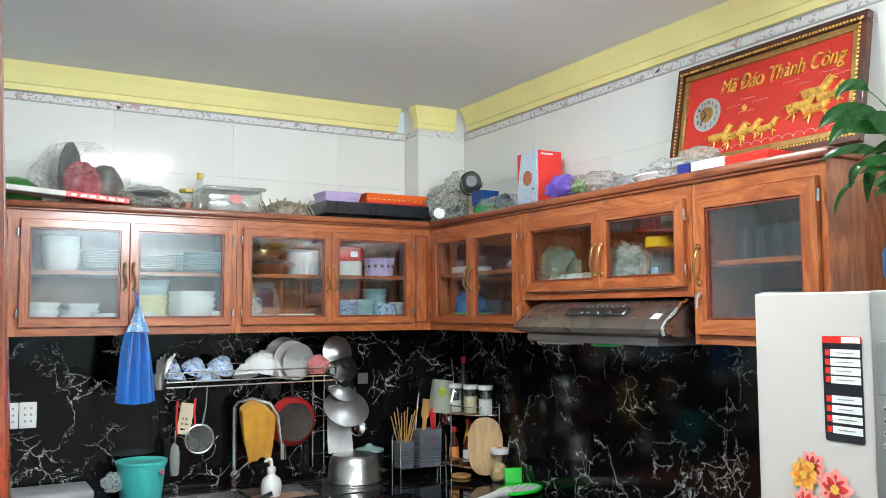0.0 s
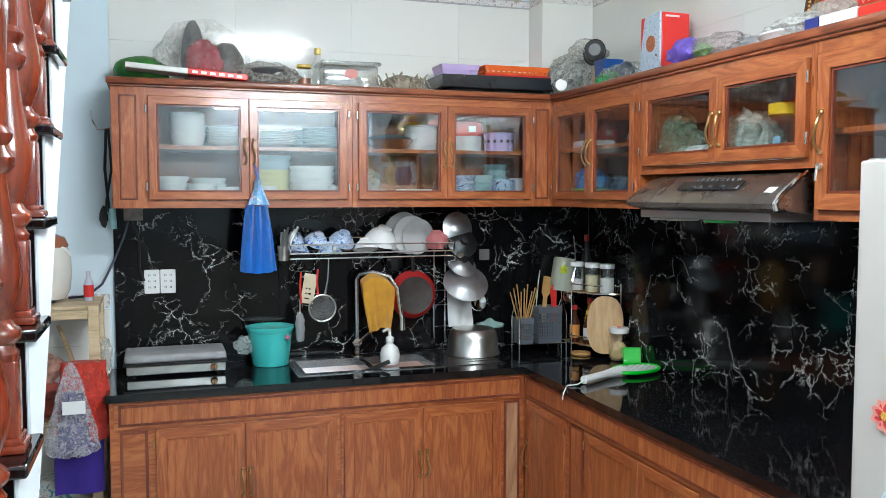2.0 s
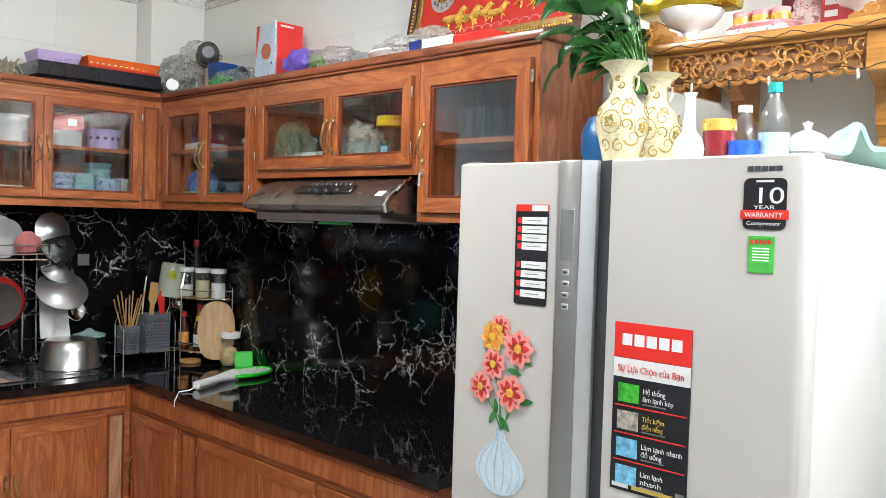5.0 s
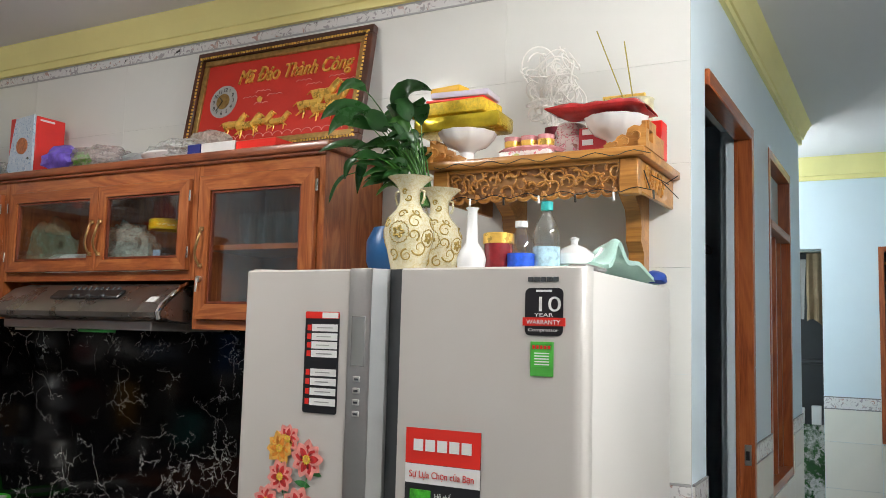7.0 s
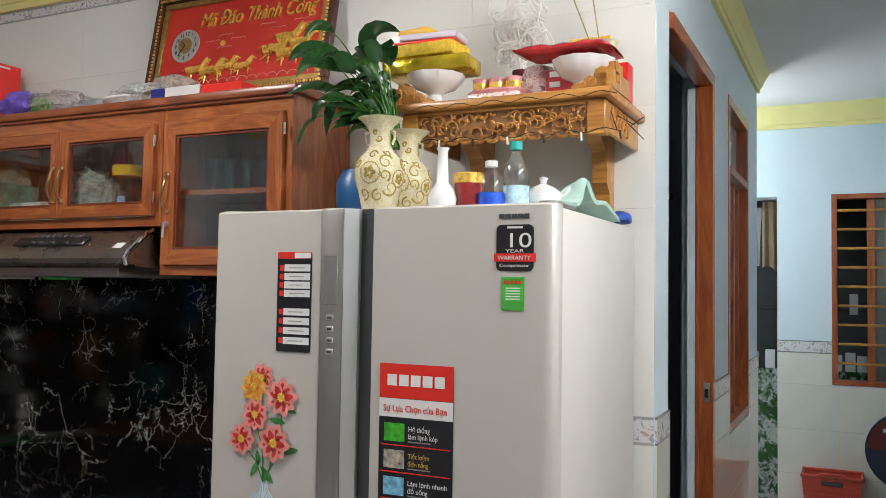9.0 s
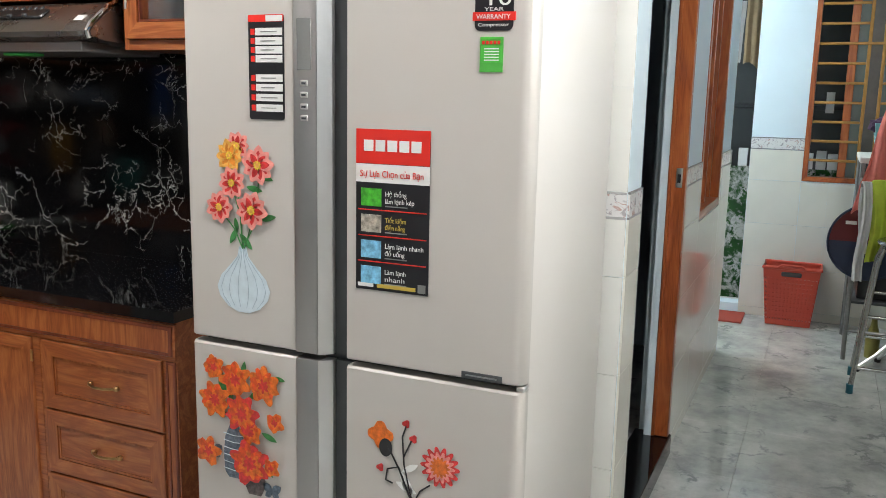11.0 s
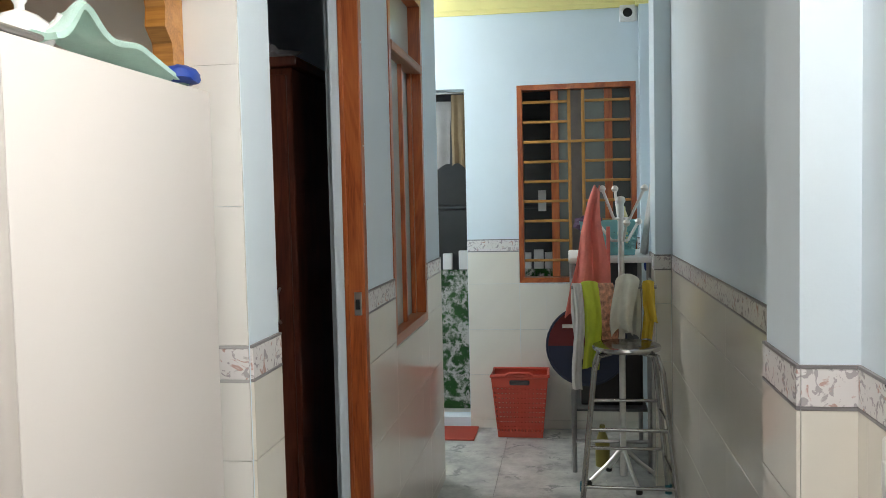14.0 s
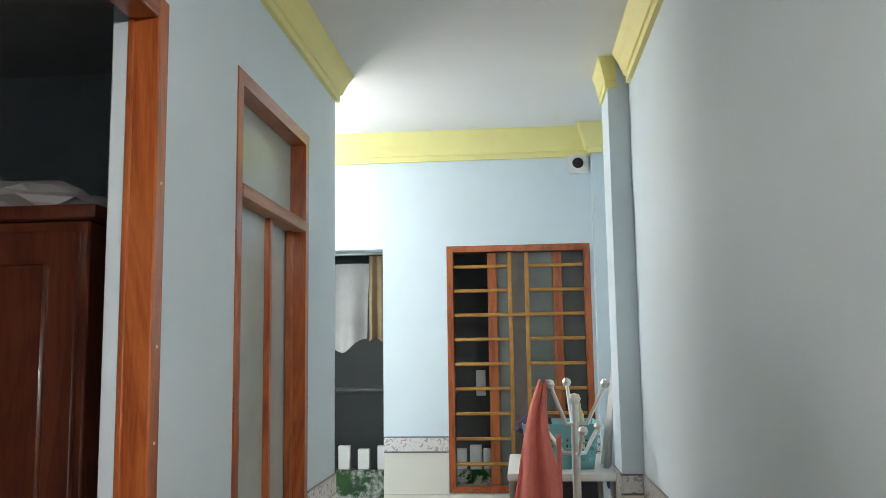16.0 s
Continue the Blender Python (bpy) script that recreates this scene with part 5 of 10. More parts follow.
# things in the dark yard doorway
def drape(x, y0, y1, z0, z1, mat, name, label, cat, fold=0.03, taper=0.0, waves=3.0, group=""):
    """A garment hung from a line: folds run downward, with an uneven hem."""
    def place(s, t):
        f = 1 - t
        w = 1 - taper * (1 - f)
        y = (y0 + y1) / 2 + (s - 0.5) * (y1 - y0) * w
        hem = 0.04 * math.sin(5 * s + y0 * 20)
        return Vector((x + fold * math.sin(waves * 2 * math.pi * s + y0 * 9) * (0.35 + 0.65 * t) + 0.01 * math.sin(9 * t), y, z1 - (z1 - z0 + hem) * t))
    return solo(name, sheet(26, 18, place, 0.004), mat, label, cat, group)


cloth_white = plain("white_cotton", (0.6, 0.6, 0.6), 0.85, vary=0.08, scale=14, bump=0.05, fine=260)
cloth_tan = plain("tan_cotton", (0.3, 0.22, 0.13), 0.85, vary=0.12, scale=14, bump=0.05, fine=260)
line_rod = solo("clothes_rail", R([(6.95, 0.2, 2.32), (6.95, 2.44, 2.32)], 0.012), steel, "steel rail for drying clothes", "rail")
drape(6.95, 0.85, 1.1, 1.78, 2.26, plain("grey_white_cotton", (0.42, 0.41, 0.4), 0.9, vary=0.1, scale=8, bump=0.08), "white_shirt", "greyish white shirt hung to dry in the doorway", "shirt", 0.025, 0.15, 1.4)
drape(6.92, 0.66, 0.84, 1.78, 2.3, cloth_tan, "tan_shorts", "tan shorts hung to dry in the doorway", "shorts", 0.025)
for k, y in enumerate((0.78, 0.9, 1.02, 0.31, 0.22, 0.14)):
    solo("white_block", B(7.21, 7.255, y, y + 0.07, 1.04, 1.18 - 0.02 * (k % 2), 0.003), white, "small white block on the yard dado", "block", "row of white blocks")
solo("red_mat", B(6.3, 6.62, 0.66, 0.98, 0.0, 0.012, 0.004), plain("red_rubber", (0.35, 0.05, 0.03), 0.7), "small red door mat on the tiles", "mat")
solo("steel_pipe", R([(7.5, -0.86, 1.5), (7.5, 2.46, 1.5)], 0.02), dark_grey, "steel pipe across the dark yard", "pipe")
solo("paper_notice", B(7.478, 7.4805, 0.2, 0.26, 1.46, 1.62), white, "white paper hanging in the dark yard", "paper")

# ---- passage things ----
basket_mat = plain("coral_red_plastic", (0.55, 0.07, 0.04), 0.4, vary=0.05)
bk = thing("laundry_basket", (6.495, 0.33, 0), "coral red perforated plastic laundry basket", "basket")


def basket_wall(cx, cy, z0, z1, lx0, ly0, lx1, ly1, cols, rws, mat, parent, name="wall", hole=0.62):
    """A tapering rectangular shell pierced by rows of slots."""
    bm = bmesh.new()
    per = 4 * cols

    def pt(i, f):
        hx, hy = (lx0 + (lx1 - lx0) * f) / 2, (ly0 + (ly1 - ly0) * f) / 2
        side, k = divmod(i % per, cols)
        q = k / cols * 2 - 1
        c = [(q * hx, -hy), (hx, q * hy), (-q * hx, hy), (-hx, -q * hy)][side]
        return Vector((cx + c[0], cy + c[1], z0 + (z1 - z0) * f))
    grid = [[bm.verts.new(pt(i, j / rws)) for i in range(per)] for j in range(rws + 1)]
    for j in range(rws):
        for i in range(per):
            a, b, c, d = grid[j][i], grid[j][(i + 1) % per], grid[j + 1][(i + 1) % per], grid[j + 1][i]
            f = bm.faces.new((a, b, c, d))
            if 0 < j < rws - 2 and hole:
                mid = f.calc_center_median()
                vs = list(f.verts)
                inn = [bm.verts.new(mid + (v.co - mid) * hole) for v in vs]
                bm.faces.remove(f)
                for k in range(4):
                    bm.faces.new((vs[k], vs[(k + 1) % 4], inn[(k + 1) % 4], inn[k]))
    bm.faces.new(grid[0][::-1])
    bmesh.ops.recalc_face_normals(bm, faces=bm.faces)
    bmesh.ops.solidify(bm, geom=bm.faces[:], thickness=0.004)
    return part(name, bm, mat, parent)


basket_wall(6.495, 0.365, 0.002, 0.41, 0.2, 0.29, 0.25, 0.37, 14, 13, basket_mat, bk, "wall", 0.5)
part("rim", R([(6.37, 0.18, 0.41), (6.37, 0.55, 0.41), (6.62, 0.55, 0.41), (6.62, 0.18, 0.41), (6.37, 0.18, 0.41)], 0.012), basket_mat, bk)
part("grip_slot", B(6.364, 6.385, 0.3, 0.43, 0.352, 0.384, 0.006), dark_grey, bk, "dark hand slot below the rim")
part("grip", R([(6.365, 0.28, 0.415), (6.36, 0.3, 0.43), (6.36, 0.43, 0.43), (6.365, 0.45, 0.415)], 0.009), basket_mat, bk)

stool_steel = plain("dark_polished_steel", (0.42, 0.41, 0.4), 0.2, metal=1.0, vary=0.12, scale=15)
stool = thing("bar_stool", (5.22, -0.24, 0), "round-topped stainless steel stool with blue rubber feet", "stool")
part("seat", L([(0, 0.822), (0.15, 0.822), (0.166, 0.816), (0.17, 0.806), (0.166, 0.795), (0.155, 0.79), (0, 0.79)], (5.22, -0.24, 0), 40), stool_steel, stool)
feet = [(5.05, -0.006), (5.04, -0.474), (5.4, -0.02), (5.4, -0.46)]
rubber = plain("blue_rubber", (0.01, 0.12, 0.16), 0.6)
for x, y in feet:
    tx, ty = 5.22 + (x - 5.22) * 0.62, -0.24 + (y + 0.24) * 0.6
    leg = part("leg", R([(5.22 + (x - 5.22) * 0.25, -0.24 + (y + 0.24) * 0.3, 0.784), (tx, ty, 0.775), (5.22 + (x - 5.22) * 0.7, -0.24 + (y + 0.24) * 0.7, 0.7), (x, y, 0.012)], 0.0135, 12), stool_steel, stool)
    part("rubber_foot", L([(0, 0), (0.018, 0), (0.018, 0.05), (0, 0.05)], (x, y, 0), 14), rubber, leg)


def leg_at(i, z):
    x, y = feet[i]
    k = 0.7 + 0.3 * (0.7 - z) / 0.69
    return (5.22 + (x - 5.22) * k, -0.24 + (y + 0.24) * k, z)


for i, j, z in ((0, 1, 0.42), (2, 3, 0.5), (0, 2, 0.46), (1, 3, 0.46), (0, 1, 0.14), (2, 3, 0.24), (0, 2, 0.2), (1, 3, 0.2)):
    part("rung", R([leg_at(i, z), leg_at(j, z)], 0.009, 10), stool_steel, stool)

stand = thing("coat_stand", (5.56, -0.24, 0), "chrome coat stand with ball-tipped hooks", "coat stand")
part("pole", R([(5.56, -0.24, 0.04), (5.56, -0.24, 1.52)], 0.017, 12), steel, stand)
part("knob", L([(0, 0), (0.02, 0.005), (0.026, 0.022), (0.02, 0.04), (0, 0.046)], (5.56, -0.24, 1.515), 16), steel, stand)
for k in range(4):
    a = radians(20 + 90 * k)
    dx, dy = math.cos(a), math.sin(a)
    ft = part("foot", R([(5.56, -0.24, 0.2), (5.56 + 0.1 * dx, -0.24 + 0.1 * dy, 0.1), (5.56 + 0.2 * dx, -0.24 + 0.2 * dy, 0.02)], 0.011), steel, stand)
    part("rubber_foot", L([(0, 0), (0.017, 0.002), (0.019, 0.016), (0.012, 0.032), (0, 0.035)], (5.56 + 0.2 * dx, -0.24 + 0.2 * dy, 0), 12), black, ft)
for k in range(6):
    a = radians(60 * k + 10)
    dx, dy = math.cos(a), math.sin(a)
    up = 1.6 if k % 2 == 0 else 1.42
    base_z = 1.44 if k % 2 == 0 else 1.32
    hk = part("hook", R([(5.56, -0.24, base_z), (5.56 + 0.05 * dx, -0.24 + 0.05 * dy, base_z), (5.56 + 0.09 * dx, -0.24 + 0.09 * dy, (base_z + up) / 2), (5.56 + 0.13 * dx, -0.24 + 0.13 * dy, up)], 0.008), steel, stand)
    part("ball", L([(0, -0.02), (0.014, -0.014), (0.02, 0), (0.014, 0.014), (0, 0.02)], (5.56 + 0.13 * dx, -0.24 + 0.13 * dy, up), 14), steel, hk)

cloth_pink = plain("coral_pink_cotton", (0.72, 0.2, 0.16), 0.85, vary=0.12, scale=12, bump=0.06, fine=240)
cloth_lime = plain("lime_cotton", (0.5, 0.6, 0.06), 0.85, vary=0.1, scale=14, bump=0.06, fine=240)
cloth_pale = plain("off_white_towelling", (0.68, 0.68, 0.6), 0.9, vary=0.08, scale=18, bump=0.12, fine=320)
cloth_print = plain("red_white_print_cotton", (0.6, 0.3, 0.2), 0.85, vary=0.7, scale=30, bump=0.06)


def hung_shirt(s, t):
    top = Vector((5.48, -0.115, 1.6))
    w = 0.03 + 0.19 * min(1, t * 1.25)
    y = -0.115 + (s - 0.5) * w + 0.07 * t * (1 if t < 0.8 else 0.9)
    return Vector((5.47 + 0.022 * math.sin(s * 14 + 2 * t) * min(1, 0.4 + t), y + 0.012 * math.sin(7 * t), 1.6 - 0.64 * t - 0.05 * s * t + 0.02 * math.sin(s * 9)))


solo("pink_shirt", sheet(26, 26, hung_shirt, 0.006), cloth_pink, "coral pink shirt hung on the coat stand", "shirt")
drape(5.5, -0.18, -0.16, 0.75, 1.4, cloth_pink, "pink_strap", "pink strap hanging from the coat stand", "strap", 0.004)

dull_steel = plain("dull_dark_steel", (0.3, 0.3, 0.3), 0.35, metal=0.9, vary=0.15, scale=20)
rack = thing("metal_table", (6.0, -0.2, 0), "steel utility table with laundry on its rails", "table")
for x in (5.72, 6.35):
    for y in (0.02, -0.4):
        part("leg", R([(x, y, 0), (x, y, 1.19)], 0.014, 10), dull_steel, rack)
part("tabletop", B(5.69, 6.38, -0.43, 0.04, 1.19, 1.225, 0.008, 2), white, rack)
part("shelf", B(5.72, 6.35, -0.39, 0.02, 0.35, 0.365, 0.003), dark_grey, rack)
part("rail", R([(5.42, 0.03, 1.085), (5.42, -0.41, 1.085)], 0.01), dull_steel, rack)
for y in (0.02, -0.4):
    part("bracket", R([(5.42, y, 1.085), (5.72, y, 1.1)], 0.008), dull_steel, rack)
part("brace", R([(5.72, 0.02, 0.18), (5.72, -0.4, 0.18)], 0.01), dull_steel, rack)
part("back_panel", B(6.34, 6.352, -0.385, 0.005, 0.37, 1.185), dark_grey, rack)
solo("green_bottle", L([(0, 0), (0.04, 0), (0.042, 0.13), (0.02, 0.2), (0.015, 0.24), (0, 0.24)], (5.85, -0.14, 0), 20), plain("olive_plastic", (0.25, 0.22, 0.05), 0.4), "olive cleaning bottle standing under the table", "bottle")
solo("dark_crate", B(5.8, 6.25, -0.37, -0.02, 0.366, 0.74, 0.01, 2), black, "dark crate on the table's lower shelf", "crate")


def over_rail(y0, y1, z_low_a, z_low_b, mat, name, label, cat, wav, bulk=0.0, slant=0.0):
    """A cloth thrown over the rail: two hanging sides, rounded over the bar, with folds that deepen downward."""
    def place(s, t):
        la, lb = 1.1 - z_low_a, 1.1 - z_low_b
        d = t * (la + lb + 0.06) - la
        f = min(1.0, abs(d) * 5)
        fold = (0.012 + 0.5 * bulk) * math.sin(s * 8 + wav + 2.2 * d) * (0.4 + 0.6 * f) + 0.015 * noise.noise(Vector((s * 4 + wav, d * 7, wav)))
        y = y0 + (y1 - y0) * s + slant * f * (1 if d < 0 else 0) + 0.012 * math.sin(10 * d + wav) + bulk * 0.4 * (s - 0.5) * f
        top = 1.1 + bulk * math.sin(math.pi * min(1, max(0, s))) ** 0.6
        if d < 0:
            return Vector((5.402 - fold - (0.02 + bulk) * min(1, -d * 6) ** 0.5, y, top + d))
        if d < 0.06:
            return Vector((5.402 + d * 0.7, y, top + 0.006 + bulk * 0.4 * math.sin(math.pi * d / 0.06)))
        return Vector((5.444 + abs(fold) * 0.4 + bulk, y, top - (d - 0.06)))
    return solo(name, sheet(20, 34, place, 0.007), mat, label, cat, "laundry on the table rail")


over_rail(-0.03, -0.115, 0.66, 0.75, cloth_lime, "lime_cloth", "lime green cloth hung over the table rail", "cloth", 0.4, 0.01, 0.0)
over_rail(-0.12, -0.2, 0.86, 0.8, cloth_print, "printed_cloth", "red and white printed cloth over the rail", "cloth", 1.4)
over_rail(-0.205, -0.33, 0.84, 0.8, cloth_pale, "white_towel", "thick off-white towel hung over the table rail", "towel", 2.4, 0.035, 0.04)
over_rail(-0.335, -0.395, 0.9, 0.8, plain("yellow_cotton", (0.7, 0.5, 0.05), 0.85), "yellow_cloth", "bright yellow cloth over the table rail", "cloth", 3.1, 0.01, -0.03)
over_rail(0.02, -0.025, 0.55, 0.7, cloth_white, "white_cloth", "long white cloth hung over the table rail", "cloth", 0.0)
navy = plain("navy_fabric", (0.02, 0.03, 0.07), 0.5)
maroon = plain("maroon_fabric", (0.16, 0.015, 0.02), 0.5)
dsc = thing("round_screen", (6.1, 0.09, 0.5), "round maroon and navy folding screen leaning on the table", "screen")
for name, z0, z1, m in (("upper_half", 0.0, 0.225, maroon), ("lower_half", -0.225, 0.0, navy)):
    pts = [(0.22 * math.cos(radians(a)), 0.22 * math.sin(radians(a))) for a in (range(0, 181, 10) if z0 == 0 else range(180, 361, 10))]
    part(name, P(pts, (5.7, -0.055, 0.727), (0, 1, 0), (0, 0, 1), 0.008), m, dsc, smooth=False)
part("hoop", R(arc((5.698, -0.055, 0.727), 0.222, 0, 360, 40, (0, 1, 0), (0, 0, 1)), 0.007), navy, dsc)
part("print_bar", B(5.68, 5.691, 0.02, 0.08, 0.83, 0.85), white, dsc)
aqua = plain("aqua_plastic", (0.2, 0.5, 0.52), 0.4)
lb = thing("aqua_basket", (5.95, -0.2, 1.226), "small aqua plastic basket on the metal table", "basket")
basket_wall(5.93, -0.19, 1.227, 1.42, 0.26, 0.28, 0.32, 0.33, 9, 7, aqua, lb)
solo("dark_clothes", lump(0.1, 0.08, 0.06, (5.9, -0.08, 1.36), 0.3, 9), plain("dark_violet_cotton", (0.05, 0.02, 0.06), 0.9), "dark clothes heaped in the basket", "clothes")
solo("cream_bottle", L([(0, 0), (0.03, 0), (0.03, 0.16), (0.018, 0.19), (0.018, 0.21), (0, 0.21)], (5.9, -0.27, 1.29), 18), plain("cream_plastic", (0.7, 0.65, 0.35), 0.4), "cream bottle standing in the basket", "bottle")
hk = thing("wall_hook_rail", (5.9, YR, 1.6), "wall hooks with a white and blue garment", "hooks")
part("plate", B(5.84, 6.0, YR, YR + 0.012, 1.66, 1.72, 0.003), white, hk)
part("hook", R([(5.9, YR + 0.012, 1.68), (5.9, YR + 0.05, 1.66), (5.9, YR + 0.06, 1.69)], 0.005), chrome, hk)


def side_hang(s, t):
    return Vector((5.84 + 0.16 * s, -0.445 + 0.02 * math.sin(8 * s) * t + 0.05 * t, 1.66 - 0.46 * t))


solo("white_garment", sheet(12, 14, side_hang, 0.005), cloth_white, "white garment hung on a wall hook", "garment")
solo("blue_garment", lump(0.05, 0.03, 0.04, (5.92, -0.42, 1.16), 0.2, 4, flat=False), plain("blue_cotton", (0.02, 0.06, 0.3), 0.85), "blue garment hung under the hook", "garment")

# light switches on the hall wall
sw = thing("light_switch", (2.28, -0.47, 1.09), "white double wall switch plate", "switch")
part("plate", B(2.19, 2.278, -0.47, -0.458, 1.035, 1.155, 0.004), white, sw)
part("plate", B(2.282, 2.37, -0.47, -0.458, 1.035, 1.155, 0.004), white, sw)
for x in (2.214, 2.254, 2.306, 2.346):
    part("rocker", B(x - 0.012, x + 0.012, -0.459, -0.453, 1.07, 1.12, 0.003), white, sw)

# ---- staircase ----
stairs = thing("staircase", (-0.5, 1.7, 0), "open staircase with black granite treads and turned wooden balusters", "staircase", kind="structure")
XS = 0.135
side_paint = plain("white_stair_side_paint", (0.74, 0.8, 0.85), 0.6, vary=0.03)
RISE, RUN = 0.186, 0.16
STEPS = range(-6, 9)
saw = []
for k in STEPS:
    z, y = 1.31 + RISE * k, 1.59 + RUN * k
    part("tread", B(-0.9, XS + 0.02, y - 0.028, y + RUN + 0.012, z - 0.02, z, 0.004), counter_black, stairs)
    part("riser", B(-0.9, XS - 0.004, y - 0.002, y + 0.0118, max(0, z - RISE + 0.001), z - 0.021), counter_black, stairs)
    saw += [(y + 0.012, max(0.0, z - RISE - 0.02)), (y + 0.012, z - 0.021)]
saw += [(saw[-1][0] + RUN, saw[-1][1]), (saw[-1][0] + RUN, saw[-1][1] - 0.17)]
saw.append((0.852, 0.0))
part("stringer", P(saw, (-0.9, 0, 0), (0, 1, 0), (0, 0, 1), XS + 0.9), side_paint, stairs, "white painted side of the stair slab", smooth=False)
baluster = None
for k in STEPS:
    z, y = 1.31 + RISE * k, 1.59 + RUN * k + 0.08
    m = pose(0.103, y, z)
    if baluster is None:
        baluster = thing("baluster", m.translation, "glossy red-brown turned wooden stair baluster", "baluster", "stair balusters")
        p = m.translation
        bm = bmesh.new()
        box(bm, p.x - 0.04, p.x + 0.04, p.y - 0.04, p.y + 0.04, p.z, p.z + 0.014, 0.004, 2)
        box(bm, p.x - 0.034, p.x + 0.034, p.y - 0.034, p.y + 0.034, p.z + 0.013, p.z + 0.025, 0.004, 2)
        box(bm, p.x - 0.029, p.x + 0.029, p.y - 0.029, p.y + 0.029, p.z + 0.024, p.z + 0.15, 0.005, 2)
        part("base_block", bm, wood_stair, baluster)
        part("turned_shaft", L([(0.026, 0.145), (0.03, 0.153), (0.031, 0.16), (0.026, 0.168), (0.024, 0.174), (0.033, 0.182), (0.036, 0.192), (0.033, 0.2), (0.025, 0.206), (0.021, 0.215), (0.026, 0.228), (0.035, 0.255), (0.04, 0.285), (0.039, 0.31), (0.033, 0.345), (0.026, 0.39), (0.021, 0.43), (0.02, 0.45), (0.028, 0.456), (0.034, 0.466), (0.034, 0.476), (0.026, 0.486), (0.022, 0.495), (0.03, 0.505), (0.032, 0.514), (0.022, 0.526), (0.024, 0.59), (0.028, 0.69), (0.02, 0.75), (0.026, 0.79)], p, 24), wood_stair, baluster)
    else:
        copy_thing(baluster, m)
part("handrail", R([(0.103, 1.67 + RUN * k, 1.31 + RISE * k + 0.81) for k in range(-6, 5)], 0.034, 12), wood_stair, stairs, "round red-brown wooden handrail")

# ---- on and above the counter ----
def shell(profile, wall=0.003):
    """Closes an outer profile (from the base centre outward and up) with an inner skin."""
    inner = [(max(0, r - wall), z + (wall if i < 2 else 0)) for i, (r, z) in enumerate(profile)]
    return profile + inner[::-1]


sink_steel = plain("satin_sink_steel", (0.42, 0.43, 0.44), 0.24, metal=1.0, vary=0.08, scale=15)
sink = thing("sink", (1.4, 4.34, 0.65), "stainless steel double-bowl sink with drainer", "sink")
part("rim", cells([SX0 - 0.012, SX0 + 0.03, 1.335, 1.365, 1.67, SX1 + 0.19], [SY0 - 0.012, SY0 + 0.035, SY1 - 0.06, SY1 + 0.012], {(1, 1), (3, 1)}, CT, CT + 0.004, lambda a, b, c: (a, b, c)), sink_steel, sink, smooth=False)
for x0, x1, z0 in ((SX0 + 0.03, 1.335, 0.68), (1.365, 1.67, 0.7)):
    bm = bmesh.new()
    y0, y1 = SY0 + 0.035, SY1 - 0.06
    c = 0.03
    top = [bm.verts.new(p) for p in ((x0, y0, CT + 0.003), (x1, y0, CT + 0.003), (x1, y1, CT + 0.003), (x0, y1, CT + 0.003))]
    mid = [bm.verts.new(p) for p in ((x0 + 0.008, y0 + 0.008, z0 + c), (x1 - 0.008, y0 + 0.008, z0 + c), (x1 - 0.008, y1 - 0.008, z0 + c), (x0 + 0.008, y1 - 0.008, z0 + c))]
    low = [bm.verts.new(p) for p in ((x0 + c, y0 + c, z0), (x1 - c, y0 + c, z0), (x1 - c, y1 - c, z0), (x0 + c, y1 - c, z0))]
    for a, b in ((top, mid), (mid, low)):
        for i in range(4):
            bm.faces.new((a[i], a[(i + 1) % 4], b[(i + 1) % 4], b[i]))
    bm.faces.new(low)
    bmesh.ops.recalc_face_normals(bm, faces=bm.faces)
    bowl = part("bowl", bm, sink_steel, sink)
    part("drain", L([(0, 0.002), (0.03, 0.002), (0.035, 0.006), (0.04, 0.003), (0.04, 0)], ((x0 + x1) / 2, (y0 + y1) / 2, z0), 20), chrome, bowl)
for k in range(5):
    part("drainer_ridge", B(1.86, 2.0, SY0 + 0.06 + 0.055 * k, SY0 + 0.072 + 0.055 * k, CT + 0.003, CT + 0.007, 0.0015), sink_steel, sink)
tap = thing("tap", (1.345, 4.52, CT), "tall chrome kitchen tap with side lever", "tap")
part("column", R([(1.345, 4.52, CT), (1.345, 4.52, 1.28)], 0.0125, 12), chrome, tap)
part("base", L([(0, 0), (0.028, 0), (0.028, 0.01), (0.016, 0.02), (0.016, 0.05), (0, 0.05)], (1.345, 4.52, CT), 18), chrome, tap)
part("spout", R([(1.345, 4.52, 1.28), (1.36, 4.5, 1.31), (1.42, 4.46, 1.325), (1.5, 4.42, 1.3), (1.535, 4.4, 1.24), (1.555, 4.39, 1.07)], 0.011, 12), chrome, tap)
part("spray_head", L([(0, 0), (0.017, 0.002), (0.015, 0.05), (0.011, 0.08), (0, 0.08)], (1.557, 4.39, 1.02), 14), chrome, tap)
part("lever", R([(1.345, 4.505, 0.955), (1.335, 4.46, 0.955), (1.4, 4.43, 1.02)], 0.006), chrome, tap)
part("lever_cap", L([(0, 0), (0.023, 0), (0.023, 0.03), (0, 0.03)], (1.335, 4.49, 0.955), 18, turn=pose(0, 0, 0, 90, 0, 0)), chrome, tap)
mustard = plain("mustard_towelling", (0.5, 0.24, 0.015), 0.95, vary=0.15, scale=20, bump=0.14, fine=300, sheen=0.3)


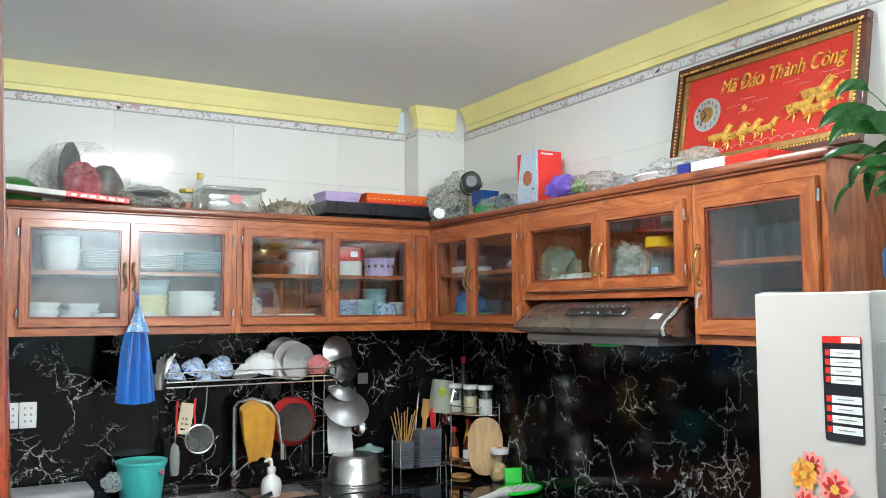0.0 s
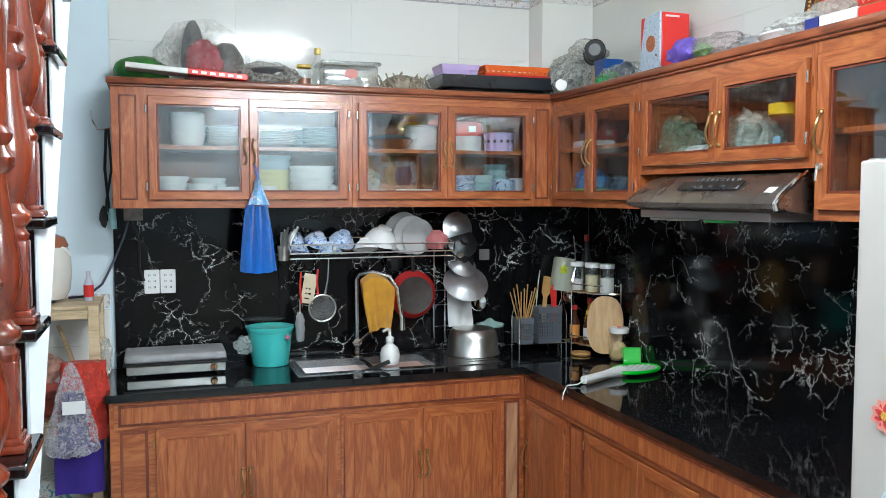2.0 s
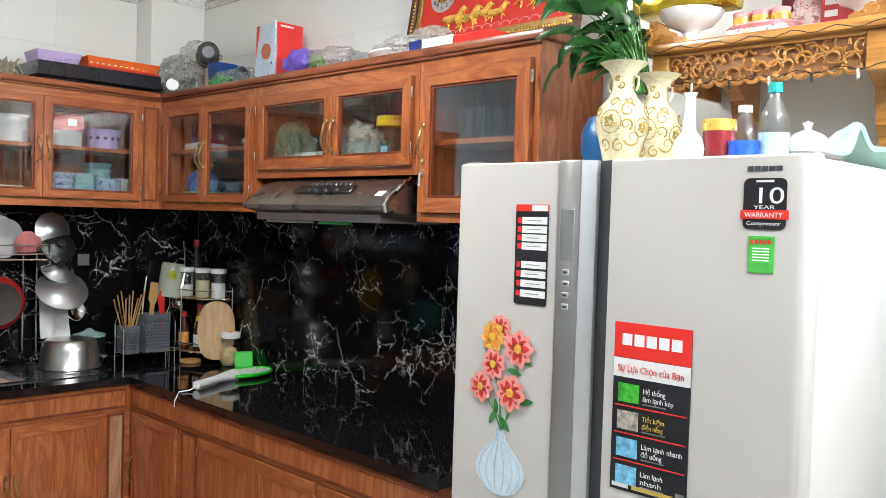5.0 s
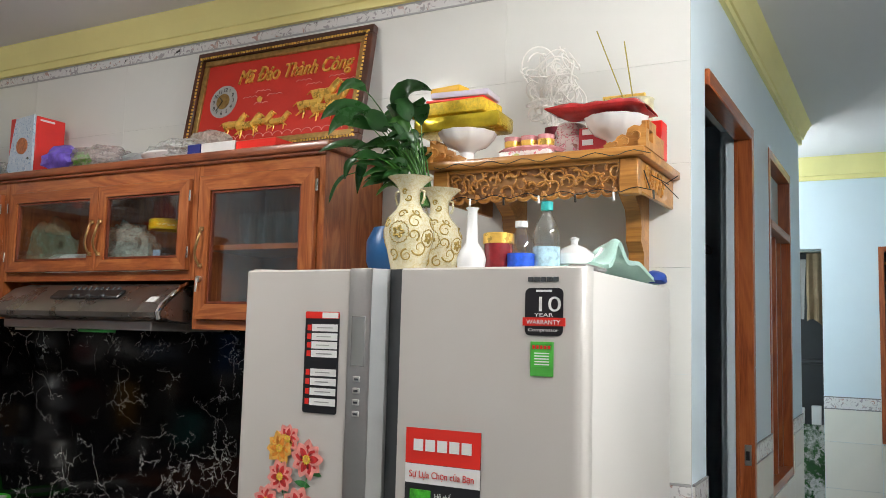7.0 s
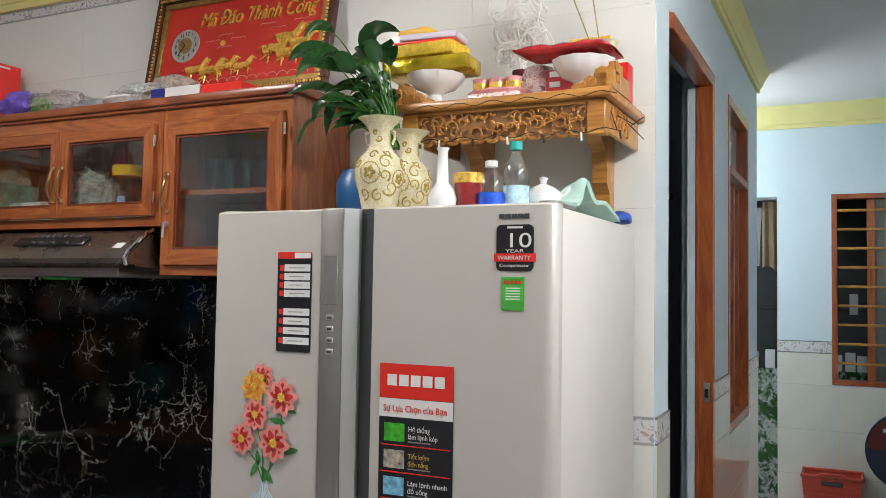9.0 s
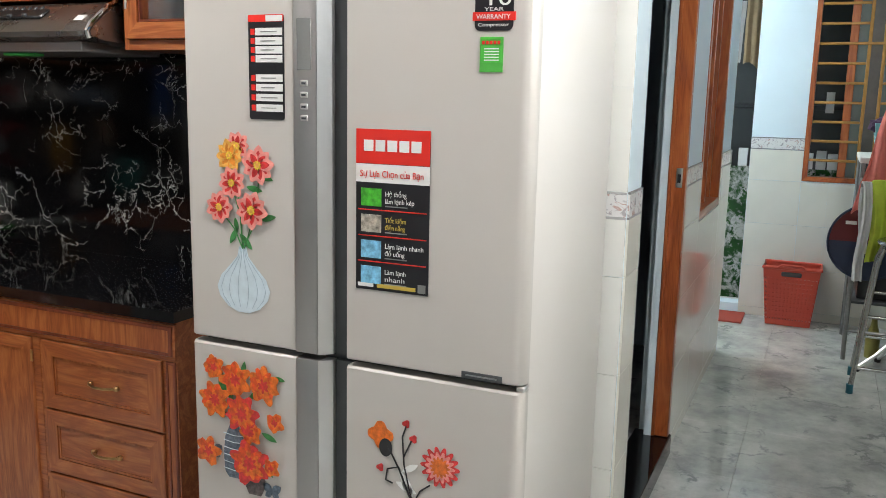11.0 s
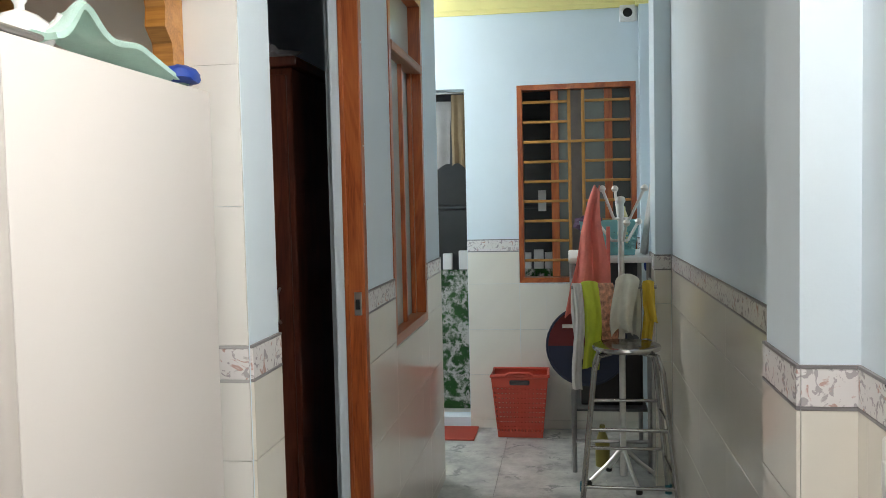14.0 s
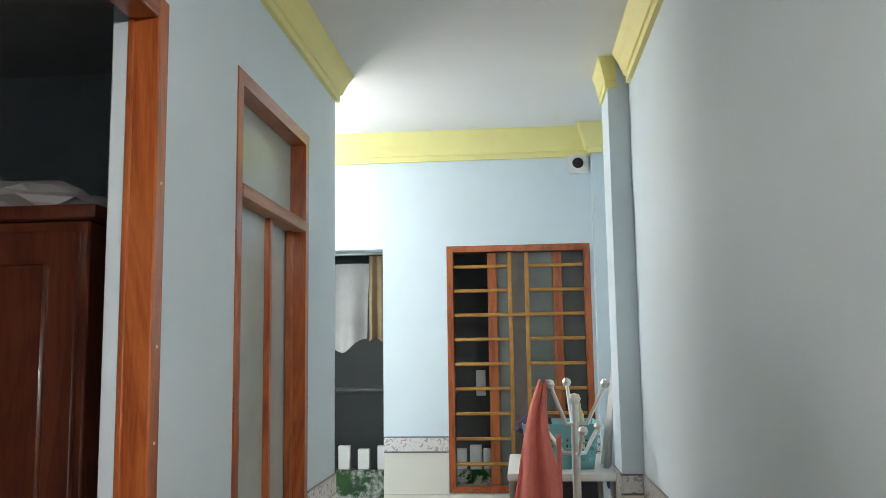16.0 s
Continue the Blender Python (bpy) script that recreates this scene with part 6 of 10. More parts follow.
def mustard_place(s, t):
    x = 1.35 + 0.175 * s
    top = 1.335 - 0.05 * (2 * s - 1) ** 2 - 0.035 * s
    if t < 0.5:
        f = 1 - t * 2
        y = 4.412 - 0.025 * f
    else:
        f = t * 2 - 1
        y = 4.455 + 0.01 * f
    narrow = 1 - 0.42 * f ** 1.5
    drop = (0.27 if t < 0.5 else 0.2) * f
    xx = 1.44 + (x - 1.44) * narrow
    return Vector((xx, y + 0.012 * math.sin(s * 15 + 2 * t) * f, top - drop - 0.02 * math.sin(s * 5) * f))


solo("mustard_cloth", sheet(26, 30, mustard_place, 0.006), mustard, "mustard yellow cloth draped over the tap", "cloth")
soap = thing("soap_dispenser", (1.455, 4.3, CT - 0.05), "white pump soap bottle beside the sink", "soap dispenser")
sp = (1.455, 4.26, 0.875)
part("bottle", L([(0, 0), (0.042, 0), (0.047, 0.015), (0.05, 0.05), (0.042, 0.08), (0.018, 0.1), (0.016, 0.115), (0, 0.115)], sp, 24), white, soap)
part("collar", L([(0.017, 0.112), (0.02, 0.112), (0.02, 0.135), (0.008, 0.14), (0.006, 0.165), (0, 0.165)], sp, 16), white, soap)
part("nozzle", R([(1.455, 4.26, 1.045), (1.44, 4.25, 1.055), (1.415, 4.235, 1.045)], 0.007, 8), white, soap)
wok = thing("wok", (1.2, 4.33, 0.71), "dark pan lying in the sink with its handle out", "pan")
part("bowl", L(shell([(0, 0), (0.06, 0.0), (0.11, 0.03), (0.135, 0.07)]), (1.2, 4.32, 0.72), 30), dark_grey, wok)
part("handle", R([(1.25, 4.25, 0.8), (1.33, 4.2, 0.86), (1.43, 4.17, 0.905)], 0.011, 10), black, wok)
pot = thing("steel_pot", (1.96, 4.4, CT), "upturned stainless steel pot beside the sink", "pot")
part("body", L([(0.14, 0.0), (0.147, 0.004), (0.145, 0.012), (0.138, 0.02), (0.133, 0.09), (0.125, 0.125), (0.11, 0.14), (0, 0.142)], (1.955, 4.4, CT + 0.004), 44), steel, pot)
part("handle", R(arc((2.09, 4.37, CT + 0.05), 0.03, -90, 90, 8, (1, -0.3, 0), (0, 1, 0)), 0.006), steel, pot)
teal = plain("teal_plastic", (0.09, 0.53, 0.5), 0.3, vary=0.04)
bkt = thing("bucket", (0.89, 4.5, CT), "teal plastic lidded bucket on the counter", "bucket")
part("pail", L([(0, 0.002), (0.088, 0.002), (0.092, 0.01), (0.11, 0.17), (0.114, 0.172), (0.114, 0.182), (0, 0.182)], (0.885, 4.47, CT), 36), teal, bkt)
part("lid", L([(0.115, 0.182), (0.119, 0.184), (0.119, 0.197), (0.106, 0.199), (0.095, 0.192), (0, 0.19)], (0.885, 4.47, CT), 36), teal, bkt)
part("ear", L([(0, 0), (0.012, 0), (0.012, 0.012), (0, 0.012)], (0.955, 4.375, CT + 0.15), 12, turn=pose(0, 0, 0, 90, 0, 35)), plain("pink_plastic", (0.6, 0.2, 0.3), 0.4), bkt)
part("crumpled_wrap", lump(0.05, 0.03, 0.045, (0.755, 4.45, CT + 0.11), 0.35, 2, flat=False), film("milky_film", (0.75, 0.85, 0.85), 0.35), bkt, "clear plastic bag on the rim")

stove = thing("gas_stove", (0.42, 4.45, CT), "slim two-burner gas stove under a grey cover", "stove")
part("body", B(0.205, 0.655, 4.33, 4.585, CT + 0.012, CT + 0.055, 0.004), steel, stove, "silver front panel")
part("top_plate", B(0.19, 0.665, 4.32, 4.59, CT + 0.056, CT + 0.066, 0.003), black, stove)
part("cover", B(0.195, 0.66, 4.335, 4.59, CT + 0.066, CT + 0.105, 0.014, 3), plain("grey_cover", (0.36, 0.36, 0.37), 0.6, vary=0.15, scale=12, bump=0.1), stove, "pale grey cover sheet")
for x in (0.235, 0.62):
    part("foot", L([(0, 0), (0.014, 0), (0.014, 0.012), (0, 0.012)], (x, 4.36, CT), 12), black, stove)
    part("foot", L([(0, 0), (0.014, 0), (0.014, 0.012), (0, 0.012)], (x, 4.55, CT), 12), black, stove)
kn = part("knob", L([(0, 0), (0.017, 0), (0.017, 0.008), (0.013, 0.02), (0, 0.02)], (0.6, 4.33, CT + 0.034), 18, turn=pose(0, 0, 0, 90, 0, 0)), plain("copper_knob", (0.5, 0.24, 0.08), 0.3, metal=0.8), stove, "copper control knob")
part("knob_grip", B(0.597, 0.603, 4.304, 4.312, CT + 0.02, CT + 0.048, 0.001), dark_grey, kn)

sock = thing("wall_socket", (0.36, YB - 0.012, 1.25), "white double wall socket on black marble", "socket")
for x0 in (0.288, 0.364):
    pl = part("plate", B(x0, x0 + 0.073, YB - 0.022, YB - 0.012, 1.235, 1.354, 0.003), white, sock)
    for r in range(3):
        for c in range(2):
            for d in (0, 1):
                part("slot", B(x0 + 0.02 + 0.025 * c + 0.006 * d, x0 + 0.023 + 0.025 * c + 0.006 * d, YB - 0.0225, YB - 0.02, 1.262 + 0.03 * r, 1.272 + 0.03 * r), dark_grey, pl)

# wall dish rack
rk = thing("dish_rack", (1.4, 4.5, 1.3), "chrome wall dish rack with hooks, full of bowls", "dish rack")
RX0, RX1, RYF, RYB = 0.98, 1.84, 4.38, 4.6
for z, yy in ((1.432, RYF), (1.475, RYF), (1.432, RYB), (1.5, RYB), (1.405, RYF + 0.02)):
    part("rail", R([(RX0, yy, z), (RX1, yy, z)], 0.004, 8), chrome, rk)
for x in (RX0, RX1):
    part("end_loop", R([(x, RYF, 1.432), (x, RYF, 1.475), (x, RYB, 1.5), (x, RYB, 1.432), (x, RYF, 1.432)], 0.004), chrome, rk)
k = 0
while RX0 + 0.025 + 0.045 * k < RX1:
    part("wire", R([(RX0 + 0.025 + 0.045 * k, RYF, 1.43), (RX0 + 0.025 + 0.045 * k, RYB, 1.43)], 0.0022, 6), chrome, rk)
    k += 1
for x in (1.2, 1.51, 1.79):
    part("clip", L([(0, 0), (0.012, 0), (0.012, 0.008), (0, 0.008)], (x, RYF - 0.004, 1.455), 12, turn=pose(0, 0, 0, 90, 0, 0)), chrome, rk)
for x in (1.0, 1.33, 1.84):
    part("s_hook", R(arc((x, RYF + 0.02, 1.39), 0.014, 90, -110, 10, (1, 0, 0), (0, 0, 1)) + arc((x - 0.01, RYF + 0.02, 1.362), 0.014, 70, -100, 8, (-1, 0, 0), (0, 0, 1)), 0.0025, 6), chrome, rk)
part("back_post", R([(1.795, 4.59, 1.5), (1.795, 4.59, 0.93)], 0.005), chrome, rk)
part("back_post", R([(1.86, 4.59, 1.5), (1.86, 4.59, 0.93)], 0.005), chrome, rk)
for z in (1.0, 1.12, 1.2):
    part("back_rail", R([(1.795, 4.585, z), (1.96, 4.585, z)], 0.004), chrome, rk)

blue_pat = border("blue_flower_glaze", (0.5, 0.6, 0.74), (0.03, 0.09, 0.36), (0.06, 0.14, 0.45), 60)
BOWL = [(0, 0.0), (0.026, 0.0), (0.027, 0.008), (0.045, 0.022), (0.06, 0.05), (0.062, 0.055)]


def upturned(x, y, z, r, mat, label, name="bowl", tilt=(160, 0, 0), group="bowls on the dish rack", prof=None):
    bm = L(shell([(a * r / 0.062, b * r / 0.062) for a, b in (prof or BOWL)]), (0, 0, 0), 28)
    bmesh.ops.transform(bm, matrix=pose(x, y, z, *tilt), verts=bm.verts)
    return solo(name, bm, mat, label, "bowl", group)


upturned(1.035, 4.46, 1.487, 0.058, blue_pat, "blue patterned rice bowl upturned on the rack", tilt=(172, 8, 0))
upturned(1.03, 4.52, 1.53, 0.06, blue_pat, "blue patterned rice bowl leaning on the rack", tilt=(205, 0, 20))
upturned(1.135, 4.44, 1.53, 0.062, blue_pat, "blue patterned rice bowl leaning on the rack", tilt=(212, 14, 0))
upturned(1.19, 4.45, 1.487, 0.064, blue_pat, "blue patterned rice bowl upturned on the rack", tilt=(175, 0, 0))
upturned(1.265, 4.43, 1.535, 0.068, blue_pat, "blue patterned rice bowl leaning on the rack", tilt=(210, 12, 0))
upturned(1.375, 4.45, 1.5, 0.066, porcelain, "plain white bowl upturned on the rack", tilt=(165, 0, 0))
upturned(1.475, 4.42, 1.555, 0.086, porcelain, "large white bowl leaning on the rack", tilt=(206, 12, 0))
PLATE = [(0, 0), (0.05, 0), (0.055, 0.004), (0.085, 0.012), (0.105, 0.018), (0.105, 0.0205)]


def plate_at(x, y, z, r, mat, label, tilt, group, cat="plate", name="plate"):
    bm = L(shell([(a * r / 0.105, b * r / 0.105) for a, b in PLATE], 0.0025), (0, 0, 0), 36)
    bmesh.ops.transform(bm, matrix=pose(x, y, z, *tilt), verts=bm.verts)
    return solo(name, bm, mat, label, cat, group)


for k in range(3):
    plate_at(1.6 + 0.034 * k, 4.55 - 0.025 * k, 1.525 - 0.01 * k, 0.112 - 0.008 * k, porcelain if k % 2 else plain("grey_white_glaze", (0.55, 0.56, 0.56), 0.12), "white plate standing in the dish rack", (96, 0, 8 + 3 * k), "plates on the dish rack")
pinkc = plain("dusty_pink_cloth", (0.5, 0.17, 0.17), 0.9, vary=0.15, scale=25, bump=0.1)
solo("pink_scourer", lump(0.06, 0.04, 0.055, (1.76, 4.43, 1.44), 0.22, 12), pinkc, "dusty pink cloth bundled on the rack", "cloth")
solo("cutlery_holder", L([(0, 0), (0.026, 0), (0.032, 0.075), (0.029, 0.075), (0.024, 0.004), (0, 0.004)], (0.955, 4.445, 1.395), 16), steel, "steel cutlery holder at the end of the rack", "cutlery holder")
for k in range(6):
    solo("spoon", R([(0.945 + 0.004 * k, 4.435 + 0.004 * k, 1.402), (0.94 + 0.012 * k, 4.43 + 0.008 * k, 1.5), (0.945 + 0.018 * k, 4.43 + 0.01 * k, 1.54 + 0.012 * (k % 3))], 0.0045, 6, 0.007), steel, "steel spoon standing in the holder", "spoon", "cutlery in the holder")
alu = plain("dull_aluminium", (0.56, 0.58, 0.6), 0.32, metal=0.9, vary=0.1, scale=20)


def lid(x, y, z, r, tilt, mat, label, knob=black):
    t = thing("pot_lid", (x, y, z), label, "pot lid", "pot lids on the rack")
    bm = L([(0, 0.03), (r * 0.4, 0.027), (r * 0.55, 0.02), (r * 0.6, 0.018), (r * 0.92, 0.006), (r, 0.004), (r, 0), (0, 0.012)], (0, 0, 0), 36)
    bmesh.ops.transform(bm, matrix=pose(x, y, z, *tilt), verts=bm.verts)
    part("dome", bm, mat, t)
    if knob:
        bm = L([(0.008, 0.028), (0.008, 0.04), (0.02, 0.045), (0.02, 0.055), (0, 0.058)], (0, 0, 0), 16)
        bmesh.ops.transform(bm, matrix=pose(x, y, z, *tilt), verts=bm.verts)
        part("knob", bm, knob, t)
    return t


lid(1.911, 4.53, 1.545, 0.088, (80, 0, 6), alu, "domed aluminium pot lid leaning on the rack", None)
lid(1.93, 4.5, 1.462, 0.084, (66, 0, 0), black, "smoky dark pot lid leaning on the rack")
lid(1.91, 4.5, 1.372, 0.082, (50, 0, -6), black, "dark pan lid leaning on the rack", steel)
lid(1.92, 4.48, 1.345, 0.08, (46, 0, 6), alu, "steel pot lid leaning on the rack")
lid(1.924, 4.43, 1.25, 0.122, (46, -7, 0), alu, "wide aluminium pot lid hung on the rack", None)
pan = thing("frying_pan", (1.66, 4.5, 1.19), "red frying pan hung base outward from the rack", "frying pan")
bm = L([(0, 0.0), (0.095, 0.0), (0.1, 0.003)], (0, 0, 0), 40)
bmesh.ops.transform(bm, matrix=pose(1.655, 4.487, 1.19, 90, 0, 0), verts=bm.verts)
part("base", bm, plain("burnt_pan_base", (0.035, 0.026, 0.022), 0.65, vary=0.4, scale=20), pan, "worn dark base")
bm = L([(0.1, 0.003), (0.112, -0.006), (0.128, -0.04), (0.131, -0.042), (0.11, -0.01), (0.098, -0.002)], (0, 0, 0), 40)
bmesh.ops.transform(bm, matrix=pose(1.655, 4.487, 1.19, 90, 0, 0), verts=bm.verts)
part("wall", bm, plain("red_enamel", (0.32, 0.02, 0.02), 0.2), pan)
part("handle", R([(1.655, 4.52, 1.31), (1.655, 4.53, 1.4), (1.655, 4.53, 1.43)], 0.01, 8), black, pan)
solo("scourer", lump(0.045, 0.02, 0.045, (1.56, 4.56, 1.36), 0.3, 6, 5, flat=False), black, "black wire scourer hanging on the wall", "scourer")
wcl = solo("white_dishcloth", sheet(12, 14, lambda s, t: Vector((1.842 + 0.135 * s + 0.012 * t, 4.5 + 0.01 * math.sin(9 * s + 3 * t), 1.2 - 0.195 * t + 0.008 * math.sin(5 * s))), 0.008), cloth_white, "white dishcloth hung on the rack rail", "cloth")
strn = thing("strainer", (2.03, 4.53, 1.14), "small steel ladle strainer hung on the rack", "strainer")
bm = L([(0, -0.025), (0.03, -0.02), (0.048, -0.004), (0.053, 0.0), (0.05, 0.002), (0.03, -0.012), (0, -0.018)], (0, 0, 0), 26)
bmesh.ops.transform(bm, matrix=pose(2.035, 4.53, 1.135, 80, 0, 10), verts=bm.verts)
part("bowl", bm, chrome, strn)
part("handle", R([(2.02, 4.54, 1.18), (2.0, 4.56, 1.26), (1.985, 4.56, 1.33)], 0.004), chrome, strn)
grat = thing("grater", (1.07, 4.42, 1.18), "cream plastic vegetable grater hung on a hook", "grater")
cream = plain("cream_plastic_old", (0.6, 0.52, 0.36), 0.5, vary=0.1)
bm = cells([0, 0.016, 0.024, 0.032, 0.04, 0.048, 0.064], [0, 0.02, 0.028, 0.045, 0.053, 0.07, 0.078, 0.1, 0.15], {(i, j) for i in (1, 3) for j in (1, 3, 5)} | {(4, 3), (2, 1)}, 0, 0.006, lambda a, b, c: (a, c, b))
bmesh.ops.transform(bm, matrix=pose(1.03, 4.41, 1.185, 0, 10, 0), verts=bm.verts)
part("board", bm, cream, grat, smooth=False)
sv = thing("sieve", (1.14, 4.42, 1.15), "round wire sieve hung by its steel handle", "sieve")
part("hoop", R(arc((1.142, 4.41, 1.152), 0.068, 0, 360, 30, (1, 0, 0), (0, 0, 1)), 0.0045), steel, sv)
bm = L([(0, 0), (0.03, 0.004), (0.067, 0.018)], (0, 0, 0), 26)
bmesh.ops.transform(bm, matrix=pose(1.142, 4.425, 1.152, 90, 0, 0), verts=bm.verts)
part("mesh", bm, film("wire_mesh", (0.2, 0.2, 0.2), 0.55), sv)
part("handle", R([(1.155, 4.41, 1.22), (1.172, 4.41, 1.3), (1.178, 4.41, 1.4)], 0.008, 8), chrome, sv)
for x, zt, zb, m, lab in ((1.035, 1.34, 1.18, red, "red plastic brush handle hung on a hook"), (1.12, 1.35, 1.22, red, "red plastic peeler hung on a hook")):
    solo("red_utensil", R([(x, 4.41, zt), (x - 0.005, 4.41, (zt + zb) / 2), (x, 4.41, zb)], 0.005, 8), m, lab, "utensil", "utensils on hooks")
solo("bottle_brush", lump(0.024, 0.024, 0.09, (1.03, 4.43, 0.985), 0.25, 8, 9), plain("grey_bristle", (0.25, 0.25, 0.26), 0.9, bump=0.2), "grey bottle brush hanging by the sink", "brush")
part("stem", R([(1.03, 4.43, 1.1), (1.03, 4.42, 1.2)], 0.004), steel, bpy.data.objects["bottle_brush"])

# blue hand towel on the cabinet handle
tw_blue = plain("royal_blue_towelling", (0.008, 0.12, 0.46), 0.95, vary=0.12, scale=16, bump=0.14, fine=300, sheen=0.3)
tw = thing("hand_towel", (0.8, 4.2, 1.37), "royal blue hand towel hung from a cabinet handle", "towel")


def blue_place(s, t):
    w = 0.085 + 0.085 * t ** 0.6
    x = 0.797 + (s - 0.5) * w + 0.004 * t
    fold = (0.02 * math.sin(s * 21 + 1.2 * t) * (1 - 0.45 * t) + 0.022 * noise.noise(Vector((s * 5, t * 1.6, 3)))) * (1 - 0.3 * t)
    return Vector((x, 4.19 + fold, 1.685 - 0.315 * t - 0.012 * math.sin(s * 3.1)))


part("towel", sheet(30, 16, blue_place, 0.008), tw_blue, tw)
part("top", sheet(12, 8, lambda s, t: Vector((0.804 + (s - 0.5) * (0.016 + 0.085 * t ** 1.2), 4.187 + 0.01 * math.sin(s * 11), 1.795 - 0.115 * t)), 0.012), border("blue_print_cotton", (0.25, 0.5, 0.8), (0.8, 0.8, 0.8), (0.6, 0.15, 0.15), 60), tw, "printed cotton top")
part("loop", R([(0.803, 4.19, 1.79), (0.793, 4.2, 1.84), (0.79, 4.205, 1.87), (0.805, 4.2, 1.84), (0.806, 4.19, 1.79)], 0.003), tw_blue, tw)

BEFORE = set(bpy.data.objects)
# utensil caddy
cad = thing("utensil_caddy", (2.36, 4.5, CT), "chrome rack with grey perforated utensil holders", "utensil rack")
grey_p = plain("slate_grey_plastic", (0.12, 0.13, 0.15), 0.4)
basket_wall(2.235, 4.47, CT + 0.05, CT + 0.19, 0.08, 0.08, 0.085, 0.085, 6, 9, grey_p, cad, "holder", 0.55)
basket_wall(2.365, 4.455, CT + 0.05, CT + 0.25, 0.13, 0.1, 0.14, 0.105, 9, 12, grey_p, cad, "holder", 0.55)
for y in (4.4, 4.5):
    part("rail", R([(2.18, y, CT + 0.05), (2.46, y, CT + 0.05)], 0.004), chrome, cad)
for x in (2.18, 2.46):
    part("side_loop", R([(x, 4.4, CT + 0.0), (x, 4.4, CT + 0.2), (x, 4.45, CT + 0.28), (x, 4.5, CT + 0.2), (x, 4.5, CT)], 0.004), chrome, cad)
bamboo = plain("bamboo", (0.5, 0.28, 0.09), 0.5, vary=0.2)
for k in range(9):
    a = (k - 4) * 0.012
    solo("chopstick", R([(2.225 + 0.006 * (k % 3), 4.46 + 0.006 * (k % 4), CT + 0.07), (2.235 + a * 1.8, 4.455 + 0.005 * (k % 3), 1.2 + 0.02 * (k % 3))], 0.0035, 6), bamboo, "bamboo chopstick standing in the holder", "chopstick", "chopsticks in the holder")
solo("wooden_spatula", P([(-0.012, 0), (0.012, 0), (0.012, 0.14), (0.024, 0.16), (0.02, 0.25), (-0.02, 0.25), (-0.024, 0.16), (-0.012, 0.14)], (2.345, 4.46, CT + 0.16), (0.98, 0, -0.17), (0.12, 0.05, 1), 0.006), bamboo, "wooden spatula standing in the holder", "spatula")
solo("red_spatula", P([(-0.012, 0), (0.012, 0), (0.016, 0.12), (0.02, 0.18), (0, 0.21), (-0.018, 0.18), (-0.014, 0.12)], (2.405, 4.44, CT + 0.16), (1, 0, 0.05), (-0.05, 0, 1), 0.006), red, "red plastic spatula standing in the holder", "spatula")
solo("steel_ladle", R([(2.32, 4.5, CT + 0.2), (2.34, 4.51, 1.24), (2.35, 4.51, 1.31)], 0.0035), steel, "steel ladle handle rising from the holder", "ladle")
lad = thing("ladle", (2.44, 4.45, 1.1), "steel ladle with its round bowl upward", "ladle")
bm = L(shell([(0, 0), (0.02, 0.004), (0.034, 0.018), (0.037, 0.028)], 0.002), (0, 0, 0), 22)
bmesh.ops.transform(bm, matrix=pose(2.455, 4.42, 1.155, 60, 0, 30), verts=bm.verts)
part("bowl", bm, chrome, lad)
part("handle", R([(2.45, 4.45, 1.15), (2.42, 4.46, 1.06), (2.41, 4.46, 1.0)], 0.004), chrome, lad)
jug = thing("measuring_jug", (2.45, 4.47, 1.19), "cloudy plastic jug upturned on the rack", "jug")
cloudy = plain("cloudy_plastic", (0.33, 0.35, 0.28), 0.35, vary=0.1)
bm = L([(0, 0.18), (0.055, 0.18), (0.062, 0.17), (0.066, 0.0), (0.063, 0.0), (0.058, 0.165), (0, 0.172)], (0, 0, 0), 28)
bmesh.ops.transform(bm, matrix=pose(2.455, 4.46, 1.2, 0, 8, 0), verts=bm.verts)
part("body", bm, cloudy, jug)
part("handle", R([(2.54, 4.43, 1.34), (2.565, 4.42, 1.33), (2.565, 4.42, 1.24), (2.53, 4.43, 1.215)], 0.007), cloudy, jug)
part("sticker", L([(0, 0.0), (0.024, 0.0), (0.024, 0.002), (0, 0.002)], (2.44, 4.399, 1.32), 20, turn=pose(0, 0, 0, 90, 0, 0)), plain("yellow_green_print", (0.45, 0.5, 0.04), 0.4, vary=0.4, scale=60), jug)
solo("grey_square", B(2.07, 2.13, YB - 0.017, YB - 0.0125, 1.36, 1.42, 0.001), plain("grey_card", (0.12, 0.11, 0.11), 0.6), "grey square stuck on the backsplash", "card")
bas = thing("lidded_pot", (2.13, 4.5, CT), "small dark pot with pale lid by the wall", "pot")
part("pot", L([(0, 0), (0.07, 0), (0.078, 0.03), (0.078, 0.13), (0, 0.13)], (2.1, 4.52, CT), 28), black, bas)
part("lid", L([(0.08, 0.13), (0.08, 0.142), (0.03, 0.155), (0.012, 0.17), (0, 0.172)], (2.1, 4.52, CT), 28), plain("pale_teal_plastic", (0.35, 0.5, 0.48), 0.4), bas)

